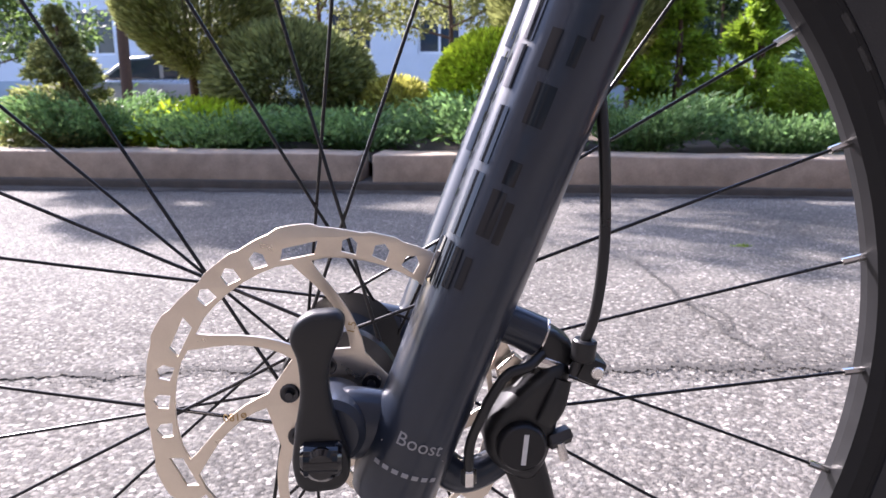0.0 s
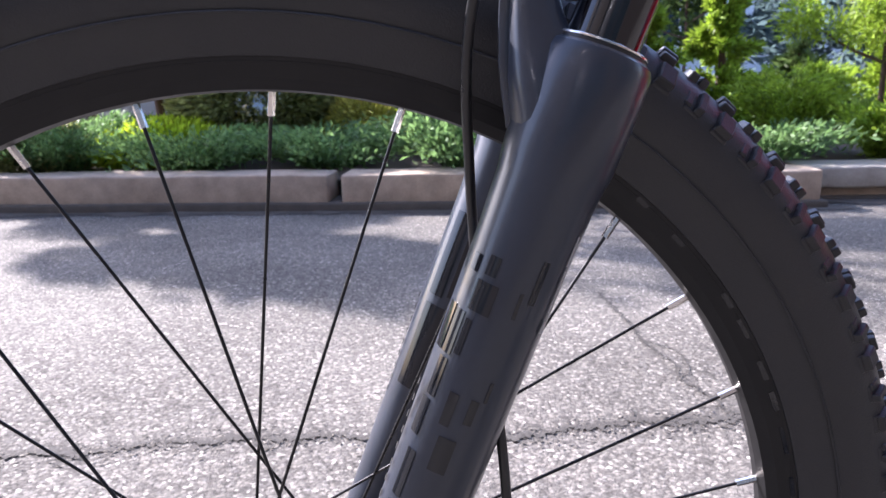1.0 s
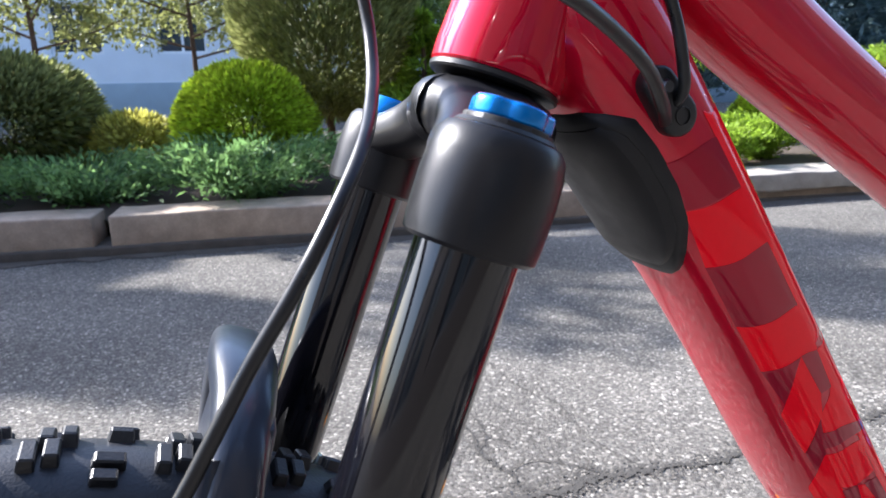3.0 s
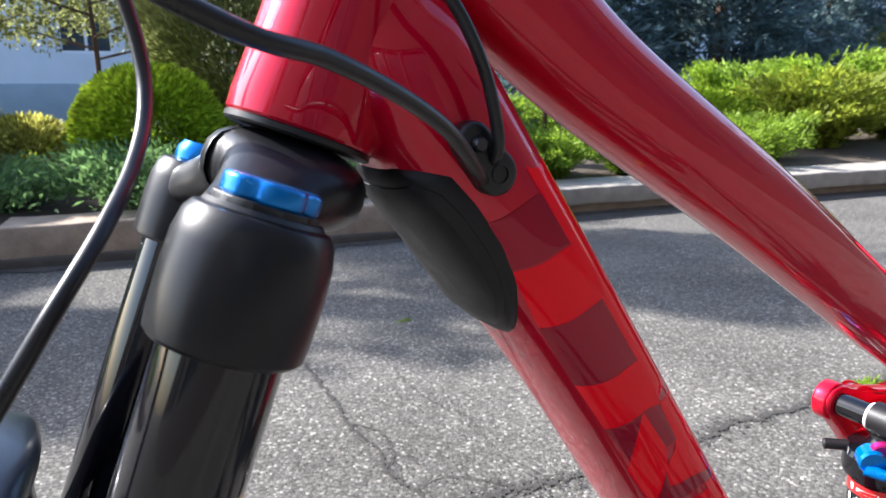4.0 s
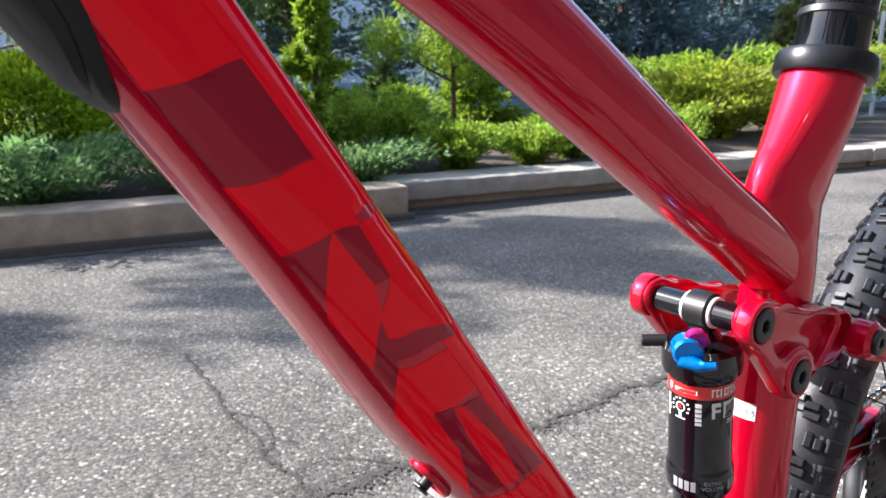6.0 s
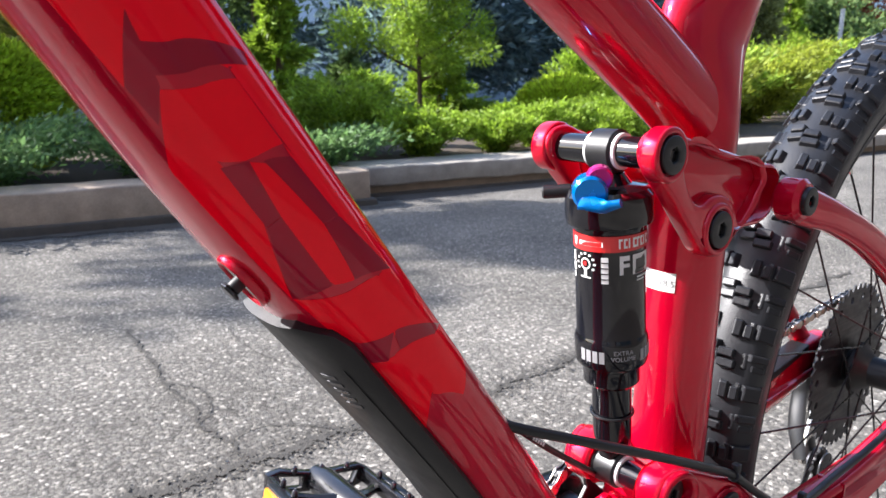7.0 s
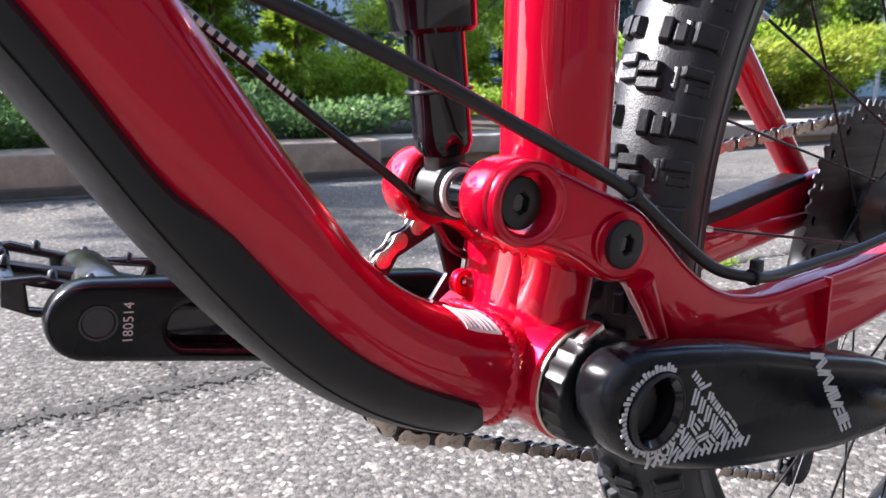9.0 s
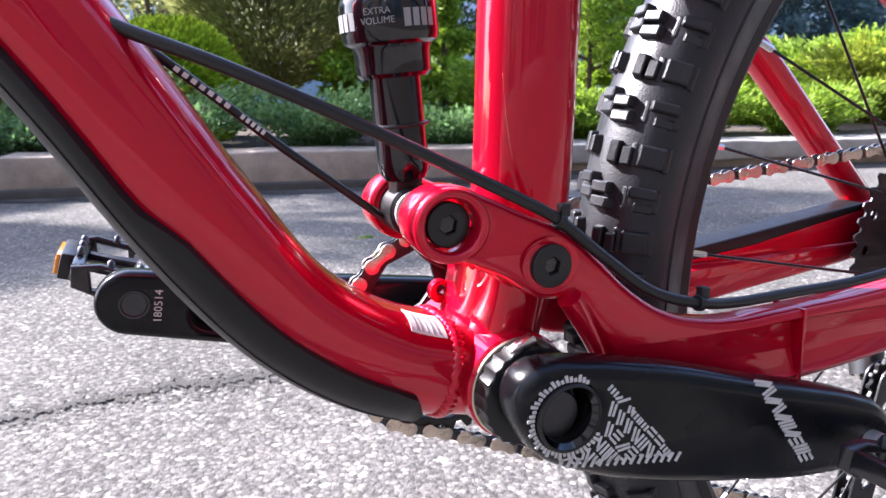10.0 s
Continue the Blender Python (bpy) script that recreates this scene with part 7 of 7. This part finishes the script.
part("axle_end", lathe(solid(0.009, -0.085, 0.085, 0.002), HUB, (0, 1, 0), 20), DARK_STEEL, bike)

# cables along the lower frame
hose("rear_brake_hose", [(0.556, -0.010, 0.522), (0.583, -0.026, 0.507), (0.619, -0.040, 0.4925), (0.662, -0.048, 0.4735), (0.712, -0.053, 0.450), (0.740, -0.056, 0.4365), (0.758, -0.058, 0.4265), (0.782, -0.063, 0.4070), (0.806, -0.067, 0.3900), (0.830, -0.071, 0.3825), (0.857, -0.070, 0.3790), (0.90, -0.069, 0.3790), (0.95, -0.070, 0.3805), (1.02, -0.072, 0.389), (1.10, -0.075, 0.404), (1.15, -0.07, 0.43)], 0.0028, HOSE, bike, "black rear brake hose held by cable ties")
cable = hose("shift_cable", [(0.560, 0.006, 0.522), (0.594, 0.004, 0.501), (0.623, 0.002, 0.4785), (0.647, 0.002, 0.459), (0.689, 0.004, 0.4275), (0.714, 0.018, 0.408), (0.735, 0.032, 0.39), (0.77, 0.04, 0.375), (0.80, 0.042, 0.365)], 0.0021, HOSE, bike, "black shift cable with white print")
CX = (0.560, 0.594, 0.623, 0.647, 0.689)
for x0, x1, n in ((0.604, 0.6265, 7), (0.6300, 0.6405, 5)):
    for k in range(n):
        x = x0 + (x1 - x0) * (k + 0.5) / n
        p = Vector((x, np.interp(x, CX, (0.006, 0.004, 0.002, 0.002, 0.004)), np.interp(x, CX, (0.522, 0.501, 0.4785, 0.459, 0.4275))))
        part("cable_print", box(((x1 - x0) / n * 0.75, 0.0008, 0.0022), Matrix.Translation(p + Vector((0, -0.0021, 0.0003))) @ Matrix.Rotation(radians(38), 4, "Y")), WHITE, cable)
for x, y, z, a in ((0.7585, -0.058, 0.4262, 32), (0.832, -0.0712, 0.3822, 10)):
    tie = part("cable_tie", lathe(pipe(0.0029, 0.0041, -0.0016, 0.0016, 0.0003), (x, y, z), (math.cos(radians(a)), 0, -math.sin(radians(a))), 16), PLASTIC, bike)
    part("tie_head", box((0.005, 0.005, 0.006), Matrix.Translation((x + 0.002, y, z + 0.005)), 0.0008), PLASTIC, tie)
